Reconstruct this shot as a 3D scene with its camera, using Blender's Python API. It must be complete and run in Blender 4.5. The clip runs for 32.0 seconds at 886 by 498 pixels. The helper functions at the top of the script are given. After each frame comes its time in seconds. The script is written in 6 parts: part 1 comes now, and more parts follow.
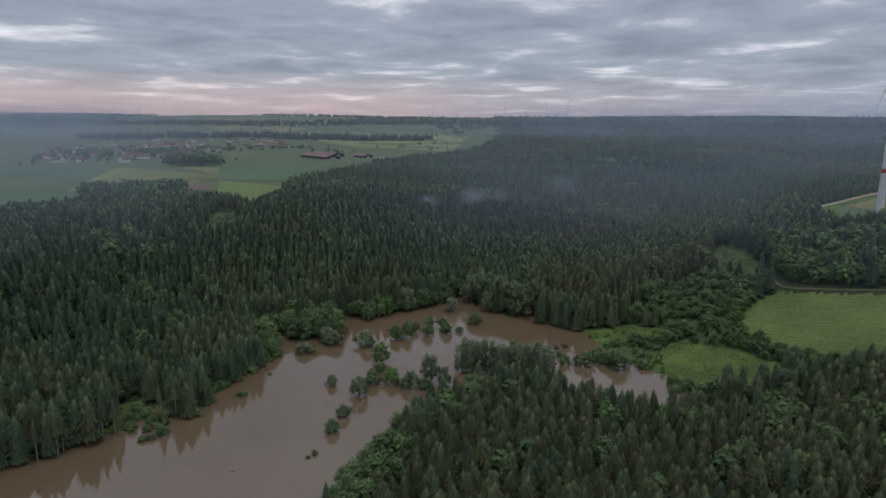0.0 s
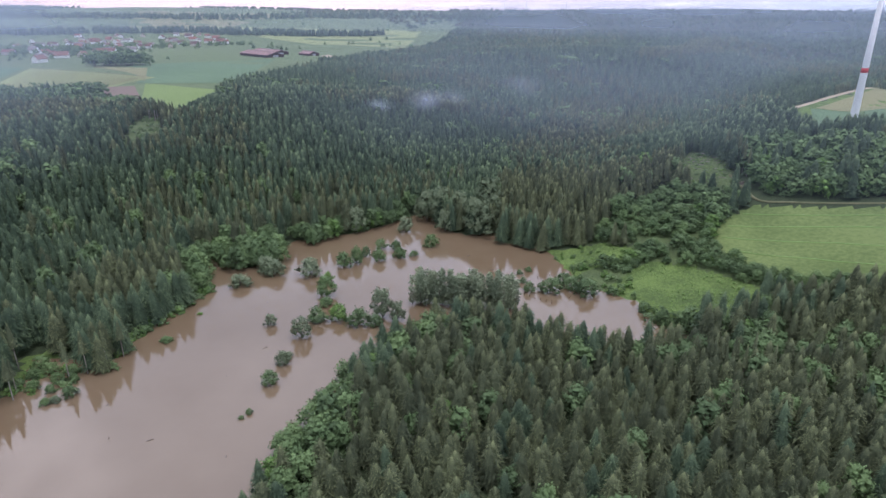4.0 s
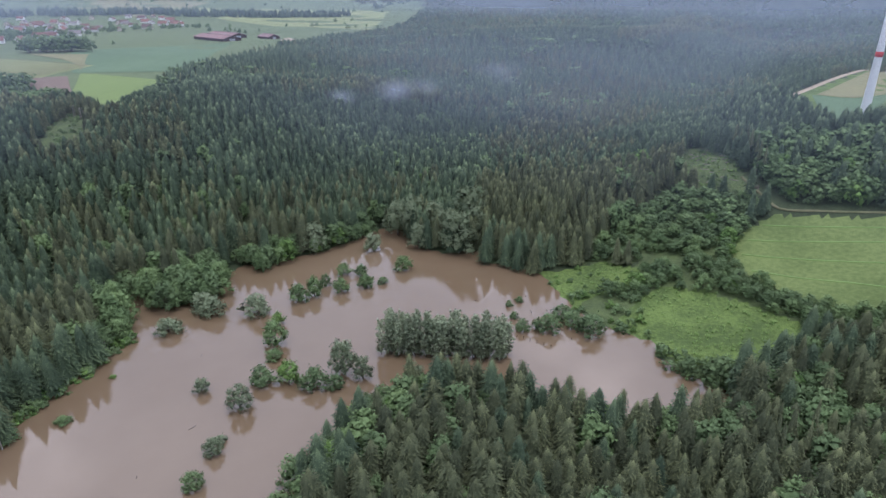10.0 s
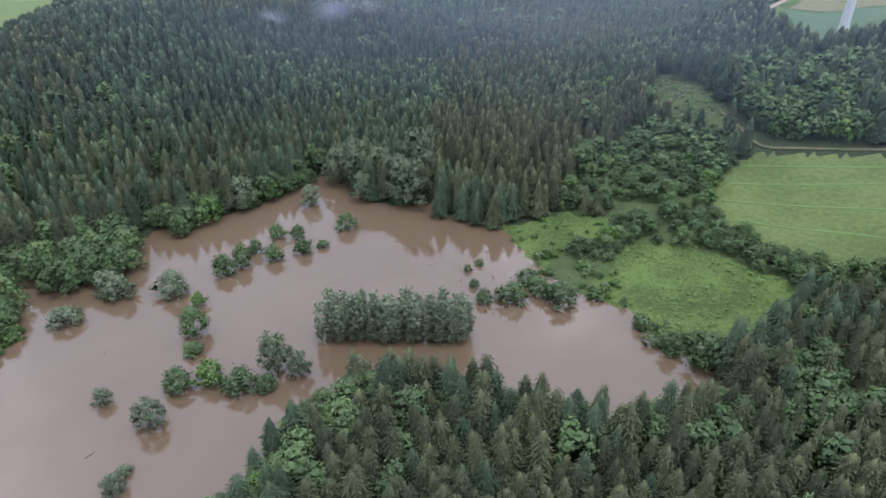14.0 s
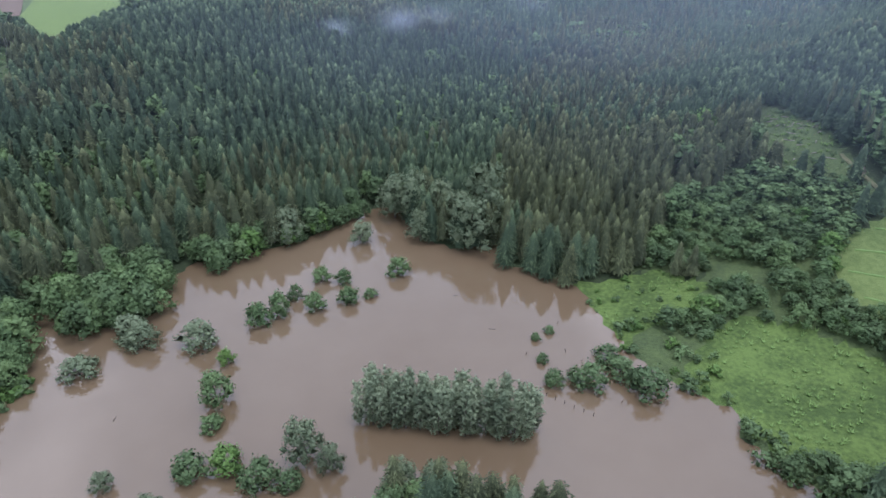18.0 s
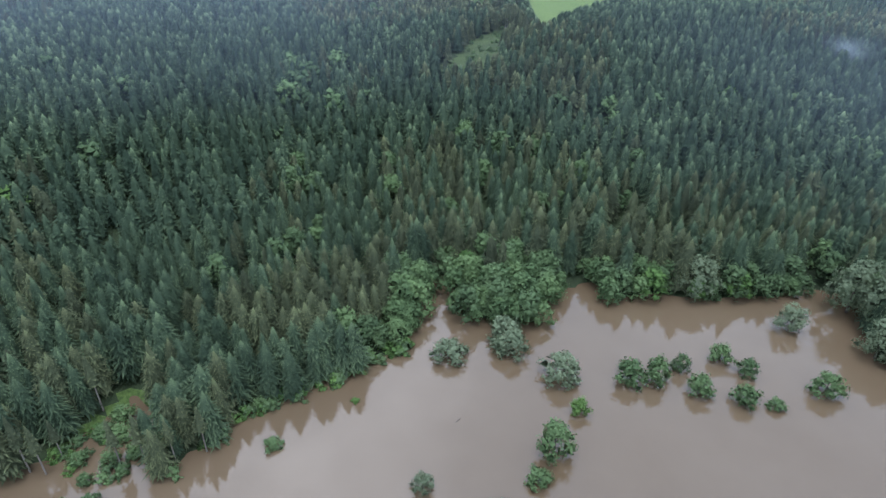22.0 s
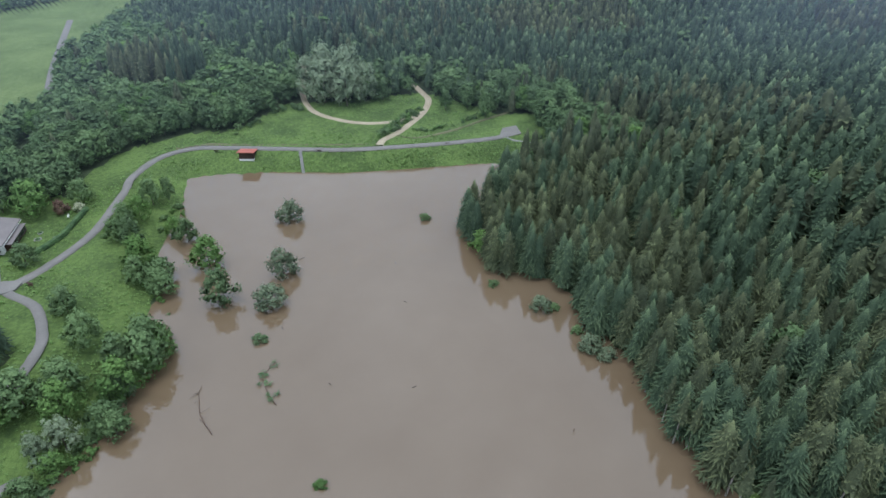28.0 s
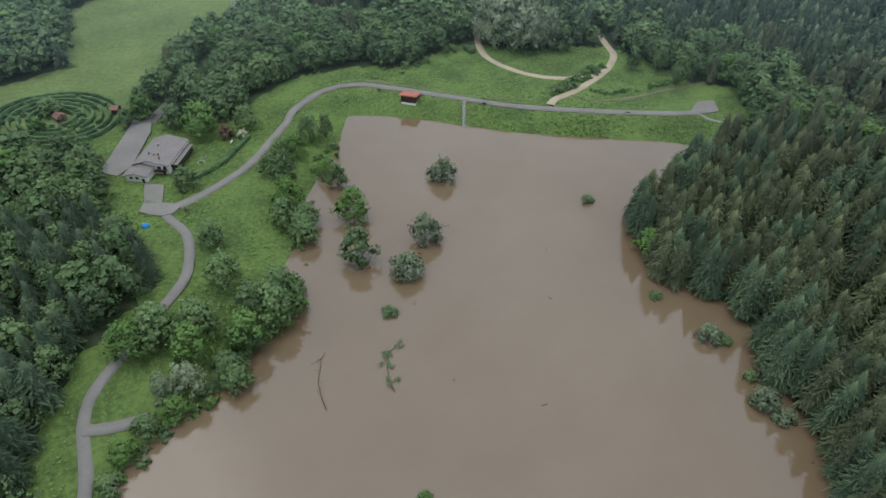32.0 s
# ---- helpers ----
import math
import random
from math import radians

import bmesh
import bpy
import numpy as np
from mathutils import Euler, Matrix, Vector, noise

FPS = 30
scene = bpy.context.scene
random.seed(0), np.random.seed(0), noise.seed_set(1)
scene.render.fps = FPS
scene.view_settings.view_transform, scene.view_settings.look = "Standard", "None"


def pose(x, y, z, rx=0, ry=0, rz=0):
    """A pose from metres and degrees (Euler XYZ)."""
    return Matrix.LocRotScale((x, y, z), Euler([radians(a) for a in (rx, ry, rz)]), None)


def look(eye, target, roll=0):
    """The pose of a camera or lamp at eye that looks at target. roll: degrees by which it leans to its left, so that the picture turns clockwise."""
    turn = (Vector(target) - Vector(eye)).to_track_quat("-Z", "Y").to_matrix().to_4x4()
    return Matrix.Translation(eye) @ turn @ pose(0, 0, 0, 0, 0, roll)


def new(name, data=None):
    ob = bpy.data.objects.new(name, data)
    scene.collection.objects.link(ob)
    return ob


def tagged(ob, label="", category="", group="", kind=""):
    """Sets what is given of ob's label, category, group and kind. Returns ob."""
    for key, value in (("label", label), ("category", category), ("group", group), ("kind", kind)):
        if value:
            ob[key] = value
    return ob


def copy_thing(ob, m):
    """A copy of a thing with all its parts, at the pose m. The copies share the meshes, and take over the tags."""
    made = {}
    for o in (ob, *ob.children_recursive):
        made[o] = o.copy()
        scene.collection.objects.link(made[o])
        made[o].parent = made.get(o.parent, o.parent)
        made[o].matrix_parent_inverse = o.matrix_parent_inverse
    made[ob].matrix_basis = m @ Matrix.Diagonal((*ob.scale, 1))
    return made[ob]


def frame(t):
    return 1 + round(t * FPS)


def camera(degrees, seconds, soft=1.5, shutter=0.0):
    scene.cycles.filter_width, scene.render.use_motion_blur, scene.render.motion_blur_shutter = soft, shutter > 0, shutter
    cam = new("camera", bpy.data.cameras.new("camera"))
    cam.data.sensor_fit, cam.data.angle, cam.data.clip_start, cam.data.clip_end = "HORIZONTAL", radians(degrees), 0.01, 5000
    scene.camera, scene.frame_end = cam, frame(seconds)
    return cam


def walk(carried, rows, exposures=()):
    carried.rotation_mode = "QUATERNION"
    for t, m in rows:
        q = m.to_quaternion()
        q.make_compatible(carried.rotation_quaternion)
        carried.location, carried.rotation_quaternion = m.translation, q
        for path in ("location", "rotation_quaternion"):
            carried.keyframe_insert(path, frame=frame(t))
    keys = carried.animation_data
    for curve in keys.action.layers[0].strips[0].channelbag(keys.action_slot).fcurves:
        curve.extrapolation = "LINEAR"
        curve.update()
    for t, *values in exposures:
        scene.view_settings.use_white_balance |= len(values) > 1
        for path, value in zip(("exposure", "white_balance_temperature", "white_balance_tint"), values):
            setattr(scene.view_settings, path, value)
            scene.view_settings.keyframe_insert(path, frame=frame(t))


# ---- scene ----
cam = camera(71.3, 32.0)
PATH = [
    (0, (32.509, -137.358, 119.742), (31.873, -135.506, 119.338), 0.2),
    (0.5, (31.098, -133.098, 119.742), (30.503, -131.232, 119.339), 0.2),
    (1, (29.807, -128.678, 119.744), (29.259, -126.797, 119.342), 0.3),
    (1.5, (28.677, -124.244, 119.746), (28.173, -122.351, 119.345), 0.4),
    (2, (27.761, -119.777, 119.75), (27.263, -117.882, 119.35), 0.3),
    (2.5, (26.891, -115.551, 119.754), (26.392, -113.66, 119.331), 0.3),
    (3, (25.848, -111.248, 119.759), (25.367, -109.424, 119.097), 0.3),
    (3.5, (24.698, -106.648, 119.765), (24.219, -104.837, 119.064), 0.3),
    (5.5, (19.963, -89.175, 119.845), (19.487, -87.379, 119.105), 0.1),
    (6, (18.675, -84.666, 119.85), (18.2, -82.87, 119.109), 0.1),
    (6.5, (17.399, -80.217, 119.855), (16.925, -78.421, 119.114), 0.1),
    (7, (16.23, -75.956, 119.859), (15.757, -74.159, 119.119), 0.1),
    (7.5, (14.983, -71.601, 119.863), (14.51, -69.804, 119.124), 0.1),
    (8, (13.722, -67.214, 119.866), (13.251, -65.423, 119.109), 0.1),
    (8.5, (12.45, -62.797, 119.869), (11.981, -61.009, 119.106), 0.1),
    (9, (11.164, -58.457, 119.871), (10.697, -56.668, 119.108), 0.1),
    (9.5, (10.046, -53.954, 119.872), (9.579, -52.164, 119.111), 0.1),
    (10, (9.339, -49.335, 119.872), (8.95, -47.527, 119.11), 0.0),
    (10.5, (8.119, -44.751, 119.872), (7.847, -42.922, 119.11), 0.0),
    (11, (7.325, -40.428, 119.871), (7.088, -38.594, 119.11), 0.0),
    (11.5, (7.081, -36.019, 119.868), (6.848, -34.24, 118.985), 0.1),
    (12, (6.527, -31.156, 119.867), (6.302, -29.438, 118.868), 0.1),
    (12.5, (5.869, -26.246, 119.866), (5.644, -24.528, 118.867), 0.1),
    (13, (5.284, -21.323, 119.865), (5.059, -19.605, 118.866), 0.1),
    (13.5, (4.844, -16.614, 119.866), (4.617, -14.896, 118.867), 0.1),
    (14, (4.361, -11.984, 119.866), (4.133, -10.265, 118.868), 0.1),
    (14.5, (3.92, -6.962, 119.867), (3.689, -5.244, 118.869), 0.1),
    (16.5, (1.626, 11.713, 119.866), (1.391, 13.431, 118.87), 0.1),
    (17, (0.285, 15.807, 119.866), (0.051, 17.527, 118.873), 0.2),
    (17.5, (-2.109, 19.342, 119.866), (-2.381, 21.058, 118.877), 0.4),
    (18, (-4.378, 23.211, 119.866), (-4.783, 24.902, 118.878), 0.6),
    (18.5, (-6.126, 26.884, 119.865), (-6.682, 28.533, 118.879), 0.7),
    (19, (-7.905, 30.624, 119.863), (-8.6, 32.219, 118.876), 0.6),
    (19.5, (-9.999, 34.067, 119.861), (-10.802, 35.593, 118.846), 0.6),
    (20, (-12.112, 36.874, 119.859), (-13.016, 38.342, 118.846), 0.5),
    (20.5, (-14.544, 39.821, 119.857), (-15.558, 41.217, 118.846), 0.5),
    (21, (-17.013, 42.572, 119.854), (-18.153, 43.867, 118.843), 0.3),
    (21.5, (-19.95, 45.197, 119.851), (-21.216, 46.369, 118.84), 0.2),
    (22, (-23.385, 47.761, 119.847), (-24.788, 48.763, 118.834), 0.1),
    (22.5, (-26.974, 49.452, 119.844), (-28.476, 50.253, 118.795), 0.1),
    (23, (-30.664, 50.476, 119.84), (-32.203, 51.056, 118.702), -0.0),
    (23.5, (-34.481, 50.748, 119.835), (-36.064, 51.122, 118.672), -0.2),
    (24, (-37.859, 50.338, 119.832), (-39.483, 50.495, 118.674), 0.0),
    (24.5, (-41.005, 49.903, 119.828), (-42.639, 49.826, 118.677), 0.0),
    (25, (-43.671, 48.782, 119.826), (-45.284, 48.482, 118.682), 0.1),
    (25.5, (-46.416, 46.946, 119.823), (-47.979, 46.43, 118.687), 0.5),
    (26, (-49.514, 44.949, 119.822), (-51.02, 44.279, 118.689), 0.6),
    (26.5, (-52.067, 43.365, 119.823), (-53.477, 42.506, 118.694), 0.4),
    (28.5, (-60.366, 37.852, 119.87), (-61.414, 36.561, 118.759), 0.3),
    (29, (-62.179, 35.784, 119.872), (-63.035, 34.359, 118.76), 0.2),
    (29.5, (-63.909, 33.403, 119.874), (-64.719, 31.951, 118.764), 0.2),
    (30, (-65.629, 30.205, 119.877), (-66.439, 28.752, 118.766), 0.2),
    (30.5, (-67.297, 26.743, 119.878), (-68.1, 25.304, 118.745), 0.2),
    (31, (-69.292, 23.124, 119.88), (-70.04, 21.785, 118.596), 0.2),
    (31.5, (-70.892, 20.458, 119.882), (-71.638, 19.117, 118.599), 0.2),
    (32, (-71.764, 18.691, 119.883), (-72.511, 17.351, 118.6), 0.2),
]
EXPOSURES = [(0, -0.42, 6050, 14), (2.4, -0.42, 6050, 14), (3.0, 0.22, 5900, 17), (3.5, 0.92, 5800, 22), (10, 0.92, 5750, 22), (17, 0.98, 5550, 19), (20, 1.0, 5450, 16), (23, 1.02, 5350, 10), (26.5, 0.92, 5450, 9), (30, 0.76, 5750, 8), (32, 0.64, 5950, 8)]
walk(cam, [(t, look(eye, target, roll)) for t, eye, target, roll in PATH], EXPOSURES)

# ---------------------------------------------------------------- sky, sun
SUN_ELEV, SUN_AZ = 82.0, 110.0
world = bpy.data.worlds.new("sky")
scene.world = world
world.use_nodes = True
wn, wl = world.node_tree.nodes, world.node_tree.links
wn.clear()


def wnode(kind, **values):
    n = wn.new(kind)
    for k, v in values.items():
        n.inputs[k].default_value = v
    return n


w_out = wn.new("ShaderNodeOutputWorld")
w_bg = wnode("ShaderNodeBackground", Strength=1.0)
w_sky = wn.new("ShaderNodeTexSky")
w_sky.sky_type, w_sky.sun_disc = "NISHITA", False
w_sky.sun_elevation, w_sky.sun_rotation = radians(SUN_ELEV), radians(SUN_AZ)
w_sky_gain = wn.new("ShaderNodeVectorMath")
w_sky_gain.operation = "SCALE"
w_sky_gain.inputs["Scale"].default_value = 0.075
wl.new(w_sky.outputs[0], w_sky_gain.inputs[0])
w_co = wn.new("ShaderNodeTexCoord")
w_sep = wn.new("ShaderNodeSeparateXYZ")
wl.new(w_co.outputs["Generated"], w_sep.inputs[0])


def wmath(op, a, b=None, clamp=False):
    n = wn.new("ShaderNodeMath")
    n.operation, n.use_clamp = op, clamp
    for i, v in enumerate((a, b)):
        if v is None:
            continue
        if isinstance(v, (int, float)):
            n.inputs[i].default_value = v
        else:
            wl.new(v, n.inputs[i])
    return n.outputs[0]


up = wmath("MAXIMUM", w_sep.outputs[2], 0.0)
lift = wmath("ADD", up, 0.07)
w_plane = wn.new("ShaderNodeCombineXYZ")
wl.new(wmath("DIVIDE", w_sep.outputs[0], lift), w_plane.inputs[0])
wl.new(wmath("DIVIDE", w_sep.outputs[1], lift), w_plane.inputs[1])
w_noise = wnode("ShaderNodeTexNoise", Scale=1.0, Detail=8.0, Roughness=0.56, Distortion=0.25)
wl.new(w_plane.outputs[0], w_noise.inputs["Vector"])
w_ramp = wn.new("ShaderNodeValToRGB")
w_ramp.color_ramp.elements[0].position, w_ramp.color_ramp.elements[0].color = 0.34, (0.36, 0.405, 0.46, 1)
w_ramp.color_ramp.elements[1].position, w_ramp.color_ramp.elements[1].color = 0.74, (1.55, 1.50, 1.45, 1)
mid_el = w_ramp.color_ramp.elements.new(0.55)
mid_el.color = (0.56, 0.60, 0.65, 1)
wl.new(w_noise.outputs[0], w_ramp.inputs[0])
# low light under the cloud deck, warm in the west
w_low = wn.new("ShaderNodeValToRGB")
w_low.color_ramp.elements[0].position, w_low.color_ramp.elements[0].color = 0.0, (0.60, 0.65, 0.75, 1)
w_low.color_ramp.elements[1].position, w_low.color_ramp.elements[1].color = 1.0, (1.20, 0.80, 0.70, 1)
w_noise2 = wnode("ShaderNodeTexNoise", Scale=2.2, Detail=3.0)
wl.new(w_co.outputs["Generated"], w_noise2.inputs["Vector"])
fade = wmath("SUBTRACT", 1.0, wmath("DIVIDE", up, 0.075), clamp=True)
fade = wmath("MULTIPLY", fade, wmath("MULTIPLY", w_noise2.outputs[0], 1.7), clamp=True)
w_mix = wn.new("ShaderNodeMix")
w_mix.data_type = "RGBA"
wl.new(fade, w_mix.inputs["Factor"])
w_over = wn.new("ShaderNodeMapRange")
w_over.interpolation_type = "SMOOTHSTEP"
w_over.inputs["From Min"].default_value, w_over.inputs["From Max"].default_value = 0.12, 0.5
wl.new(up, w_over.inputs["Value"])
w_tint = wn.new("ShaderNodeMix")
w_tint.data_type = "RGBA"
w_tint.inputs["A"].default_value, w_tint.inputs["B"].default_value = (1, 1, 1, 1), (1.25, 1.205, 1.14, 1)
wl.new(w_over.outputs[0], w_tint.inputs["Factor"])
w_dome = wn.new("ShaderNodeVectorMath")
w_dome.operation = "MULTIPLY"
wl.new(w_ramp.outputs[0], w_dome.inputs[0])
wl.new(w_tint.outputs["Result"], w_dome.inputs[1])
wl.new(w_dome.outputs[0], w_mix.inputs["A"])
wl.new(wmath("ADD", wmath("MULTIPLY", w_sep.outputs[0], -1.3), 0.35, clamp=True), w_low.inputs[0])
wl.new(w_low.outputs[0], w_mix.inputs["B"])
w_add = wn.new("ShaderNodeMix")
w_add.data_type = "RGBA"
w_add.inputs["Factor"].default_value = 0.80
wl.new(w_sky_gain.outputs[0], w_add.inputs["A"])
wl.new(w_mix.outputs["Result"], w_add.inputs["B"])
wl.new(w_add.outputs["Result"], w_bg.inputs[0])
wl.new(w_bg.outputs[0], w_out.inputs[0])

sun = new("sun", bpy.data.lights.new("sun", "SUN"))
sun.data.energy, sun.data.angle, sun.data.color = 0.80, radians(30), (1.0, 0.96, 0.9)
sun.matrix_world = look((0, 0, 300), (0 - math.sin(radians(SUN_AZ)) * 100, -math.cos(radians(SUN_AZ)) * 100, 300 - 100 * math.tan(radians(SUN_ELEV))))


# ---------------------------------------------------------------- materials
def material(name, base, dark=None, scale=0.5, fine=8.0, rough=0.9, bump=0.3, bump_scale=20.0, island=0.0, obj_rand=0.0, metal=0.0, spec=0.3, space="Object", detail=6.0, amount=1.0, fresh=None):
    """A procedural surface: two scales of noise between a dark and a base colour, relief, and variation per piece."""
    m = bpy.data.materials.new(name)
    m.use_nodes = True
    n, l = m.node_tree.nodes, m.node_tree.links
    b = n["Principled BSDF"]
    b.inputs["Roughness"].default_value, b.inputs["Metallic"].default_value = rough, metal
    b.inputs["Specular IOR Level"].default_value = spec
    dark = dark or tuple(c * 0.6 for c in base)
    geo = n.new("ShaderNodeNewGeometry")
    co = n.new("ShaderNodeTexCoord")
    src = geo.outputs["Position"] if space == "World" else co.outputs["Object"]
    n1, n2 = n.new("ShaderNodeTexNoise"), n.new("ShaderNodeTexNoise")
    n1.inputs["Scale"].default_value, n2.inputs["Scale"].default_value = scale, fine
    n1.inputs["Detail"].default_value, n2.inputs["Detail"].default_value = 3.0, detail
    for k in (n1, n2):
        l.new(src, k.inputs["Vector"])
    add = n.new("ShaderNodeMath")
    add.operation = "ADD"
    l.new(n1.outputs[0], add.inputs[0])
    l.new(n2.outputs[0], add.inputs[1])
    last = add.outputs[0]
    own = n.new("ShaderNodeAttribute")
    own.attribute_name = "own"
    for w, out in ((island, geo.outputs["Random Per Island"]), (obj_rand, None), (0.45 if fresh else 0.0, own.outputs["Fac"])):
        if w:
            if out is None:
                out = n.new("ShaderNodeObjectInfo").outputs["Random"]
            ma = n.new("ShaderNodeMath")
            ma.operation = "MULTIPLY_ADD"
            l.new(out, ma.inputs[0])
            ma.inputs[1].default_value = w
            l.new(last, ma.inputs[2])
            sub = n.new("ShaderNodeMath")
            sub.operation = "SUBTRACT"
            l.new(ma.outputs[0], sub.inputs[0])
            sub.inputs[1].default_value = w / 2
            last = sub.outputs[0]
    mr = n.new("ShaderNodeMapRange")
    mr.inputs["From Min"].default_value, mr.inputs["From Max"].default_value = 1 - 0.42 / amount, 1 + 0.42 / amount
    l.new(last, mr.inputs["Value"])
    mix = n.new("ShaderNodeMix")
    mix.data_type = "RGBA"
    l.new(mr.outputs[0], mix.inputs["Factor"])
    mix.inputs["A"].default_value, mix.inputs["B"].default_value = (*dark, 1), (*base, 1)
    col = mix.outputs["Result"]
    # fresh: tip colour mixed in by vertex; low values leave painted shade in crown gaps
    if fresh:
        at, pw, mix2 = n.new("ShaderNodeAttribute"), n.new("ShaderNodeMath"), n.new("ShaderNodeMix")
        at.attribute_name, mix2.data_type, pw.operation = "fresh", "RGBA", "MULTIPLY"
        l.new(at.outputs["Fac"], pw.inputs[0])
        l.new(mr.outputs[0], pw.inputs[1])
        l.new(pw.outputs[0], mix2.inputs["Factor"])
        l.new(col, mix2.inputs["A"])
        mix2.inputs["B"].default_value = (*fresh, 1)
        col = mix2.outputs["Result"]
    l.new(col, b.inputs["Base Color"])
    if bump:
        nb, bp = n.new("ShaderNodeTexNoise"), n.new("ShaderNodeBump")
        nb.inputs["Scale"].default_value, nb.inputs["Detail"].default_value = bump_scale, 4.0
        l.new(src, nb.inputs["Vector"])
        bp.inputs["Strength"].default_value, bp.inputs["Distance"].default_value = bump, 1.0 / bump_scale
        l.new(nb.outputs[0], bp.inputs["Height"])
        l.new(bp.outputs[0], b.inputs["Normal"])
    return m


FOLIAGE = dict(island=0.12, obj_rand=0.35, scale=0.10, fine=4.5, bump=0.9, bump_scale=5.0, space="World", rough=0.8, spec=0.15, amount=1.2)
NEEDLES = dict(island=0.25, obj_rand=0.35, scale=0.10, fine=5.0, bump=0.8, bump_scale=6.0, space="World", rough=0.8, spec=0.15, amount=1.3)
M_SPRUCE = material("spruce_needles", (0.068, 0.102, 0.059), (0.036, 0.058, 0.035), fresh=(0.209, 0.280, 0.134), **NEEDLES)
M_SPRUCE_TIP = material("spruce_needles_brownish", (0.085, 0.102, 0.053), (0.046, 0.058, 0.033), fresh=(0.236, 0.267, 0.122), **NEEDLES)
M_LEAF = material("broad_leaves", (0.150, 0.224, 0.092), (0.088, 0.141, 0.061), fresh=(0.216, 0.312, 0.125), **FOLIAGE)
M_LEAF_LIGHT = material("light_leaves", (0.132, 0.226, 0.062), (0.070, 0.130, 0.040), fresh=(0.217, 0.343, 0.095), **FOLIAGE)
M_LEAF_DARK = material("dark_leaves", (0.127, 0.191, 0.086), (0.076, 0.118, 0.055), fresh=(0.189, 0.269, 0.116), **FOLIAGE)
M_WILLOW = material("willow_leaves", (0.178, 0.224, 0.130), (0.105, 0.140, 0.080), fresh=(0.272, 0.326, 0.193), **FOLIAGE)
M_SALLOW = material("sallow_leaves", (0.258, 0.319, 0.188), (0.147, 0.194, 0.111), fresh=(0.389, 0.459, 0.283), **FOLIAGE)
M_POPLAR = material("poplar_leaves", (0.232, 0.284, 0.171), (0.135, 0.174, 0.104), fresh=(0.351, 0.409, 0.248), **FOLIAGE)
M_TWIG = material("dead_twigs", (0.16, 0.11, 0.08), (0.08, 0.055, 0.04), scale=0.3, fine=2.0, island=0.3, space="World")
M_BARK = material("bark", (0.17, 0.14, 0.115), (0.07, 0.055, 0.045), scale=0.6, fine=6.0, bump=0.6, bump_scale=9.0, space="World")
M_BARK_PALE = material("pale_bark", (0.36, 0.33, 0.29), (0.19, 0.165, 0.14), scale=0.6, fine=6.0, bump=0.5, bump_scale=9.0, space="World")
M_FLOOR = material("forest_floor", (0.058, 0.082, 0.034), (0.024, 0.034, 0.017), scale=0.05, fine=0.8, bump=0.6, bump_scale=2.0, space="World")
M_GRASS = material("meadow_grass", (0.136, 0.203, 0.051), (0.066, 0.106, 0.028), scale=0.07, fine=0.8, bump=1.0, bump_scale=2.2, space="World", detail=11.0, amount=2.3)
M_BRUSH = material("cleared_ground_brush", (0.105, 0.145, 0.052), (0.062, 0.088, 0.036), scale=0.09, fine=0.9, bump=1.0, bump_scale=2.2, space="World", detail=11.0, amount=1.8)
M_GRASS_DRY = material("mown_grass", (0.163, 0.216, 0.069), (0.099, 0.143, 0.043), scale=0.035, fine=0.5, bump=0.9, bump_scale=2.2, space="World", detail=11.0, amount=2.0)
M_TUFT = material("tall_grass", (0.216, 0.324, 0.099), (0.147, 0.235, 0.069), island=0.9, scale=0.05, fine=2.0, bump=0.0, space="World", amount=1.2)
M_DIRT = material("trodden_earth", (0.175, 0.165, 0.092), (0.105, 0.118, 0.052), scale=0.15, fine=1.5, bump=0.4, bump_scale=6.0, space="World", amount=1.6)
M_PASTURE = material("pasture", (0.135, 0.178, 0.078), (0.085, 0.122, 0.050), scale=0.006, fine=0.05, bump=0.3, bump_scale=1.5, space="World", detail=9.0, amount=1.2)
M_PATH = material("asphalt_path", (0.250, 0.232, 0.212), (0.162, 0.151, 0.138), scale=0.12, fine=2.5, bump=0.2, bump_scale=14.0, space="World")
M_SAND = material("gravel_track", (0.46, 0.39, 0.28), (0.31, 0.255, 0.175), scale=0.12, fine=2.0, bump=0.3, bump_scale=10.0, space="World")


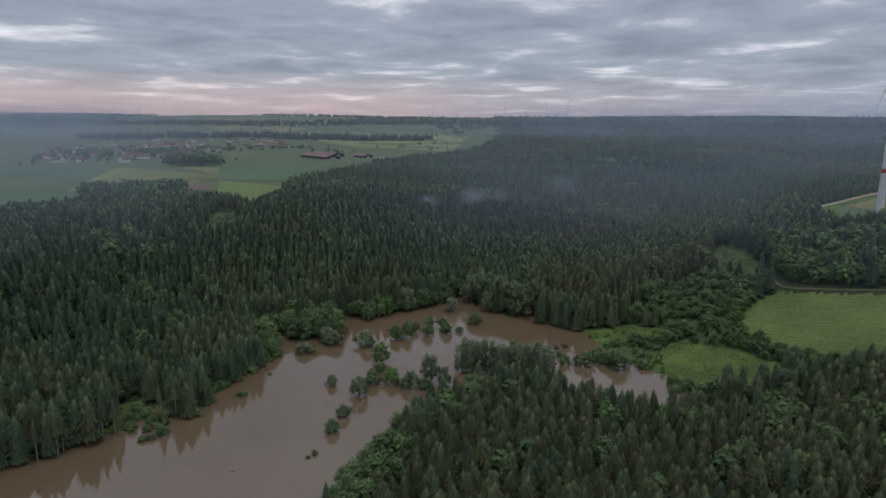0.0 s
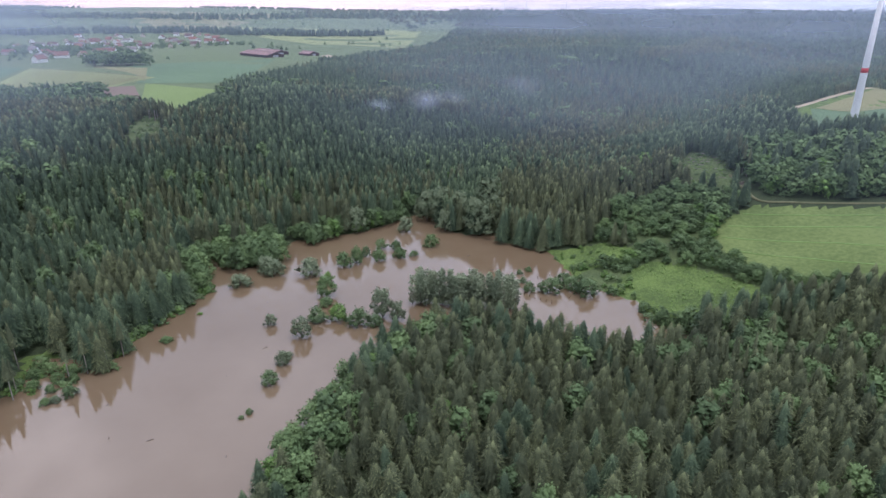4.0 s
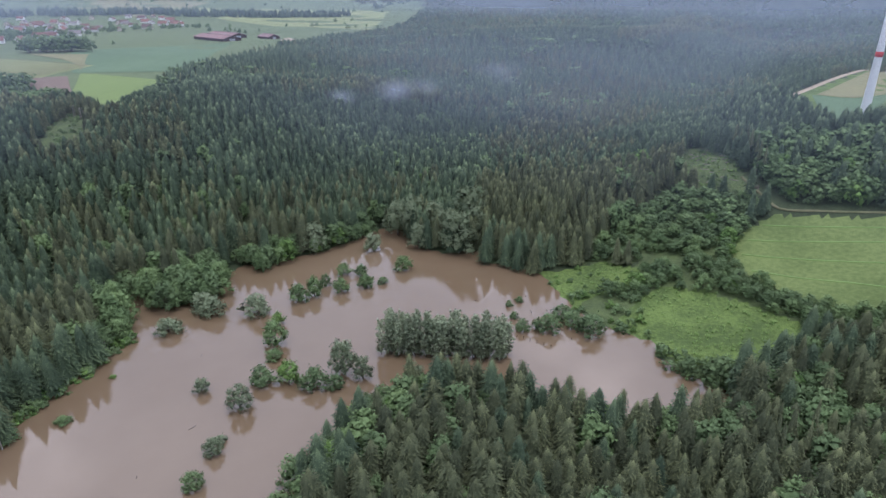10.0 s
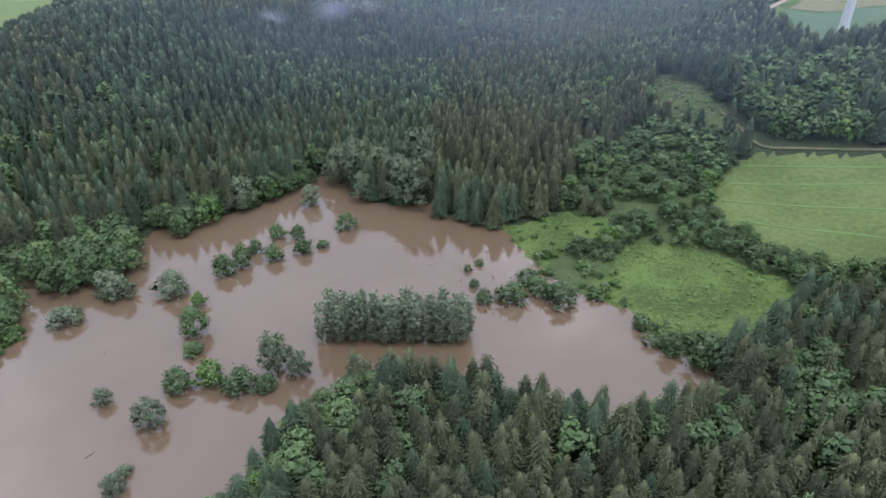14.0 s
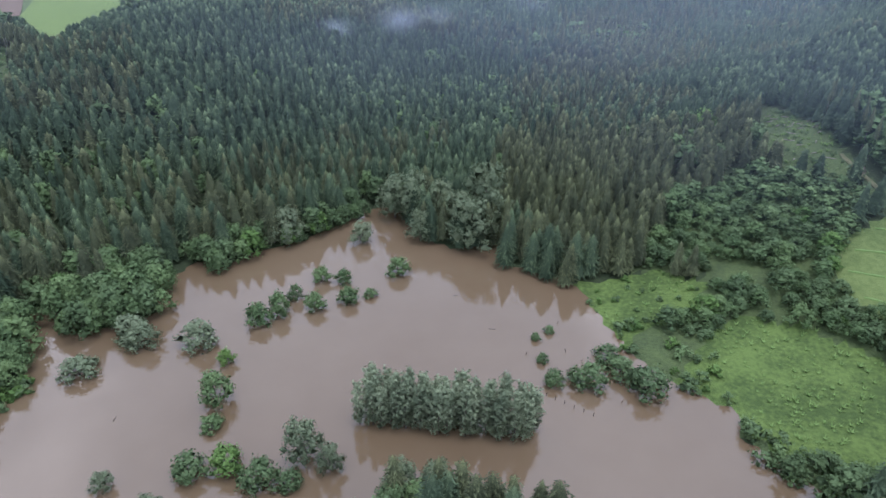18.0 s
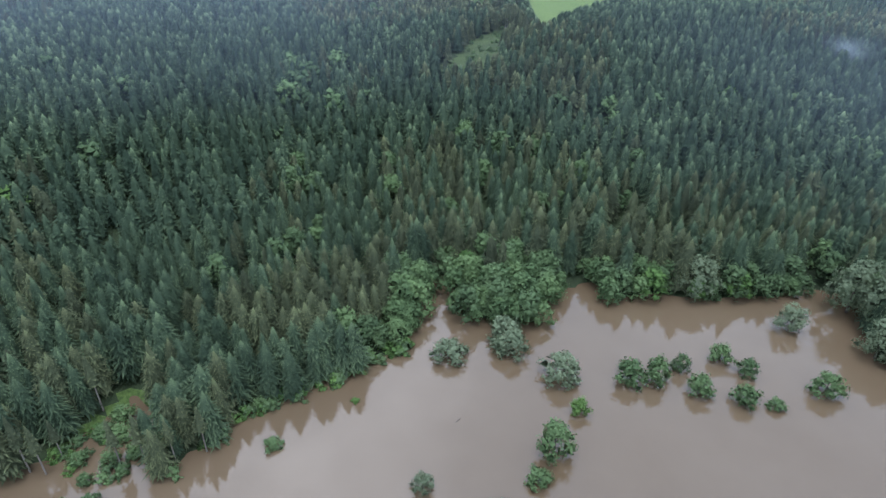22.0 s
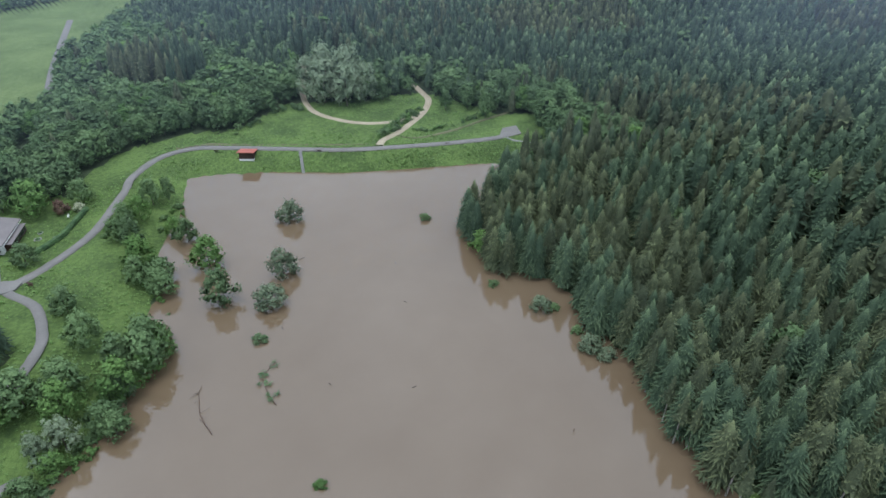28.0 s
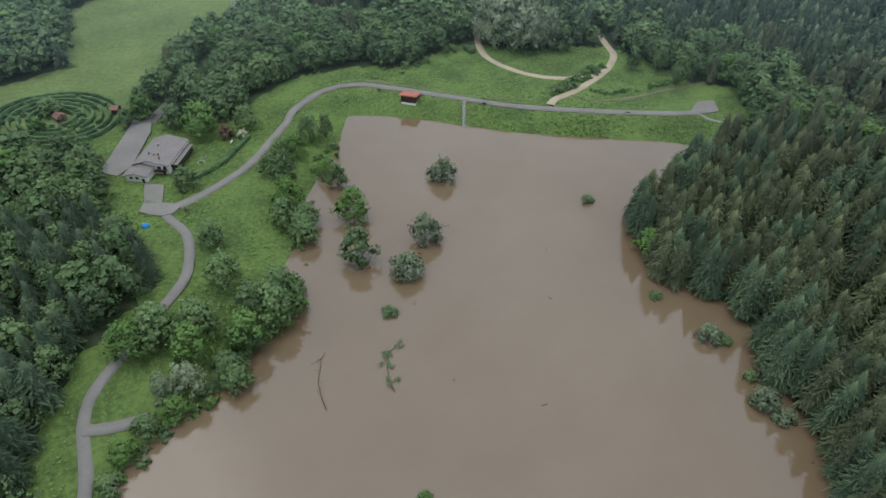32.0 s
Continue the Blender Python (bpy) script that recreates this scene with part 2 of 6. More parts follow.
def water_material():
    m = bpy.data.materials.new("muddy_flood_water")
    m.use_nodes = True
    n, l = m.node_tree.nodes, m.node_tree.links
    b = n["Principled BSDF"]
    b.inputs["Roughness"].default_value, b.inputs["IOR"].default_value = 0.025, 1.85
    geo = n.new("ShaderNodeNewGeometry")
    n1, n2, nb = n.new("ShaderNodeTexNoise"), n.new("ShaderNodeTexNoise"), n.new("ShaderNodeTexNoise")
    for k, s, d in ((n1, 0.012, 3), (n2, 0.09, 6), (nb, 0.9, 3)):
        k.inputs["Scale"].default_value, k.inputs["Detail"].default_value = s, d
        l.new(geo.outputs["Position"], k.inputs["Vector"])
    add = n.new("ShaderNodeMath")
    add.operation = "MULTIPLY_ADD"
    l.new(n2.outputs[0], add.inputs[0])
    add.inputs[1].default_value = 0.35
    l.new(n1.outputs[0], add.inputs[2])
    mix = n.new("ShaderNodeMix")
    mix.data_type = "RGBA"
    mix.inputs["A"].default_value, mix.inputs["B"].default_value = (0.150, 0.104, 0.060, 1), (0.182, 0.132, 0.082, 1)
    mr = n.new("ShaderNodeMapRange")
    mr.inputs["From Min"].default_value, mr.inputs["From Max"].default_value = 0.45, 0.9
    l.new(add.outputs[0], mr.inputs["Value"])
    l.new(mr.outputs[0], mix.inputs["Factor"])
    l.new(mix.outputs["Result"], b.inputs["Base Color"])
    bp = n.new("ShaderNodeBump")
    bp.inputs["Strength"].default_value, bp.inputs["Distance"].default_value = 0.035, 0.3
    l.new(nb.outputs[0], bp.inputs["Height"])
    l.new(bp.outputs[0], b.inputs["Normal"])
    return m


M_WATER = water_material()

# ---------------------------------------------------------------- the plan
WEST_SHORE = [(-252, -114), (-225, -100), (-200, -90), (-189, -71), (-192, -60), (-197, -48), (-194, -36), (-188, -28), (-184, -15), (-177, 1), (-168, 12),
              (-161, 24), (-165, 40), (-172, 52), (-158, 54), (-146, 50), (-141, 53), (-148, 72), (-147, 84), (-149, 97), (-148, 125), (-158, 136),
              (-173, 148), (-172, 156), (-160, 150), (-150, 145), (-132, 163), (-145, 175), (-139, 195), (-128, 191), (-123, 206), (-112, 215), (-99, 236), (-90, 258)]
EAST_SHORE = [(-76, 256), (-69, 237), (-50, 228), (-34, 236), (-28, 222), (-8, 216), (0, 211), (8, 192), (16, 180), (27, 169), (44, 161), (43, 151), (53, 142),
              (66, 134), (63, 122), (46, 113), (30, 108), (8, 110), (-14, 115), (-38, 113), (-43, 103), (-48, 90), (-51, 74), (-57, 51), (-58, 30),
              (-54, 0), (-46, -30), (-40, -60), (-44, -73), (-55, -79), (-66, -83), (-78, -92), (-86, -98), (-95, -105), (-97, -119), (-107, -132),
              (-114, -149), (-135, -174), (-150, -198), (-188, -170), (-220, -144)]
LAKE = WEST_SHORE + EAST_SHORE
NORTH_VALLEY = [(-83, 256), (-30, 420), (90, 640), (260, 1000), (420, 1500)]
SOUTH_VALLEY = [(-150, -215), (-230, -215), (-150, -300), (-160, -470)]
CREST = [(-128.7, -205.2), (-145, -216), (-160, -215), (-171.5, -203), (-186, -187.5), (-206.5, -165.8), (-225.5, -151.3), (-245, -138), (-263, -127.3), (-279, -126)]
CREST_Z = 5.0

MEADOWS = {
    "near": [(28, 169), (34, 178), (42, 194), (50, 202), (69, 201), (79, 192), (88, 183), (101, 171), (90, 157), (80, 148), (68, 146), (52, 149), (43, 160)],
    "far": [(90, 243), (104, 253), (140, 243), (165, 235), (200, 222), (230, 205), (200, 165), (160, 162), (131, 178), (118, 183), (103, 188), (90, 205), (83, 218), (83, 230)],
    "cut": [(82, 368), (90, 340), (99, 295), (103, 272), (84, 280), (68, 296), (72, 325), (75, 345)],
    "wet": [(-4, 214), (27, 228), (42, 220), (39, 206), (28, 197), (18, 190), (16, 181), (8, 190)],
    "downstream": [(-140, -205), (-128, -216), (-150, -228), (-190, -226), (-222, -236), (-262, -210), (-285, -200), (-290, -160), (-282, -122), (-262, -100), (-245, -108), (-215, -136), (-150, -192)],
    "shore": [(-33, -52), (-28, -62), (-29, -76), (-32, -94), (-42, -108), (-64, -124), (-61, -146), (-55, -158), (-54, -190), (-62, -222), (-92, -226), (-112, -205), (-132, -215), (-150, -194), (-133, -172), (-112, -148), (-95, -112), (-66, -82)],
    "big": [(-20, -275), (-52, -294), (-61, -378), (-140, -472), (-156, -560), (-330, -560), (-243, -478), (-165, -386), (-97, -277), (-62, -222), (-30, -225)],
    "maze": [(-25, -215), (-20, -262), (-50, -268), (-70, -230), (-58, -205)],
    "clearing": [(-294, 250), (-284, 230), (-270, 227), (-262, 243), (-276, 266), (-306, 304), (-328, 312), (-318, 284)],
    "inlet": [(-160, 24), (-176, 50), (-172, 58), (-150, 52), (-140, 44)],
}
TURBINE_FIELD = [(156, 340), (170, 350), (217, 364), (300, 385), (620, 420), (620, 760), (364, 775), (304, 710), (201, 540), (165, 470), (156, 400)]
# edge of the wooded slope against the open plateau in the north-west
PLATEAU = [(-900, -600), (-620, 60), (-440, 250), (-485, 345), (-412, 392), (-300, 318), (-385, 525), (-410, 700), (-440, 980), (-420, 1350), (-560, 2200), (-640, 2600),
           (-1200, 4600), (-4600, 4600), (-4600, -600)]


TURBINE_LINE = [(400, 760), (330, 600), (230, 430), (185, 372), (160, 385), (158, 450), (205, 545), (300, 700)]
SHRUBS = [(6, 188), (30, 168), (60, 136), (80, 142), (108, 168), (150, 170), (106, 188), (84, 216), (84, 236), (103, 268), (84, 276), (62, 290), (34, 262), (18, 226), (44, 226)]


def smooth(u):
    u = np.clip(u, 0, 1)
    return u * u * (3 - 2 * u)


def seg_dist(x, y, line, closed=False):
    """Distance of points to a line of straight pieces."""
    best = np.full(np.shape(x), 1e9)
    pts = list(line) + ([line[0]] if closed else [])
    for (ax, ay), (bx, by) in zip(pts[:-1], pts[1:]):
        dx, dy = bx - ax, by - ay
        s = np.clip(((x - ax) * dx + (y - ay) * dy) / (dx * dx + dy * dy + 1e-9), 0, 1)
        best = np.minimum(best, np.hypot(x - ax - s * dx, y - ay - s * dy))
    return best


def inside(x, y, poly):
    hit = np.zeros(np.shape(x), bool)
    for (ax, ay), (bx, by) in zip(poly, poly[1:] + poly[:1]):
        cross = (ay > y) != (by > y)
        hit ^= cross & (x < (bx - ax) * (y - ay) / ((by - ay) or 1e-9) + ax)
    return hit


def lake_dist(x, y):
    d = seg_dist(x, y, LAKE, True)
    return np.where(inside(x, y, LAKE), -d, d)


def wave(x, y, s, seed=0.0):
    """A cheap smooth two-dimensional ripple, about -1 to 1."""
    return (np.sin(x / s + 1.3 * seed) * np.cos(y / (s * 1.21) - seed) + np.sin((x + y) / (s * 1.73) + 2.1 * seed) + np.cos((x - 1.7 * y) / (s * 2.3) + seed)) / 3


def height(x, y):
    """Ground height over the plan."""
    x, y = np.asarray(x, float), np.asarray(y, float)
    d = lake_dist(x, y)
    dn, ds = seg_dist(x, y, NORTH_VALLEY) - 14, seg_dist(x, y, SOUTH_VALLEY) - 62
    east = smooth((x + 70) / 110)
    low = smooth((150 - y) / 90)
    width_l = 175 * (1 - east) + east * (215 + 705 * low)
    width_n = 190 * (1 - smooth((x - 0.35 * y + 120) / 160)) + 225 * smooth((x - 0.35 * y + 120) / 160)
    u = np.minimum(np.minimum(np.maximum(d, 0) / width_l, np.maximum(dn, 0) / width_n), np.maximum(ds, 0) / 330)
    s = smooth(u)
    floor = 0.5 + 0.022 * np.clip(y - 258, 0, 900) * smooth((y - 258) / 60) + 2.5 * smooth((-60 - y) / 60)
    z = floor + (45.0 - floor) * s
    r = np.hypot(x + 40, y - 40)
    z = z + smooth((r - 60) / 300) * (1.6 * wave(x, y, 31) + 2.2 * wave(x, y, 83, 2)) * s
    z = z + 4 * s * (1 - s) * 4.5 * wave(x, y, 58, 4) * smooth((r - 150) / 120)
    z = z + (10 + 9 * smooth((140 - x) / 80)) * wave(x, y, 115, 7) * smooth((r - 400) / 200) * smooth((1600 - r) / 400) * smooth((x + 380) / 90) * smooth((y - 300) / 150) * s
    # the far country: low rolling land, then wooded ridges
    z = z + smooth((r - 1500) / 1500) * (6 + 9 * wave(x, y, 420, 1)) + smooth((r - 1700) / 2700) * (105 + 14 * wave(x, y, 610, 3) + 5 * wave(x, y, 170, 5))
    tf = smooth((60 - seg_dist(x, y, TURBINE_LINE)) / 60)
    z = z + tf * np.maximum(0, 46.5 - z)
    bank = np.where(d < 0, np.maximum(-3.5, 0.35 * d), np.minimum(z, -0.55 + 0.30 * d))
    z = np.where(d < 12, bank, z)
    c = seg_dist(x, y, CREST)
    return np.maximum(z, np.where(d > -30, CREST_Z - 0.55 * np.maximum(0, c - 3.0), -9))


FAR_WOODS = [[(-540, 345), (-400, 345), (-420, 372), (-479, 435), (-525, 420), (-562, 379)], [(-2150, 1650), (-2550, 2350), (-3700, 4000), (-4400, 3700), (-2700, 1500)], [(-760, 2350), (-700, 2900), (-1000, 3500), (-1250, 3100)]]


def is_open(x, y):
    r = np.hypot(x, y)
    wooded = (r > 3000) & (wave(x, y, 300, 8) > -0.15)
    for p in FAR_WOODS:
        wooded |= inside(x, y, p)
    o = (inside(x, y, PLATEAU) & ~wooded) | inside(x, y, TURBINE_FIELD)
    for p in MEADOWS.values():
        o |= inside(x, y, p)
    return o


def mesh_np(name, verts, tris, mats, index=None, flat=False):
    """A mesh of triangles from arrays: x, y, z, then freshness (low values also paint crown insides dark), the way the
    foliage faces, and a value of its own for each tree.
    """
    me = bpy.data.meshes.new(name)
    verts, tris = np.asarray(verts, np.float32), np.asarray(tris, np.int32)
    extra = verts[:, 3:].copy()
    verts = verts[:, :3]
    me.vertices.add(len(verts))
    me.vertices.foreach_set("co", verts.ravel())
    me.loops.add(tris.size)
    me.loops.foreach_set("vertex_index", tris.ravel())
    me.polygons.add(len(tris))
    me.polygons.foreach_set("loop_start", np.arange(0, tris.size, 3, dtype=np.int32))
    for m in mats:
        me.materials.append(m)
    if index is not None:
        me.polygons.foreach_set("material_index", np.asarray(index, np.int32))
    shaped = extra.shape[1] >= 4
    me.polygons.foreach_set("use_smooth", np.full(len(tris), shaped or not flat, bool))
    me.update(calc_edges=True)
    if extra.shape[1]:
        me.attributes.new("fresh", "FLOAT", "POINT").data.foreach_set("value", extra[:, 0].copy())
        me.attributes.new("own", "FLOAT", "POINT").data.foreach_set("value", extra[:, 4].copy() if extra.shape[1] > 4 else np.full(len(verts), 0.5, np.float32))
    if shaped:
        me.normals_split_custom_set_from_vertices(extra[:, 1:4])
    return me


def axis_steps(lo, hi, fine, far_lo, far_hi, grow=1.16):
    mid = list(np.arange(lo, hi + 0.1, fine))
    step, a = fine, [lo]
    while a[-1] > far_lo:
        step *= grow
        a.append(a[-1] - min(step, 130))
    step, b = fine, [hi]
    while b[-1] < far_hi:
        step *= grow
        b.append(b[-1] + min(step, 130))
    return np.array(a[:0:-1] + mid + b[1:])


def build_ground():
    gx = axis_steps(-310, 250, 3.6, -4600, 4600)
    gy = axis_steps(-330, 400, 3.6, -4300, 4600)
    X, Y = np.meshgrid(gx, gy)
    Z = height(X, Y)
    nx, ny = len(gx), len(gy)
    V = np.stack([X.ravel(), Y.ravel(), Z.ravel()], 1)
    i = (np.arange(ny - 1)[:, None] * nx + np.arange(nx - 1)[None]).ravel()
    tris = np.concatenate([np.stack([i, i + 1, i + nx + 1], 1), np.stack([i, i + nx + 1, i + nx], 1)])
    c = V[tris].mean(1)
    green = is_open(c[:, 0], c[:, 1]) | (seg_dist(c[:, 0], c[:, 1], CREST) < 22) | inside(c[:, 0], c[:, 1], SHRUBS)
    dry = inside(c[:, 0], c[:, 1], PLATEAU) | inside(c[:, 0], c[:, 1], MEADOWS["big"]) | inside(c[:, 0], c[:, 1], MEADOWS["far"])
    idx = np.where(inside(c[:, 0], c[:, 1], PLATEAU), 3, np.where(dry, 2, np.where(green, 1, 0)))
    cleared = inside(c[:, 0], c[:, 1], MEADOWS["cut"]) | inside(c[:, 0], c[:, 1], MEADOWS["clearing"]) | (inside(c[:, 0], c[:, 1], SHRUBS) & ~is_open(c[:, 0], c[:, 1]))
    idx = np.where(cleared, 4, idx)
    me = mesh_np("ground", V, tris, [M_FLOOR, M_GRASS, M_GRASS_DRY, M_PASTURE, M_BRUSH], idx)
    me.polygons.foreach_set("use_smooth", np.ones(len(tris), bool))
    return tagged(new("ground", me), "rolling ground of meadow grass and dark forest floor", "ground", kind="structure")


build_ground()


def build_water():
    gx, gy = np.linspace(-268, 80, 60), np.linspace(-212, 272, 80)
    X, Y = np.meshgrid(gx, gy)
    V = np.stack([X.ravel(), Y.ravel(), 0 * X.ravel()], 1)
    i = (np.arange(79)[:, None] * 60 + np.arange(59)[None]).ravel()
    tris = np.concatenate([np.stack([i, i + 1, i + 61], 1), np.stack([i, i + 61, i + 60], 1)])
    c = V[tris].mean(1)
    tris = tris[lake_dist(c[:, 0], c[:, 1]) < 14]
    return tagged(new("flood_water", mesh_np("flood_water", V, tris, [M_WATER])), "calm brown muddy flood water filling the valley", "water", kind="structure")


build_water()


# ---------------------------------------------------------------- trees
def rng_of(seed):
    return np.random.default_rng(seed)


def trunk_mesh(h, r, sides=5, bend=0.0, levels=4):
    """A tapered trunk."""
    V, F = [], []
    for k in range(levels):
        f = k / (levels - 1)
        rr = r * (1 - 0.82 * f) * (1.25 if k == 0 else 1)
        for s in range(sides):
            a = 2 * math.pi * s / sides
            V.append((rr * math.cos(a) + bend * f * f, rr * math.sin(a), h * f - 0.6 * (k == 0)))
    for k in range(levels - 1):
        for s in range(sides):
            a, b = k * sides + s, k * sides + (s + 1) % sides
            F += [(a, b, b + sides), (a, b + sides, a + sides)]
    return np.array(V), np.array(F)


def facing(V, F):
    """Turns each triangle so that its front lies on the side that the foliage faces."""
    V, F = np.array(V, float), np.array(F)
    n = np.cross(V[F[:, 1], :3] - V[F[:, 0], :3], V[F[:, 2], :3] - V[F[:, 0], :3])
    back = (n * V[F[:, 0], 4:7]).sum(1) < 0
    F[back] = F[back][:, ::-1]
    return V, F


def spruce_crown(seed, tiers, spikes, start=0.10, r=0.18, blunt=0.78, sides=6, droop=0.20, gap=0.08):
    """A spruce crown of unit height: drooping boughs in whorls round a dense inner cone. The fourth value runs from the
    inside, coloured dark like shaded gaps (0), to the fresh tips, coloured pale as if lit (1).
    """
    rng = rng_of(seed)
    V, F = [], []
    lean = rng.normal(0, 0.012, 2)
    lop = rng.uniform(0, 6.28)

    def face(a, up, j):
        v = np.array((math.cos(a), math.sin(a), up)) + rng.normal(0, j, 3)
        return tuple(v / np.linalg.norm(v))
    # inner cone, coloured dark to imitate shade inside the crown
    rings = (0.0, 0.45, 0.8)
    for f in rings:
        for s in range(sides):
            a = 2 * math.pi * s / sides
            rr = r * (1 - f) ** blunt * 0.64 * rng.uniform(0.8, 1.2)
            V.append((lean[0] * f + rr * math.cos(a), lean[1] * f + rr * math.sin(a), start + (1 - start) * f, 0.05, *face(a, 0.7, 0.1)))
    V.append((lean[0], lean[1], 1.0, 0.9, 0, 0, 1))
    top = len(V) - 1
    for k in range(2):
        for s in range(sides):
            a, b = k * sides + s, k * sides + (s + 1) % sides
            F += [(a, b, b + sides), (a, b + sides, a + sides)]
    F += [(2 * sides + s, 2 * sides + (s + 1) % sides, top) for s in range(sides)]
    for k in range(tiers):
        f = (k + rng.uniform(-0.15, 0.15)) / tiers
        f = min(max(f, 0), 0.97)
        z = start + (1 - start) * f
        rad = r * (1 - f) ** blunt * rng.uniform(0.80, 1.20) + 0.006
        n = max(4, round(spikes * (1 - 0.55 * f)))
        off = rng.uniform(0, 6.28)
        for s in range(n):
            if rng.uniform() < gap:
                continue
            a = off + 2 * math.pi * (s + rng.uniform(-0.3, 0.3)) / n
            rr = rad * rng.uniform(0.72, 1.18) * (1 + 0.10 * math.cos(a - lop))
            zz = z + rng.uniform(-0.3, 0.3) * (1 - start) / tiers
            w = math.pi / n * rng.uniform(0.65, 1.1)
            b = a + rng.normal(0, 0.22)
            q = rng.uniform(0.40, 0.66)
            i = len(V)
            nn = face(a + rng.normal(0, 0.4), rng.uniform(0.6, 1.9), 0.3)
            # bough roots coloured darker than the new growth, as shade between boughs
            for da in (-w, w):
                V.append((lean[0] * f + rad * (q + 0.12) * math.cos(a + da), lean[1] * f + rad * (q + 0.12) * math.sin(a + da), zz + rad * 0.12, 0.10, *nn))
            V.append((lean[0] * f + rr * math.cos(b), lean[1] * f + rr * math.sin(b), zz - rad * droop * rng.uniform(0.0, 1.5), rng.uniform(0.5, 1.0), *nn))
            F.append((i, i + 1, i + 2))
    return facing(V, F)


def ball(level):
    """A unit ball of triangles: 8 faces at level -1, 20 at level 0, 80 at level 1."""
    if level < 0:
        V = np.array([(1, 0, 0), (0, 1, 0), (-1, 0, 0), (0, -1, 0), (0, 0, 1), (0, 0, -1)], float)
        return V, np.array([(0, 1, 4), (1, 2, 4), (2, 3, 4), (3, 0, 4), (1, 0, 5), (2, 1, 5), (3, 2, 5), (0, 3, 5)])
    p = (1 + 5 ** 0.5) / 2
    V = [(-1, p, 0), (1, p, 0), (-1, -p, 0), (1, -p, 0), (0, -1, p), (0, 1, p), (0, -1, -p), (0, 1, -p), (p, 0, -1), (p, 0, 1), (-p, 0, -1), (-p, 0, 1)]
    V = [tuple(Vector(v).normalized()) for v in V]
    F = [(0, 11, 5), (0, 5, 1), (0, 1, 7), (0, 7, 10), (0, 10, 11), (1, 5, 9), (5, 11, 4), (11, 10, 2), (10, 7, 6), (7, 1, 8), (3, 9, 4), (3, 4, 2), (3, 2, 6), (3, 6, 8), (3, 8, 9), (4, 9, 5), (2, 4, 11), (6, 2, 10), (8, 6, 7), (9, 8, 1)]
    for _ in range(level):
        seen, G = {}, []

        def mid(i, j):
            k = (min(i, j), max(i, j))
            if k not in seen:
                seen[k] = len(V)
                V.append(tuple((Vector(V[i]) + Vector(V[j])).normalized()))
            return seen[k]
        for i, j, k in F:
            u, v, w = mid(i, j), mid(j, k), mid(k, i)
            G += [(i, u, w), (j, v, u), (k, w, v), (u, v, w)]
        F = G
    return np.array(V), np.array(F)


def leaf_crown(seed, lumps, leaves, size, spread=0.42, tall=0.55, base=0.34, core=0, flare=1.0, fat=0.41):
    """A broadleaf crown of unit height: rounded masses of small leaf clumps over dense inner foliage, with gaps between the masses."""
    rng = rng_of(seed)
    V, F = [], []
    BV, BF = ball(core)
    centres = []
    for k in range(lumps):
        a, f = k * 2.4 + rng.uniform(-0.5, 0.5), (k + rng.uniform(0, 1)) / lumps
        rr = spread * 0.70 * math.sqrt(rng.uniform(0.12, 1)) * (1 - 0.70 * max(0, f - 0.35) * flare / 0.65)
        centres.append((rr * math.cos(a), rr * math.sin(a), base + tall * 0.12 + tall * 0.74 * f, spread * fat * rng.uniform(0.75, 1.25) * (1 - 0.28 * f * flare)))
    mid = np.array((0, 0, base + tall * 0.40))
    area = np.array([c[3] ** 2 for c in centres])
    which = rng.choice(lumps, leaves, p=area / area.sum())
    for k in range(leaves):
        cx, cy, cz, cr = centres[which[k]]
        d = rng.normal(0, 1, 3)
        d[2] = d[2] * 0.9 + 0.35
        d /= np.linalg.norm(d)
        p = np.array((cx, cy, cz)) + d * cr * rng.uniform(0.78, 1.22) * np.array((1, 1, 0.88))
        p[2] = max(p[2], base * 0.75)
        out = (p - mid) / (np.linalg.norm(p - mid) + 1e-9)
        s = size * rng.uniform(0.65, 1.3)
        for _ in range(2):
            nrm = d * 0.65 + out * 0.55 + rng.normal(0, 0.42, 3)
            nrm /= np.linalg.norm(nrm)
            u = np.cross(nrm + rng.normal(0, 0.4, 3), rng.normal(0, 1, 3))
            u /= np.linalg.norm(u) + 1e-9
            v = np.cross(nrm, u)
            o = p + (u * rng.uniform(-0.9, 0.9) + v * rng.uniform(-0.9, 0.9)) * s
            i = len(V)
            t = rng.uniform(0.35, 1.0)
            V += [(*(o - u * s * 0.85), 0.7 * t, *nrm), (*(o + u * s * 0.6 + v * s * rng.uniform(0.3, 0.8)), t, *nrm), (*(o + u * s * 0.4 - v * s * rng.uniform(0.5, 0.9)), t, *nrm)]
            F.append((i, i + 1, i + 2))
    for cx, cy, cz, cr in centres:
        i = len(V)
        for q in BV:
            w = cr * rng.uniform(0.50, 0.88)
            p = np.array((cx + w * q[0], cy + w * q[1], max(cz + 0.88 * w * q[2], base * 0.6)))
            nrm = q * 0.5 + 0.7 * (p - mid) / np.linalg.norm(p - mid) + rng.normal(0, 0.4, 3)
            # lower values than the leaf clumps, so gaps between them are painted darker
            V.append((*p, rng.uniform(0.1, 0.6), *(nrm / np.linalg.norm(nrm))))
        F += [tuple(i + j for j in f) for f in BF]
    return facing(V, F)


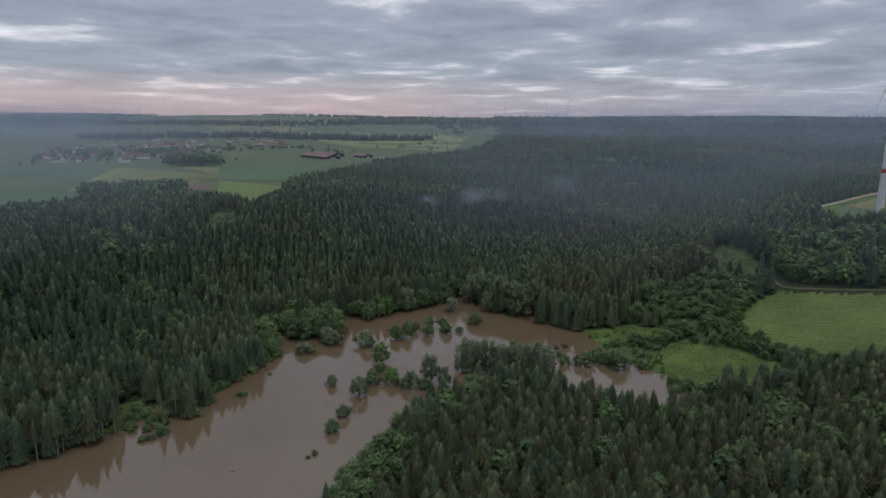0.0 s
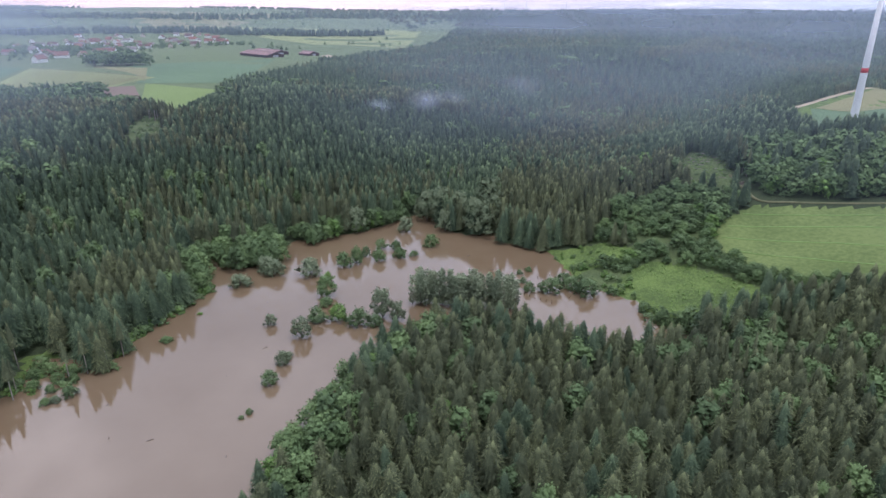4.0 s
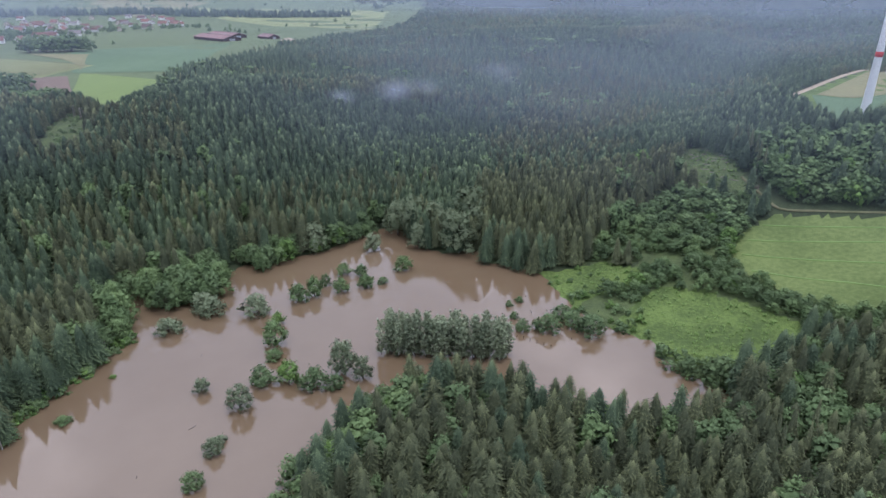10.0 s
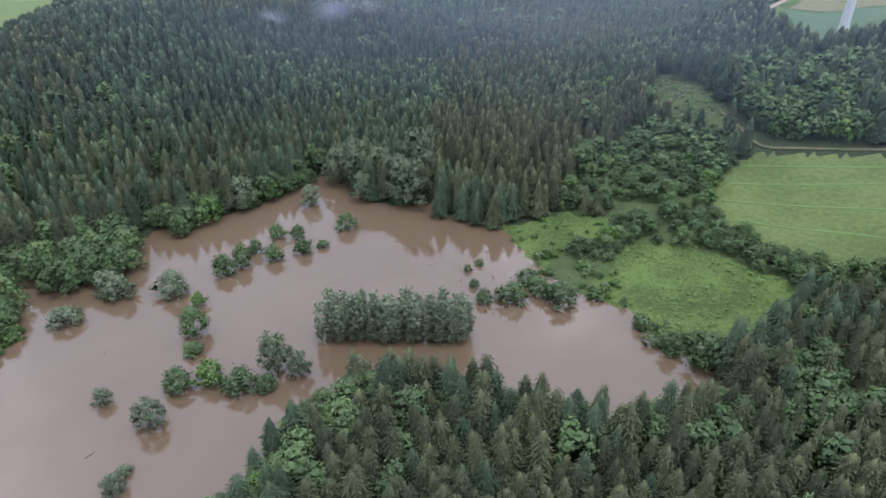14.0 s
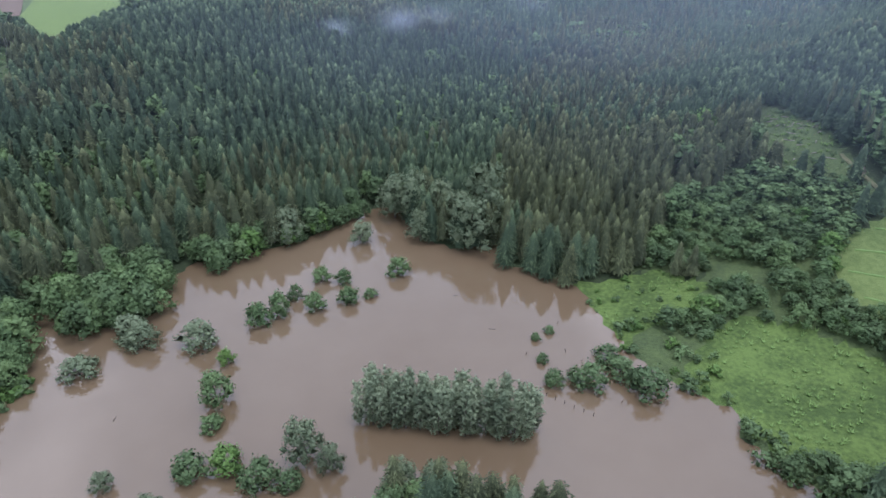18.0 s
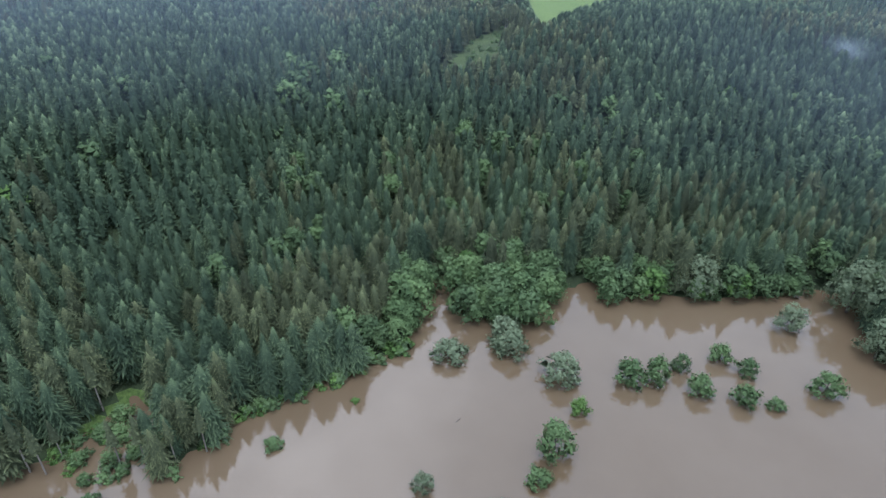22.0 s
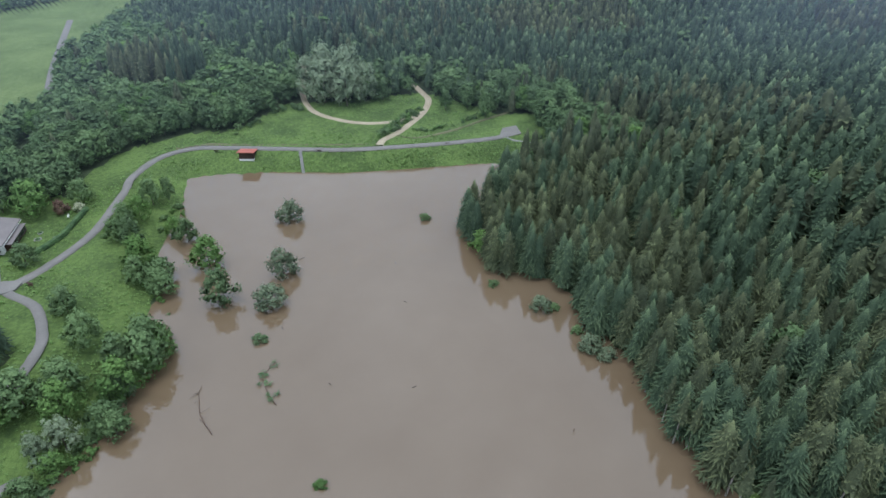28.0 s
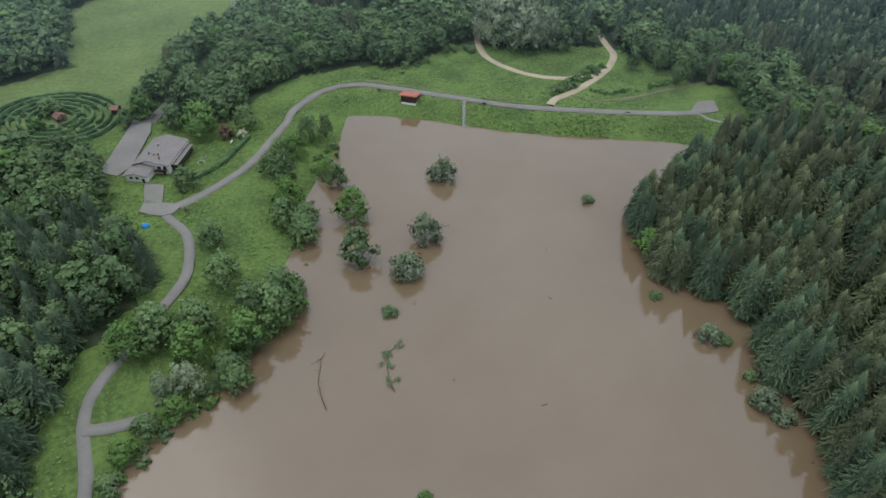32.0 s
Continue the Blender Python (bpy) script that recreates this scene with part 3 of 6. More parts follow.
def scatter(V, F, pos, yaw, sxy, sz, tone=None):
    """Copies of a mesh at many places, as arrays."""
    n, m = len(pos), len(V)
    c, s = np.cos(yaw)[:, None], np.sin(yaw)[:, None]
    out = np.zeros((n, m, 8), np.float32)
    out[:, :, 0] = (V[None, :, 0] * c - V[None, :, 1] * s) * sxy[:, None] + pos[:, 0, None]
    out[:, :, 1] = (V[None, :, 0] * s + V[None, :, 1] * c) * sxy[:, None] + pos[:, 1, None]
    out[:, :, 2] = V[None, :, 2] * sz[:, None] + pos[:, 2, None]
    if V.shape[1] > 6:
        out[:, :, 3] = V[None, :, 3] * (1.0 if tone is None else tone[:, None])
        out[:, :, 4] = V[None, :, 4] * c - V[None, :, 5] * s
        out[:, :, 5] = V[None, :, 4] * s + V[None, :, 5] * c
        out[:, :, 6] = V[None, :, 6]
    out[:, :, 7] = np.modf(np.abs(np.sin(pos[:, 0] * 12.9898 + pos[:, 1] * 78.233)) * 43758.5453)[0][:, None]
    tri = (F[None] + (np.arange(n) * m)[:, None, None]).reshape(-1, 3)
    return out.reshape(-1, 8), tri


def joined(name, pieces, mats, flat=False):
    """Joins (verts, tris, material index) pieces into one mesh."""
    V, T, I, n = [], [], [], 0
    for v, t, m in pieces:
        V.append(v)
        T.append(t + n)
        I.append(np.full(len(t), m))
        n += len(v)
    return mesh_np(name, np.concatenate(V), np.concatenate(T), mats, np.concatenate(I), flat)

ROADS = {
    "shore_path": [(-33, -48), (-37, -62), (-40, -76), (-41, -89), (-44, -97), (-51, -104), (-60, -112), (-69, -121), (-73, -130), (-75, -144), (-72, -155), (-71, -160)],
    "crest_road": [(-71, -160), (-84, -165), (-102, -176), (-115.5, -190.5), (-129, -205), (-145, -215), (-160, -213.5), (-171.5, -203), (-186, -187.5), (-206.5, -165.8), (-225.5, -151.3), (-245, -138), (-263, -127.8), (-272, -126.5)],
    "lane": [(-61, -193), (-65, -203), (-72, -219), (-90, -243), (-109, -266), (-121, -289), (-156, -384), (-205, -500)],
    "spur": [(-41, -88), (-47, -86), (-54, -85)],
    "gravel_a": [(-268, -288), (-252, -263), (-238, -245), (-228, -225), (-226, -210), (-231, -193), (-240, -182.5), (-252, -177), (-262, -176)],
    "gravel_b": [(-290, -212), (-284, -198), (-279.5, -189), (-270, -181), (-260, -175.3), (-249, -171), (-238.7, -167.5), (-227, -165.5), (-221, -160.5)],
    "field_track": [(97, 292), (103, 270), (107, 257), (122, 252), (142, 246), (172, 237), (206, 225)],
    "turbine_track": [(158, 338), (154, 375), (154, 420), (163, 470), (200, 538), (250, 625), (304, 706), (362, 768), (450, 800)],
}


def near_road(x, y, w):
    d = np.full(np.shape(x), 1e9)
    for k in ROADS.values():
        d = np.minimum(d, seg_dist(x, y, k))
    return d < w


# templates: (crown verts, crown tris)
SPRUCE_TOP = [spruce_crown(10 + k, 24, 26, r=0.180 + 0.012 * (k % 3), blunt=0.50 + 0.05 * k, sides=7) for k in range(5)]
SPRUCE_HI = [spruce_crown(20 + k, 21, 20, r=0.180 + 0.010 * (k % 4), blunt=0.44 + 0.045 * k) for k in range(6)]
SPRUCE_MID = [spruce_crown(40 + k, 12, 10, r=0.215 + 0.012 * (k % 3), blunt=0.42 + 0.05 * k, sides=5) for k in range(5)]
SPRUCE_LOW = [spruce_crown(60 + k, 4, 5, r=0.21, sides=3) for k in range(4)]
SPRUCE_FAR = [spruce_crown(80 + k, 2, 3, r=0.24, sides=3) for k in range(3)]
LEAF_HI = [leaf_crown(100 + k, 24, 420, 0.034, spread=0.48, fat=0.28, base=0.10, tall=0.80, core=-1) for k in range(6)]
LEAF_MID = [leaf_crown(120 + k, 12, 170, 0.038, spread=0.5, tall=0.75, base=0.12, fat=0.38, core=-1) for k in range(4)]
LEAF_LOW = [leaf_crown(140 + k, 5, 14, 0.09, spread=0.5, fat=0.46, tall=0.7, base=0.1, core=-1) for k in range(3)]
SHRUB = [leaf_crown(160 + k, 9, 70, 0.070, spread=0.62, tall=0.85, base=0.05, fat=0.36, core=-1) for k in range(5)]


def forest_points():
    """Places for all woodland trees: closer together near the water, sparser in the distance."""
    rng = rng_of(5)
    out = []
    for lo, hi, step, ext in ((0, 260, 5.4, 620), (260, 600, 7.8, 950), (600, 1300, 12.5, 1700), (1300, 2400, 30.0, 2800), (2400, 4400, 64.0, 4500)):
        n = int(2 * ext / step)
        gx, gy = np.meshgrid(np.arange(n) * step - ext, np.arange(n) * step * 0.87 - ext * 0.87)
        gx = gx + (np.arange(n)[:, None] % 2) * step / 2
        x, y = gx.ravel() - 60, gy.ravel() + 60
        x, y = x + rng.uniform(-0.34, 0.34, x.shape) * step, y + rng.uniform(-0.34, 0.34, x.shape) * step
        r = np.hypot(x + 60, y - 60)
        k = (r < hi + 320) & (r > lo - 10)
        x, y = x[k], y[k]
        d = lake_dist(x, y)
        az = np.degrees(np.arctan2(x - 20, y + 110))
        k = (d > (-0.8 if lo == 0 else lo)) & (d <= hi) & ~is_open(x, y) & ~((az > 42) & (az < 172) & ((d > 230) | ((d > 70) & (rng.uniform(0, 1, x.shape) > 0.36)))) & ~((d > 420) & ((az > 42) | (az < -75)) & ~((az < -140) & (d < 620))) & (seg_dist(x, y, CREST) > 24)
        x, y, d = x[k], y[k], d[k]
        k = ~near_road(x, y, 5.0)
        out.append((x[k], y[k], d[k], np.full(k.sum(), step)))
    x, y, d, s = (np.concatenate(c) for c in zip(*out))
    thin = rng.uniform(0, 1, x.shape)
    wide = ((x > -62) & (y < 122)) | ((x > -130) & (y < -60)) | ((x > 0) & (y < 300))
    k = ~((s < 6) & (thin < np.where(wide, 0.04, np.where(stand(x, y, 0) > 0.6, 0.16, 0.06))))
    x, y, d, s = x[k], y[k], d[k], s[k]
    return x, y, d, s


# the woods are a patchwork of stands, each of its own age and mix
S_RNG = rng_of(77)
STAND_XY = S_RNG.uniform(-1, 1, (700, 2)) * 950 + np.array((-60, 150))
STAND_V = S_RNG.uniform(0, 1, (700, 3))
STAND_V[(STAND_XY[:, 0] < -165) & (STAND_XY[:, 0] > -330) & (STAND_XY[:, 1] > 20) & (STAND_XY[:, 1] < 330), 0] *= 0.45


def stand(x, y, k):
    out = np.zeros(x.shape)
    for i in range(0, len(x), 4000):
        px, py = x[i:i + 4000] + 9 * wave(x[i:i + 4000], y[i:i + 4000], 17, 2), y[i:i + 4000] + 9 * wave(x[i:i + 4000], y[i:i + 4000], 15, 6)
        out[i:i + 4000] = STAND_V[np.argmin((px[:, None] - STAND_XY[None, :, 0]) ** 2 + (py[:, None] - STAND_XY[None, :, 1]) ** 2, 1), k]
    return out


FX, FY, FD, FS = forest_points()
# grassy gaps between the bushes of the wet valley floor
GAP = (inside(FX, FY, SHRUBS) & (FY < 232) & (FX < 66) & (wave(FX, FY, 3.6, 5) < -0.12)) | (inside(FX, FY, SHRUBS) & (FX < 32) & (FY < 194))
# the campsite stands in a clearing
GAP |= (FX > -125) & (FX < -12) & (FY > -625) & (FY < -522)
FX, FY, FD, FS = FX[~GAP], FY[~GAP], FD[~GAP], FS[~GAP]
FZ = height(FX, FY)
f_rng = rng_of(9)
F_RND = f_rng.uniform(0, 1, FX.shape)
F_AGE, F_MIX, F_HUE = (stand(FX, FY, k) for k in range(3))
# where broadleaf trees stand among the spruces
LEAFY = 0.012 + 0.07 * (F_MIX > 0.86) * (FD < 700) + 0.8 * smooth((9 - FD) / 6) * (FY > 110) * (FX < -80)
for lx, ly, lr in ((-158, 162, 20), (-146, 178, 14), (-152, 112, 10), (-128, 206, 10), (-172, 140, 12)):
    LEAFY = LEAFY + 0.75 * smooth((lr - np.hypot(FX - lx, FY - ly)) / 8)
SHRUBBY = inside(FX, FY, SHRUBS) | ((FX > 72) & (FX < 190) & (FY > 163) & (FY < 248))
LEAFY = np.where(SHRUBBY | ((FX > 20) & (FY > 116) & (FY < 175) & (FD < 34)), 1.0, LEAFY)
LEAFY = np.where((FX > -110) & (FY < -55), np.where((FX > -45) & (FY > -150), 0.62, 0.97), LEAFY)
LEAFY = np.where((FX > -60) & (FY > -60) & (FY < 120), 0.05 + 0.75 * smooth((-36 - FX) / 14) + 0.10 * (wave(FX, FY, 16, 3) > 0.42) + 0.45 * smooth((FY - 97) / 8) * (FX > 18), LEAFY)
LEAFY = np.where((FX < -110) & (FY < -100), 0.12 + 0.75 * (seg_dist(FX, FY, MEADOWS["downstream"], True) < 34), LEAFY)
LEAFY = np.where((FX > 106) & (FX < 290) & (FY > 240) & (FY < 322), 0.85, LEAFY)
LEAFY = np.where((FX > 80) & (FX < 132) & (FY > 138) & (FY < 165), 0.06, np.where((FX > 48) & (FX < 190) & (FY > 96) & (FY < 139), 0.55, LEAFY))
LEAFY = np.where((FX < -390) & (FY > 330) & (FY < 440), 0.75, LEAFY)
LEAFY = np.where((FX > -142) & (FY < -95) & (FY > -215) & (FD < 30), 1.0, LEAFY)
LEAFY = np.where((FX > -64) & (FX < -26) & (FY > 96) & (FY < 124), 1.0, LEAFY)
LEAFY = np.where((FX > -46) & (FX < 20) & (FY > -165) & (FY < -80), 0.22, LEAFY)
LEAFY = np.where(np.hypot(FX + 58, FY + 146) < 20, 0.35, LEAFY)
LEAFY = np.where((FX < -85) & (FX > -232) & (FY < -212) & (FY > -470), 0.97, LEAFY)
SOUTH_CLUMP = np.hypot((FX + 192) / 1.2, (FY + 316) / 1.5) < 20
LEAFY = np.where(SOUTH_CLUMP, 0.0, LEAFY)
LEAFY = np.where(np.hypot(FX + 294, FY + 97) < 14, 0.9, LEAFY)
LEAFY = np.where(seg_dist(FX, FY, [(-280, -114), (-290, -92), (-286, -66)], False) < 11, 0.8, LEAFY)
LEAFY = np.where((FX > -64) & (FX < -30) & (FY > 84) & (FY < 124), 0.85, LEAFY)
F_LEAF = F_RND < LEAFY
F_BROWN = ((F_HUE + 0.5 * (F_RND - 0.5) > 0.76) | ((FX > -48) & (FX < 75) & (FY > 205) & (FY < 345)) | ((FX > -45) & (FY < 110) & (FY > -60) & (F_RND > 0.15)) | ((FX < -120) & (FY < 20) & (FD < 45) & (F_RND > 0.3))) & ~F_LEAF
F_H = np.where(F_LEAF, 11.5 + 3.5 * f_rng.uniform(-1, 1, FX.shape), 11.8 + 4.6 * F_AGE + 2.6 * f_rng.uniform(-1, 1, FX.shape) ** 3 + 0.9 * f_rng.uniform(-1, 1, FX.shape) + 1.0 * wave(FX, FY, 45, 9) + 2.2 * (FD < 12))
F_H = np.where(F_LEAF & SHRUBBY, 6.6 + 2.8 * f_rng.uniform(-1, 1, FX.shape), F_H)
F_W = F_H * f_rng.uniform(0.86, 1.2, FX.shape) * np.interp(FS, [5.4, 7.8, 12.5, 30, 64], [1.30, 1.55, 2.1, 4.2, 5.0])
F_W = np.where(F_LEAF, F_H * f_rng.uniform(1.0, 1.3, FX.shape) * np.clip(FS / 5.4, 1.0, 5.0), F_W)
F_W = np.where(F_LEAF & SHRUBBY, F_W * 1.3, F_W)
F_H = np.where((seg_dist(FX, FY, PLATEAU, True) < 38) & (FX > -450) & (FX < -280) & (FY > 300) & (FY < 430), F_H * 0.6, F_H)
F_H = np.where(F_LEAF, F_H * np.where(SHRUBBY, 1.0, 1.12), np.where((FX > -62) & (FY < 122), F_H * 0.95, F_H * np.interp(FD, [0, 150, 320, 420], [1.06, 1.04, 0.96, 0.9])))
F_H = np.where(SOUTH_CLUMP, 21 + 3 * F_RND, F_H)
F_TONE = np.clip(f_rng.normal(0.92, 0.26, FX.shape) + 0.55 * (F_MIX - 0.5) + 0.5 * np.clip(wave(FX, FY, 37, 6), 0, 1) * (FD > 120), 0.25, 1.8)
F_W = np.where((FX > -62) & (FY < 122) & ~F_LEAF, F_W * 0.96, F_W)
F_TONE = F_TONE * np.where((FX > -62) & (FY < 122), 0.78, np.interp(FD, [30, 60, 130, 300, 420], [0.78, 0.88, 1.15, 1.15, 0.9]))
F_YAW = f_rng.uniform(0, 6.28, FX.shape)
F_T = f_rng.integers(0, 60, FX.shape)


def woodland(name, label, pick, kits, mats, trunk=None):
    """One joined mesh of many trees of one kind."""
    pieces = []
    ids = np.flatnonzero(pick)
    if not len(ids):
        return
    for k, (V, F) in enumerate(kits):
        i = ids[F_T[ids] % len(kits) == k]
        if not len(i):
            continue
        pos = np.stack([FX[i], FY[i], FZ[i] - 0.2], 1)
        for b, m in ((F_BROWN[i], 1), (~F_BROWN[i], 0)):
            if b.any() and (m < len(mats) - (trunk is not None)):
                v, t = scatter(V, F, pos[b], F_YAW[i][b], F_W[i][b], F_H[i][b], F_TONE[i][b])
                pieces.append((v, t, m))
            elif b.any():
                v, t = scatter(V, F, pos[b], F_YAW[i][b], F_W[i][b], F_H[i][b], F_TONE[i][b])
                pieces.append((v, t, 0))
        if trunk is not None:
            v, t = scatter(*trunk, pos, F_YAW[i], F_H[i], F_H[i])
            pieces.append((v, t, len(mats) - 1))
    tagged(new(name, joined(name, pieces, mats, True)), label, "forest", kind="stuff")


TRUNK_THIN = trunk_mesh(0.62, 0.0085, 4, levels=2)
# single spruces along the flooded margin are things of their own
EDGE = (~F_LEAF) & (FD < 11.5) & (FX < 60)
edge_ids = np.flatnonzero(EDGE)[:300]
F_ONE = np.zeros(FX.shape, bool)
F_ONE[edge_ids] = True
LEAF_ONE = F_LEAF & (FD < 6.5) & (FY < 130)
leaf_ids = np.flatnonzero(LEAF_ONE)[:110]
F_ONE[leaf_ids] = True
rest = ~F_ONE
AZ = np.degrees(np.arctan2(FX - 20, FY + 110))
BEHIND = ((AZ > 42) & (AZ < 172) & (FD > 70)) | ((FX > -22) & (FY < 0)) | ((FX > 125) & (FY < 110))
hi, mid, low = (FD < 85) & ~BEHIND, (FD >= 85) & (FD < 300) & ~BEHIND, ((FD >= 300) | BEHIND) & (FD < 1300)
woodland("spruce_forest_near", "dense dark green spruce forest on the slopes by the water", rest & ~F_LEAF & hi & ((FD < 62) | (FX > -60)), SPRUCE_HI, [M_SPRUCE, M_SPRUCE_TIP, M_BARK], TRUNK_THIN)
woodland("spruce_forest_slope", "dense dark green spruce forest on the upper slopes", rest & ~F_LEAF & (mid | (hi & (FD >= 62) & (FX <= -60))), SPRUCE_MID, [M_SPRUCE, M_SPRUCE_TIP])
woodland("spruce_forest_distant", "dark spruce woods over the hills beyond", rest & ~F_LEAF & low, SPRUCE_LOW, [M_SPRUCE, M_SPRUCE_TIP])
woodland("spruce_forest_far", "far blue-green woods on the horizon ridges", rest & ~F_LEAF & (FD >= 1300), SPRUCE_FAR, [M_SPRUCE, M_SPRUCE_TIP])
for j, (mat, nm) in enumerate(((M_LEAF, "green"), (M_LEAF_DARK, "dark green"), (M_LEAF_LIGHT, "fresh light green"))):
    share = rest & F_LEAF & (np.where(F_T % 30 == 29, 2, np.where(F_T % 10 < 5, 0, 1)) == j)
    woodland("broadleaf_wood", nm + " broadleaf trees mixed into the woods near the water", share & hi, LEAF_HI, [mat, M_BARK], TRUNK_THIN)
    woodland("broadleaf_wood", nm + " broadleaf trees mixed into the woods on the slopes", share & mid, LEAF_MID, [mat])
    woodland("broadleaf_wood", nm + " broadleaf trees in the distant woods", share & ~hi & ~mid, LEAF_LOW, [mat])


def part(name, data, mat, parent, label=""):
    """Links a mesh or bmesh as one mesh object under a thing or a part."""
    if isinstance(data, bmesh.types.BMesh):
        me = bpy.data.meshes.new(name)
        data.to_mesh(me)
        data.free()
        data = me
    if mat is not None:
        data.materials.clear()
        data.materials.append(mat)
    ob = new(name, data)
    ob.parent = parent
    return tagged(ob, label)


def thing(name, m, label, category, group=""):
    ob = new(name)
    ob.empty_display_size = 0.2
    ob.matrix_world = m
    return tagged(ob, label, category, group)


def tree_kit(name, crown, trunk, leaf_mat, bark_mat, label, category, group):
    ob = thing(name, pose(0, 0, -500), label, category, group)
    part("trunk", mesh_np("trunk", *trunk, [bark_mat]), None, ob)
    part("crown", mesh_np("crown", *crown, [leaf_mat], None, True), None, ob)
    return ob


def place(kit, x, y, h, w=None, yaw=0.0, z=None, lean=0.0):
    """A copy of a unit-high tree at a place of the plan."""
    z = float(height(x, y)) if z is None else z
    ob = copy_thing(kit, pose(x, y, max(z, -0.6) - 0.15, lean, 0, yaw))
    ob.scale = (w or h, w or h, h)
    return ob


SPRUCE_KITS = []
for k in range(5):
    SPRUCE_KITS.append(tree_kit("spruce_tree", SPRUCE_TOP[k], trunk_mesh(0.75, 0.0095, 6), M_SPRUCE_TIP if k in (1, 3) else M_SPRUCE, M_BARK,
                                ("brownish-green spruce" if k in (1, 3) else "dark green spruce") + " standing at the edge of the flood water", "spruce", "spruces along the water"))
LEAF_KITS = []
for k, (mat, nm) in enumerate(((M_LEAF, "green"), (M_LEAF_DARK, "dark green"), (M_LEAF_LIGHT, "light green"), (M_LEAF, "green"))):
    LEAF_KITS.append(tree_kit("broadleaf_tree", leaf_crown(200 + k, 34, 700, 0.032, spread=0.46, tall=0.82, base=0.08, core=-1, fat=0.25), trunk_mesh(0.6, 0.016, 6), mat, M_BARK,
                              nm + " leafy tree with a rounded crown by the flooded shore", "tree", "broadleaf trees along the shore"))
for i in edge_ids:
    place(SPRUCE_KITS[F_T[i] % 5], FX[i], FY[i], F_H[i], F_W[i], math.degrees(F_YAW[i]), FZ[i])
for i in leaf_ids:
    place(LEAF_KITS[F_T[i] % 4], FX[i], FY[i], min(F_H[i], 10), min(F_W[i], 13), math.degrees(F_YAW[i]), FZ[i])

# ---------------------------------------------------------------- trees and bushes standing in the flood
BUSH_KITS = {}
for key, mat, nm in (("dark", M_LEAF_DARK, "dark green bush"), ("green", M_LEAF, "green leafy bush"), ("light", M_LEAF_LIGHT, "bright green bush"), ("grey", M_WILLOW, "grey-green willow bush")):
    for v in range(2):
        BUSH_KITS[key, v] = tree_kit("willow_bush" if key == "grey" else "bush", leaf_crown(300 + 7 * v + len(key), 28, 620, 0.040, spread=0.60, tall=0.92, base=0.02, core=-1, fat=0.26), trunk_mesh(0.5, 0.03, 5),
                                     mat, M_BARK, nm + " standing half drowned in the brown water", "bush", "bushes in the flood")
WILLOW_KITS = [tree_kit("willow_tree", leaf_crown(400 + k, 40, 1300, 0.024, spread=0.52, tall=0.86, base=0.06, flare=0.75, core=-1, fat=0.22), trunk_mesh(0.6, 0.03, 6), M_WILLOW, M_BARK,
                        "tall grey-green willow with a full crown standing in the flood", "willow", "willows in the flood") for k in range(3)]
POPLAR_KITS = [tree_kit("poplar_tree", leaf_crown(420 + k, 30, 560, 0.019, spread=0.125, tall=0.98, base=0.0, flare=0.50, core=-1, fat=0.44), trunk_mesh(0.8, 0.012, 5), M_POPLAR, M_BARK,
                        "slender grey-green poplar in a planted row in the flood", "poplar", "row of poplars in the water") for k in range(3)]
bush_rng = random.Random(3)


def bush(key, x, y, h, w=None):
    place(BUSH_KITS[key, bush_rng.randrange(2)], x, y, h * 1.4, (w or h) * 1.5, bush_rng.uniform(0, 360), z=-0.1)


for key, rows in {
    "dark": [(-81, 60, 4.6, 4.8), (-86, 107, 5.5, 7), (-68, 109, 6.5, 7), (-61, 110, 4.5, 5), (-55, 67, 8, 7.5), (-50, 78, 7, 7), (5, 163, 6, 8), (21, 164, 7, 9), (-5, 161, 4, 5), (14, 170, 5, 7), (10, 176, 4, 6),
             (-9, 170, 2.6, 3), (-12, 180, 2.2, 2.6), (-8, 185, 2.2, 2.8), (-142, 36, 3.2, 4), (-94, 182, 5, 4), (-116, -90, 1.8, 3.4)],
    "green": [(-99, 166, 6.5, 7), (-95, 172, 7.5, 6), (-85, 178, 5.5, 6), (-90, 195, 5, 5.5), (-82, 196, 4.5, 5), (-76, 185, 5, 6), (-70, 190, 2.6, 4), (-65, 206, 6, 7), (-89, 122, 3.4, 5),
              (-79, 43, 1.6, 2), (-80, 40, 1.0, 1.6), (-183, -60, 1.6, 3), (-187, -39, 1.8, 3), (-183, -28, 2, 3), (-196, -105, 2, 3.5), (-74, -85, 6.5, 6), (-135, 76, 2, 4), (-146, 30, 2, 3),
              (-150, 36, 2.5, 3), (-153, 42, 3, 4), (-148, 44, 2.4, 3), (-157, 36, 3, 4), (-160, 46, 3.5, 5), (-163, 42, 3, 4), (-166, 48, 4, 5), (-152, 48, 3, 4)],
    "light": [(-78, 111, 6, 7), (-99, 146, 4.5, 4.2), (-137, 100, 1.0, 2), (-100, -39, 1.3, 2.6)],
    "grey": [(-137, 131, 5, 8), (-111, 152, 7.5, 9), (-134, 150, 7, 8), (-128, 147, 7, 8), (-83, 73, 4.6, 4.6), (-139, -113, 8, 7), (-127, -101, 6.5, 8), (-160, -140, 7, 7),
             (-184, -42, 4, 5), (-179, -21, 4.5, 5.5), (-180, -16, 3, 4), (-144, 32, 2, 3), (-84, 78, 2, 3)],
}.items():
    for x, y, h, w in rows:
        bush(key, x, y, h, w)
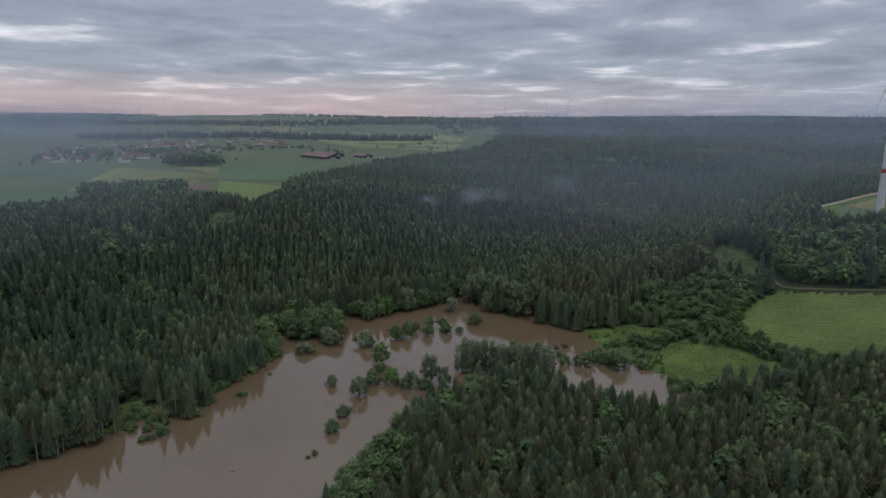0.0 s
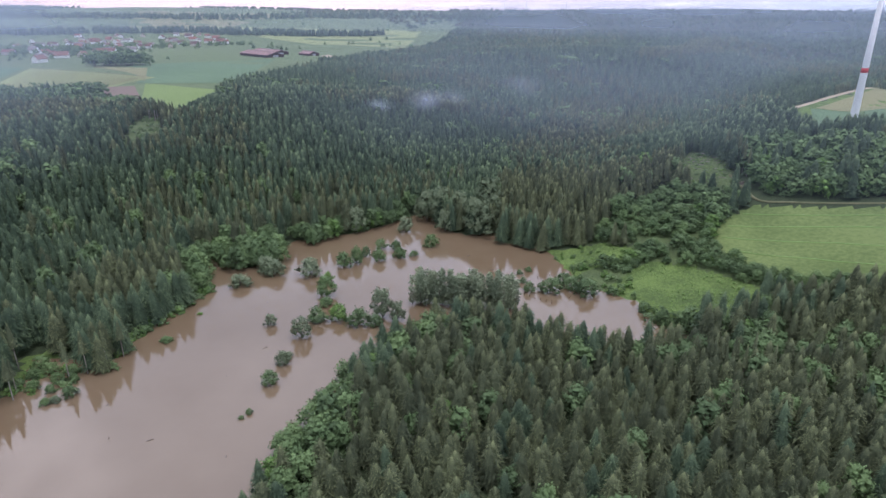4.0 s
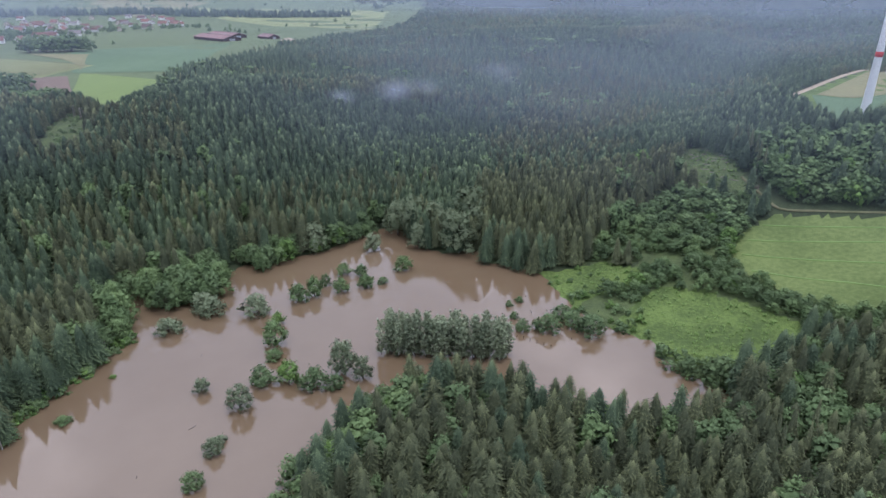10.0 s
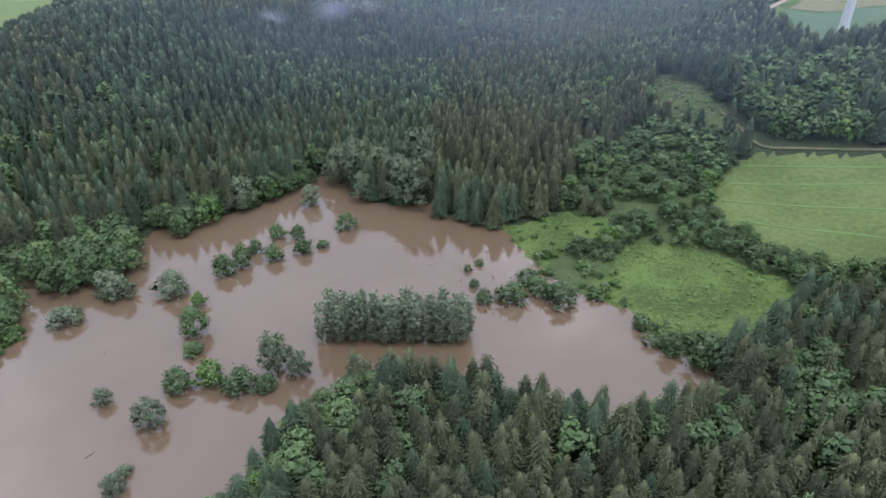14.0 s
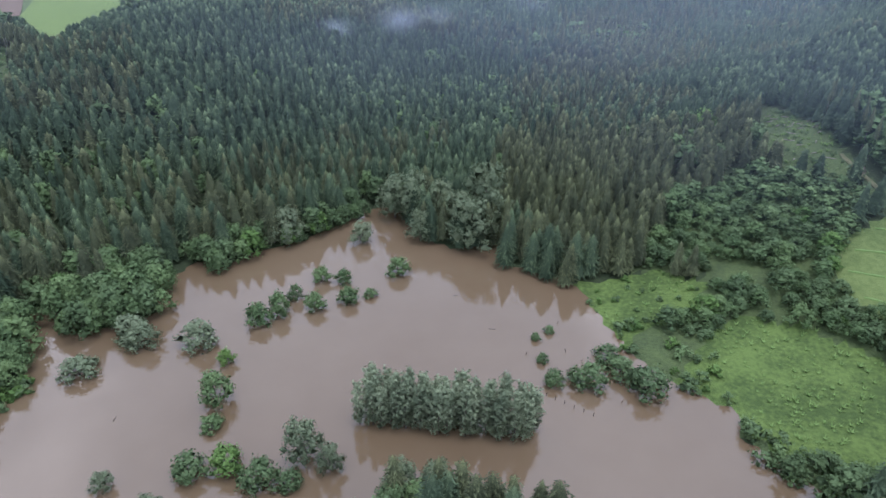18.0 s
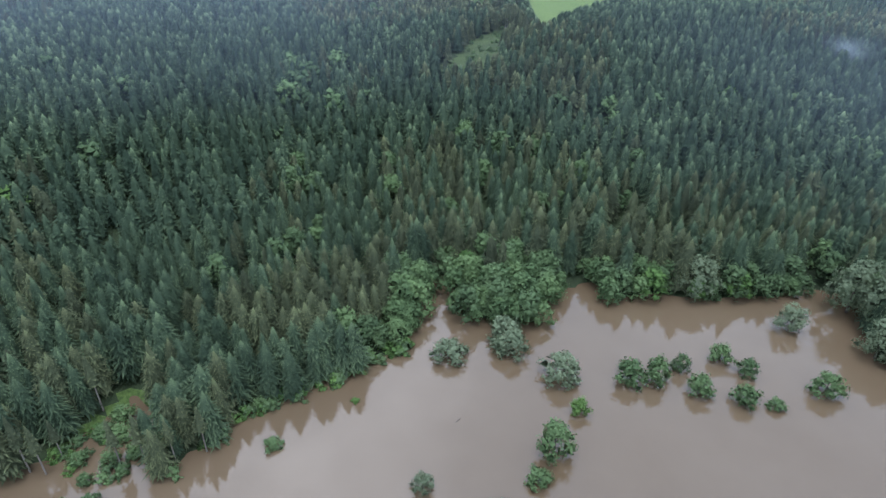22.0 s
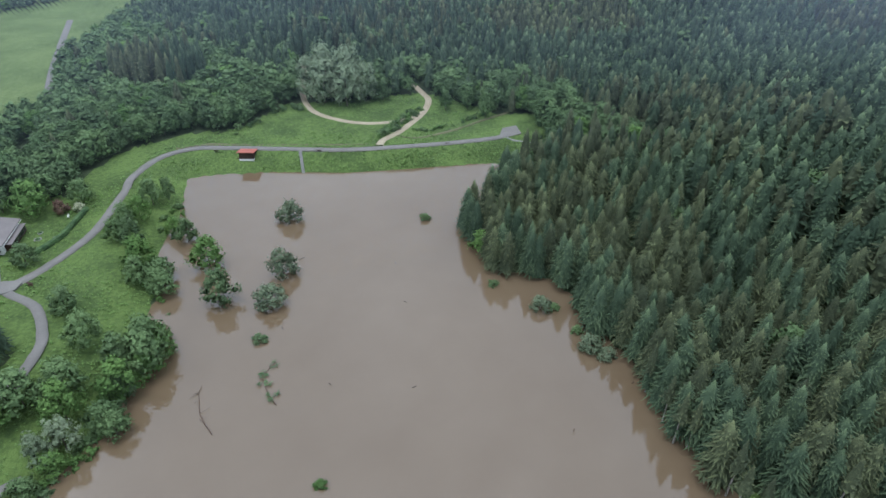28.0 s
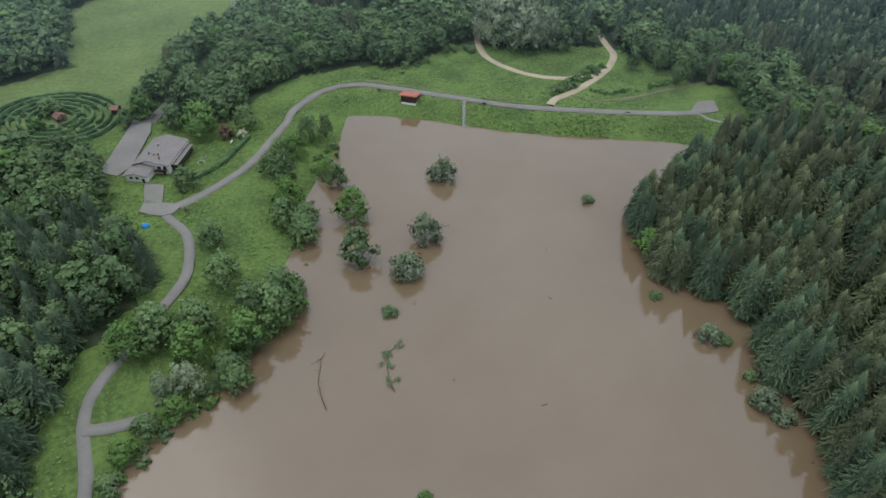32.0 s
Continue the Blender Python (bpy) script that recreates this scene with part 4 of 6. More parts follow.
for k, (x, y, h, w) in enumerate([(-61, 118, 13.5, 11), (-54, 117, 9, 7), (-86, 93, 9, 9), (-103, 99, 5, 6), (-86, 226, 9, 11), (-115, 219, 15, 16), (-80, 250, 16, 13), (-70, 246, 19, 13), (-58, 245, 18, 12),
                                  (-43, 232, 18, 15), (-40, 244, 26, 17), (-50, 238, 17, 12), (-64, 233, 11, 9), (-36, 116, 9, 9), (-28, 117, 10, 9)]):
    place(WILLOW_KITS[k % 3], x, y, h * (1.45 if y > 228 else 1.2), w * (1.6 if y > 228 else 1.2), 77.0 * k, z=-0.1)
for k in range(48):
    f = (k % 16) / 15
    place(POPLAR_KITS[k % 3], -51.5 + 42.5 * f + bush_rng.uniform(-1.1, 1.1), 138 + 5.0 * f - 2.6 * (k // 16) + bush_rng.uniform(-0.9, 0.9), bush_rng.uniform(16.5, 21.0), bush_rng.uniform(15, 19), 61.0 * k, z=-2.2)
for k, (x, y, h, w) in enumerate([(-93, 131, 8.5, 8), (-117, -114, 10, 9), (-124, -134, 9.5, 9), (-126, -153, 8, 6), (-127, -182, 9, 7), (-134, -184, 8, 5), (-119, -174, 8, 7), (-113, -172, 8, 6.5), (-107, -166, 7, 6),
                                  (-110, -160, 9, 7), (-107, -147, 10, 8), (-103, -139, 8, 7), (-80, -117, 9, 8), (-81, -135, 7, 7), (-80, -96, 10, 9), (-89, -101, 11, 10), (-92, -107, 10, 9), (-84, -105, 9, 8), 
                                  (-54, -104, 10, 9), (-61, -105, 11, 11), (-70, -104, 10, 10),  (-80.5, -171.5, 6.2, 7.5), (-93, -206, 13, 12), (-101, -214, 10, 9), (-109, -203, 9, 8),
                                  (-85, -215, 10, 9), (-76, -230, 10, 10), (-99, -245, 11, 11), (-105, -232, 10, 9), (-112, -240, 11, 10), (-118, -284, 11, 11), (-128, -300, 12, 11), (-45, -245, 7, 8),
                                  (-262, -206, 10, 10), (-256, -214, 10, 10), (-276, -173, 10, 7), (-284, -165, 11, 6), (-291, -158, 11, 6), (-300, -142, 12, 9),
                                  (-293, -124, 12, 9), (-288, -108, 11, 9), (-281, -98, 11, 10), (-48, -78, 5, 6), (-53, -82, 5, 6), (-44, -72, 4, 5), (-40, -65, 4, 5), (-60, -84, 6, 6)]):
    place(LEAF_KITS[k % 4], x, y, h * (1.55 if -140 < x < -75 and y > -190 else 1.3), w * (1.75 if -140 < x < -75 and y > -190 else 1.6), 53.0 * k)
place(LEAF_KITS[2], -67, -96, 15, 14, 20)
for k, (x, y, h, w) in enumerate([(-142, 155, 13, 16), (-144, 165, 15, 18), (-152, 160, 16, 18), (-157, 170, 16, 17), (-141, 174, 14, 16), (-150, 182, 15, 16), (-163, 158, 15, 16)]):
    place(LEAF_KITS[(0, 3, 1)[k % 3]], x, y, h, w, 71.0 * k)
place(LEAF_KITS[2], -40, -232, 8, 9, 50)
for k, (x, y, h, w) in enumerate([(-283, -112, 17, 17), (-290, -119, 18, 17), (-297, -110, 18, 17), (-283, -97, 16, 17), (-291, -85, 17, 17), (-297, -129, 18, 16), (-305, -118, 19, 17), (-281, -150, 17, 11), (-287, -72, 16, 17), (-278, -80, 15, 16)]):
    place(LEAF_KITS[(0, 3, 0, 2, 1)[k % 5]], x, y, h, w, 67.0 * k)
SALLOW_KIT = tree_kit("sallow_tree", leaf_crown(440, 40, 1000, 0.026, spread=0.50, tall=0.86, base=0.05, flare=0.8, fat=0.23, core=-1), trunk_mesh(0.6, 0.02, 6), M_SALLOW, M_BARK,
                      "pale grey-green leafy tree at the edge of the woods", "tree", "pale trees at the wood edge")
for k, (x, y, h, w) in enumerate([(-238, -224, 28, 23), (-246, -233, 33, 24), (-249, -221, 32, 24), (-243, -212, 26, 22), (-255, -211, 24, 20), (-258, -228, 30, 22), (-237, -235, 27, 21), (-59, -87, 12, 9), (-64, -88, 13, 10)]):
    place(SALLOW_KIT, x, y, h, w, 67.0 * k)
for kit in [SALLOW_KIT] + SPRUCE_KITS + LEAF_KITS + WILLOW_KITS + POPLAR_KITS + list(BUSH_KITS.values()):
    for o in (*kit.children_recursive, kit):
        bpy.data.objects.remove(o)


# ---------------------------------------------------------------- roads and tracks
def ribbon(name, line, width, mat, lift, label, step=2.0, wobble=0.12):
    """A path laid on the ground, with a raised bed and rough edges."""
    pts = [Vector(p) for p in line]
    fine = []
    for i in range(len(pts) - 1):
        p0, p1, p2, p3 = pts[max(i - 1, 0)], pts[i], pts[i + 1], pts[min(i + 2, len(pts) - 1)]
        n = max(1, int((p2 - p1).length / step))
        for k in range(n):
            t = k / n
            fine.append(0.5 * (2 * p1 + (p2 - p0) * t + (2 * p0 - 5 * p1 + 4 * p2 - p3) * t * t + (3 * p1 - p0 - 3 * p2 + p3) * t ** 3))
    fine.append(pts[-1])
    rng = random.Random(len(line))
    bm = bmesh.new()
    rows = []
    for i, p in enumerate(fine):
        d = (fine[min(i + 1, len(fine) - 1)] - fine[max(i - 1, 0)]).normalized()
        nrm = Vector((-d.y, d.x))
        row = []
        zc = max(float(height(p.x + nrm.x * s, p.y + nrm.y * s)) for s in (-width, -width / 2, 0, width / 2, width))
        for s, dz in ((-0.62, -0.5), (-0.5, 0.0), (0, 0.05), (0.5, 0.0), (0.62, -0.5)):
            o = s * width + (rng.uniform(-wobble, wobble) if s else 0)
            row.append(bm.verts.new((p.x + nrm.x * o, p.y + nrm.y * o, zc + lift + 0.1 + dz)))
        rows.append(row)
    for a, b in zip(rows[:-1], rows[1:]):
        for k in range(4):
            bm.faces.new((a[k], b[k], b[k + 1], a[k + 1])).smooth = True
    bmesh.ops.recalc_face_normals(bm, faces=bm.faces)
    me = bpy.data.meshes.new(name)
    bm.to_mesh(me)
    bm.free()
    me.materials.append(mat)
    return tagged(new(name, me), label, "path", kind="structure")


ribbon("path_shore", ROADS["shore_path"], 2.5, M_PATH, 0.10, "grey asphalt path winding along the wooded shore")
ribbon("road_crest", ROADS["crest_road"], 2.7, M_PATH, 0.42, "grey asphalt road over the crest of the dam")
ribbon("road_lane", ROADS["lane"], 4.0, M_PATH, 0.12, "narrow grey lane leading away through the meadow")
ribbon("path_spur", ROADS["spur"], 2.6, M_PATH, 0.16, "short grey spur of the path running into the flood")
ribbon("track_gravel", ROADS["gravel_a"], 2.8, M_SAND, 0.10, "pale gravel track curving through the meadow")
ribbon("track_gravel_fork", ROADS["gravel_b"], 3.0, M_SAND, 0.13, "pale gravel track below the dam")
ribbon("track_field", ROADS["field_track"], 1.5, M_DIRT, 0.0, "earth track along the meadow edge")
ribbon("track_turbine", ROADS["turbine_track"], 4.0, M_SAND, 0.15, "pale gravel track beside the wheat field")
for k, line in enumerate(([(88, 214), (120, 200), (190, 176)], [(86, 226), (130, 212), (205, 186)], [(90, 236), (140, 224), (215, 198)], [(98, 246), (150, 232), (222, 207)])):
    ribbon("mowing_line", line, 0.7, M_TUFT, -0.05, "paler line left by the mower across the meadow", wobble=0.2)


# ---------------------------------------------------------------- building helpers
def box(bm, x0, y0, z0, x1, y1, z1, bevel=0.0):
    """A box in a bmesh, with eased edges if asked."""
    v = [bm.verts.new(p) for p in ((x0, y0, z0), (x1, y0, z0), (x1, y1, z0), (x0, y1, z0), (x0, y0, z1), (x1, y0, z1), (x1, y1, z1), (x0, y1, z1))]
    f = [bm.faces.new([v[i] for i in q]) for q in ((3, 2, 1, 0), (4, 5, 6, 7), (0, 1, 5, 4), (1, 2, 6, 5), (2, 3, 7, 6), (3, 0, 4, 7))]
    if bevel:
        bmesh.ops.bevel(bm, geom=list({e for q in f for e in q.edges}), offset=bevel, segments=1, affect="EDGES")
    return bm


def boxed(x0, y0, z0, x1, y1, z1, bevel=0.0):
    return box(bmesh.new(), x0, y0, z0, x1, y1, z1, bevel)


def gable_walls(w, d, eave, ridge, at=0.5):
    """Four walls with gable ends along the front and back, w wide and d deep, as one solid."""
    bm = bmesh.new()
    pts = [(0, 0), (w, 0), (w, eave), (w * at, ridge), (0, eave)]
    a = [bm.verts.new((x, 0, z)) for x, z in pts]
    b = [bm.verts.new((x, d, z)) for x, z in pts]
    bm.faces.new(a[::-1])
    bm.faces.new(b)
    for i in range(5):
        bm.faces.new((a[i], a[(i + 1) % 5], b[(i + 1) % 5], b[i]))
    bmesh.ops.recalc_face_normals(bm, faces=bm.faces)
    return bm


def gable_roof(w, d, eave, ridge, over=0.6, thick=0.22, at=0.5):
    """Two sloping roof slabs with overhang and thickness."""
    bm = bmesh.new()
    sl, sr = (ridge - eave) / (w * at), (ridge - eave) / (w * (1 - at))
    top = [(-over, eave - over * sl + 0.06), (w * at, ridge + 0.06), (w + over, eave - over * sr + 0.06)]
    rows = []
    for y in (-over, d + over):
        rows.append(([bm.verts.new((x, y, z)) for x, z in top], [bm.verts.new((x, y, z + thick)) for x, z in top]))
    (l0, u0), (l1, u1) = rows
    for i in range(2):
        bm.faces.new((u0[i], u0[i + 1], u1[i + 1], u1[i]))
        bm.faces.new((l0[i], l1[i], l1[i + 1], l0[i + 1]))
        bm.faces.new((l0[i], l0[i + 1], u0[i + 1], u0[i]))
        bm.faces.new((l1[i], u1[i], u1[i + 1], l1[i + 1]))
    bm.faces.new((l0[0], u0[0], u1[0], l1[0]))
    bm.faces.new((l0[2], l1[2], u1[2], u0[2]))
    bmesh.ops.recalc_face_normals(bm, faces=bm.faces)
    return bm


def lathe(profile, sides=20):
    """A turned solid from (radius, height) pairs."""
    bm = bmesh.new()
    rings = [[bm.verts.new((r * math.cos(2 * math.pi * s / sides), r * math.sin(2 * math.pi * s / sides), z)) for s in range(sides)] for r, z in profile]
    for a, b in zip(rings[:-1], rings[1:]):
        for s in range(sides):
            bm.faces.new((a[s], a[(s + 1) % sides], b[(s + 1) % sides], b[s])).smooth = True
    bm.faces.new(rings[0][::-1])
    bm.faces.new(rings[-1])
    return bm


M_WHITE = material("white_plaster", (0.84, 0.83, 0.80), (0.70, 0.69, 0.66), scale=0.3, fine=2.0, bump=0.15, bump_scale=20)
M_CREAM = material("cream_plaster", (0.60, 0.55, 0.45), (0.47, 0.42, 0.34), scale=0.3, fine=2.0, bump=0.15, obj_rand=0.5)
M_ROOF_GREY = material("grey_sheet_roof", (0.235, 0.208, 0.195), (0.170, 0.150, 0.142), scale=0.35, fine=2.5, bump=0.2, bump_scale=9, rough=0.6)
M_ROOF_RED = material("red_roof", (0.50, 0.165, 0.120), (0.36, 0.115, 0.085), scale=0.4, fine=3.0, bump=0.25, bump_scale=9, rough=0.65)
M_TILE = material("clay_tile_roof", (0.250, 0.125, 0.095), (0.120, 0.078, 0.068), scale=0.5, fine=3.0, bump=0.3, obj_rand=0.9)
M_BARN = material("barn_roof", (0.300, 0.170, 0.150), (0.205, 0.120, 0.108), scale=0.08, fine=0.8, bump=0.2, rough=0.7)
M_WOOD = material("dark_stained_wood", (0.085, 0.050, 0.036), (0.040, 0.025, 0.019), scale=0.6, fine=5, bump=0.3)
M_CONCRETE = material("weathered_concrete", (0.36, 0.35, 0.33), (0.24, 0.23, 0.215), scale=0.4, fine=4, bump=0.25, bump_scale=15)
M_TURB = material("white_turbine_coating", (0.74, 0.75, 0.76), (0.66, 0.67, 0.68), scale=0.05, fine=0.5, bump=0.0, rough=0.45)
M_RED = material("signal_red_paint", (0.55, 0.035, 0.028), (0.45, 0.03, 0.025), scale=0.2, fine=2.0, bump=0.0, rough=0.5)
M_BLUE = material("blue_tarpaulin", (0.035, 0.27, 0.62), (0.025, 0.19, 0.46), scale=1.0, fine=4.0, bump=0.1, rough=0.5)
M_HEDGE = material("clipped_hedge", (0.115, 0.190, 0.070), (0.036, 0.070, 0.030), scale=0.3, fine=2.2, bump=1.0, bump_scale=4, space="World", amount=1.8)
M_WHEAT = material("young_cereal_field", (0.118, 0.185, 0.092), (0.080, 0.135, 0.068), scale=0.012, fine=0.12, bump=0.3, bump_scale=1.0, space="World", detail=9)
M_HAY = material("mown_hay_field", (0.255, 0.285, 0.120), (0.185, 0.225, 0.085), scale=0.01, fine=0.1, bump=0.2, bump_scale=0.7, space="World", detail=9)
M_LUSH = material("bright_grass_field", (0.172, 0.240, 0.072), (0.132, 0.190, 0.056), scale=0.01, fine=0.12, bump=0.2, bump_scale=0.7, space="World", detail=9)
M_SOIL = material("bare_soil_field", (0.200, 0.150, 0.115), (0.150, 0.110, 0.085), scale=0.02, fine=0.25, bump=0.4, bump_scale=0.9, space="World", detail=9)
M_STUBBLE = material("ripening_field", (0.235, 0.225, 0.110), (0.165, 0.170, 0.080), scale=0.012, fine=0.12, bump=0.3, bump_scale=1.0, space="World", detail=9)
M_STONE = material("grey_rubble", (0.30, 0.29, 0.27), (0.17, 0.165, 0.15), scale=0.8, fine=4, bump=0.5, obj_rand=0.6)


def glass_material():
    m = bpy.data.materials.new("window_glass")
    m.use_nodes = True
    b = m.node_tree.nodes["Principled BSDF"]
    b.inputs["Base Color"].default_value = (0.03, 0.035, 0.04, 1)
    b.inputs["Roughness"].default_value, b.inputs["IOR"].default_value = 0.06, 1.5
    return m


M_GLASS = glass_material()


# ---------------------------------------------------------------- caravans on the campsite beyond the meadow
def caravan(x, y, turn, length, label):
    """A touring caravan: rounded body, dark windows, a door, wheels and a drawbar."""
    ob = tagged(new("caravan"), label, "caravan", group="caravans on the campsite")
    shell = box(bmesh.new(), -length / 2, -1.15, 0.45, length / 2, 1.15, 2.65, 0.28)
    part("body", shell, M_WHITE, ob)
    part("roof_hatch", box(bmesh.new(), -0.35, -0.35, 2.64, 0.35, 0.35, 2.76, 0.03), M_ROOF_GREY, ob)
    for side in (-1, 1):
        for cx in (-length * 0.27, length * 0.27):
            part("window", box(bmesh.new(), cx - 0.55, side * 1.16 - 0.02, 1.45, cx + 0.55, side * 1.16 + 0.02, 2.05, 0.01), M_GLASS, ob)
        bm = bmesh.new()
        bmesh.ops.create_cone(bm, cap_ends=True, segments=14, radius1=0.33, radius2=0.33, depth=0.2, matrix=pose(0, side * 1.05, 0.33, 90, 0, 0))
        part("wheel", bm, M_BARK, ob)
    part("door", box(bmesh.new(), -0.35, 1.14, 0.6, 0.3, 1.19, 2.35, 0.01), M_ROOF_GREY, ob)
    part("drawbar", box(bmesh.new(), length / 2 - 0.1, -0.06, 0.42, length / 2 + 1.2, 0.06, 0.54, 0.01), M_BARK, ob)
    ob.matrix_world = pose(x, y, float(height(x, y)), 0, 0, turn)


for x, y, turn, length in ((-32, -556, 20, 6.5), (-35, -543, 75, 5.5), (-68, -565, 10, 6.0), (-79, -571, -15, 7.0), (-85, -562, 30, 6.5), (-92, -568, 12, 6.5), (-58, -553, 80, 5.0), (-104, -571, 5, 7.0)):
    caravan(x, y, turn, length, "white caravan parked on the grass among the trees")


# ---------------------------------------------------------------- fields on the plateau
def field(name, poly, mat, label, n=22, lift=0.35):
    """A field draped over the ground between four corners."""
    (ax, ay), (bx, by), (cx, cy), (dx, dy) = poly
    s, t = np.meshgrid(np.linspace(0, 1, n), np.linspace(0, 1, n))
    x = (1 - s) * (1 - t) * ax + s * (1 - t) * bx + s * t * cx + (1 - s) * t * dx
    y = (1 - s) * (1 - t) * ay + s * (1 - t) * by + s * t * cy + (1 - s) * t * dy
    V = np.stack([x.ravel(), y.ravel(), (height(x, y) + lift).ravel()], 1)
    i = (np.arange(n - 1)[:, None] * n + np.arange(n - 1)[None]).ravel()
    tris = np.concatenate([np.stack([i, i + 1, i + n + 1], 1), np.stack([i, i + n + 1, i + n], 1)])
    ob = new(name, mesh_np(name, V, tris, [mat]))
    return tagged(ob, label, "field", kind="structure")


field("field_cereal_west", [(-640, 180), (-446, 262), (-536, 348), (-760, 330)], M_WHEAT, "blue-green cereal field on the plateau")
field("field_cereal_upper", [(-1000, 480), (-640, 440), (-800, 640), (-1150, 640)], M_WHEAT, "blue-green cereal field below the village")
field("field_soil", [(-436, 384), (-408, 404), (-485, 487), (-507, 468)], M_SOIL, "small patch of bare brown soil", n=10, lift=0.6)
field("field_bright", [(-308, 326), (-408, 404), (-491, 512), (-370, 480)], M_LUSH, "bright green freshly grown field at the forest edge", lift=0.45)
field("field_hay", [(-566, 360), (-500, 465), (-540, 590), (-790, 640)], M_HAY, "pale mown hay field in strips")
field("field_meadow_mid", [(-500, 510), (-395, 540), (-560, 930), (-720, 760)], M_WHEAT, "green field between the woods and the farm", lift=0.3)
field("field_fallow", [(-560, 600), (-500, 520), (-640, 700), (-730, 690)], M_STUBBLE, "dry brownish strip of field", lift=0.5)
field("field_far", [(-760, 1500), (-470, 1380), (-700, 2300), (-1500, 2100)], M_HAY, "pale green field beyond the farm")
field("field_far_strip", [(-1700, 1900), (-1300, 1700), (-1600, 2900), (-2300, 2700)], M_STUBBLE, "distant ripening field")
field("field_wheat_turbine", [(158, 346), (300, 388), (520, 600), (190, 500)], M_WHEAT, "blue-green wheat field round the wind turbine", n=40, lift=0.3)
field("field_ripe_turbine", [(195, 505), (500, 590), (600, 740), (330, 740)], M_STUBBLE, "ochre ripening field behind the wheat", n=30, lift=0.32)
for k in range(11):
    f = k / 10
    field("hay_swath", [(-560 - 215 * f, 372 + 262 * f), (-504 - 38 * f, 462 + 120 * f), (-506 - 38 * f, 468 + 120 * f), (-566 - 215 * f, 378 + 262 * f)], M_STUBBLE, "darker swath of cut hay across the field", n=6, lift=0.65)
ribbon("pad_gravel", [(160, 332), (172, 341), (190, 347)], 14, M_SAND, 0.25, "pale gravel turning place beside the turbine field", wobble=0.8)


# ---------------------------------------------------------------- wind turbines
def blade(length, root=1.9):
    """A tapered, twisted rotor blade along +z."""
    bm = bmesh.new()
    rings = []
    for k in range(9):
        f = k / 8
        chord = root * (0.62 if k == 0 else (1.55 - 1.35 * f if f > 0.15 else 1.3))
        th = chord * (0.8 if k == 0 else 0.22 * (1 - 0.5 * f))
        tw = radians(18 * (1 - f))
        ring = []
        for s in range(8):
            a = 2 * math.pi * s / 8
            px, py = chord * 0.5 * math.cos(a) + chord * 0.12, th * 0.5 * math.sin(a)
            ring.append(bm.verts.new((px * math.cos(tw) - py * math.sin(tw), px * math.sin(tw) + py * math.cos(tw), 1.2 + (length - 1.2) * f)))
        rings.append(ring)
    for a, b in zip(rings[:-1], rings[1:]):
        for s in range(8):
            bm.faces.new((a[s], a[(s + 1) % 8], b[(s + 1) % 8], b[s])).smooth = True
    bm.faces.new(rings[-1])
    return bm


def turbine(name, x, y, z, hub, length, axis, turn, label, sc=1.0, detail=True):
    """A wind turbine with its rotor axis towards azimuth axis."""
    ob = thing(name, pose(x, y, z, 0, 0, -axis), label, "wind turbine", "wind turbines")
    part("tower", lathe([(3.1 * sc, -1), (3.0 * sc, 0.5), (2.6 * sc, hub * 0.12), (2.2 * sc, hub * 0.4), (1.35 * sc, hub - 1.5)], 24 if detail else 10), M_TURB, ob)
    if detail:
        part("foundation", lathe([(5.5, -1.5), (5.3, 0.15), (3.4, 0.5)], 24), M_CONCRETE, ob)
        b0, b1 = 37.0, 40.2
        rr = lambda q: (2.6 + (2.2 - 2.6) * (q - hub * 0.12) / (hub * 0.28)) + 0.03
        part("red_band", lathe([(rr(b0), b0), (rr(b1), b1)], 24), M_RED, ob, "red warning ring round the tower")
        part("door", boxed(-0.5, 2.92, 0.6, 0.5, 3.06, 2.8, 0.03), M_CONCRETE, ob)
    nac = part("nacelle", boxed(-1.9 * sc, -8.5 * sc, hub - 1.7 * sc, 1.9 * sc, 3.4 * sc, hub + 2.0 * sc, 0.5 * sc), M_TURB, ob)
    if detail:
        part("stripe", boxed(-1.98, -8.55, hub + 0.0, 1.98, -3.2, hub + 1.1), M_RED, nac, "red painted stripe")
        part("stripe", boxed(-1.98, 0.6, hub + 0.0, 1.98, 2.9, hub + 1.1), M_RED, nac, "red painted stripe")
        part("cooler", boxed(-1.5, -8.6, hub + 2.0, 1.5, -8.2, hub + 3.4, 0.08), M_TURB, nac)
    h = lathe([(0.3 * sc, -2.0 * sc), (1.5 * sc, -1.2 * sc), (1.8 * sc, 0.2 * sc), (1.7 * sc, 1.6 * sc)], 16)
    bmesh.ops.transform(h, matrix=pose(0, 4.6 * sc, hub, 90), verts=h.verts)
    part("hub", h, M_TURB, ob)
    for k in range(3):
        bb = blade(length, 1.9 * sc)
        bmesh.ops.transform(bb, matrix=pose(0, 4.8 * sc, hub, 0, turn + 120 * k, 0), verts=bb.verts)
        part("blade", bb, M_TURB, ob)
    return ob


turbine("wind_turbine", 195, 412, float(height(195, 412)), 104.5, 50, -66, 3, "tall white wind turbine with a red ring in a wheat field")
turbine("wind_turbine", 330, 714, float(height(330, 714)), 105.5, 50, -62, 38, "white wind turbine at the edge of a ripening field")
for x, y, q, turn in ((-1420, 3880, 1.0, 10), (-965, 4060, 1.1, 55), (-690, 4110, 1.0, 75), (-555, 4130, 1.0, 30), (-302, 4150, 1.0, 100)):
    turbine("wind_turbine", x, y, float(height(x, y)), 92 * q, 42 * q, -30, turn, "small white wind turbine far away on the horizon", 0.85, False)


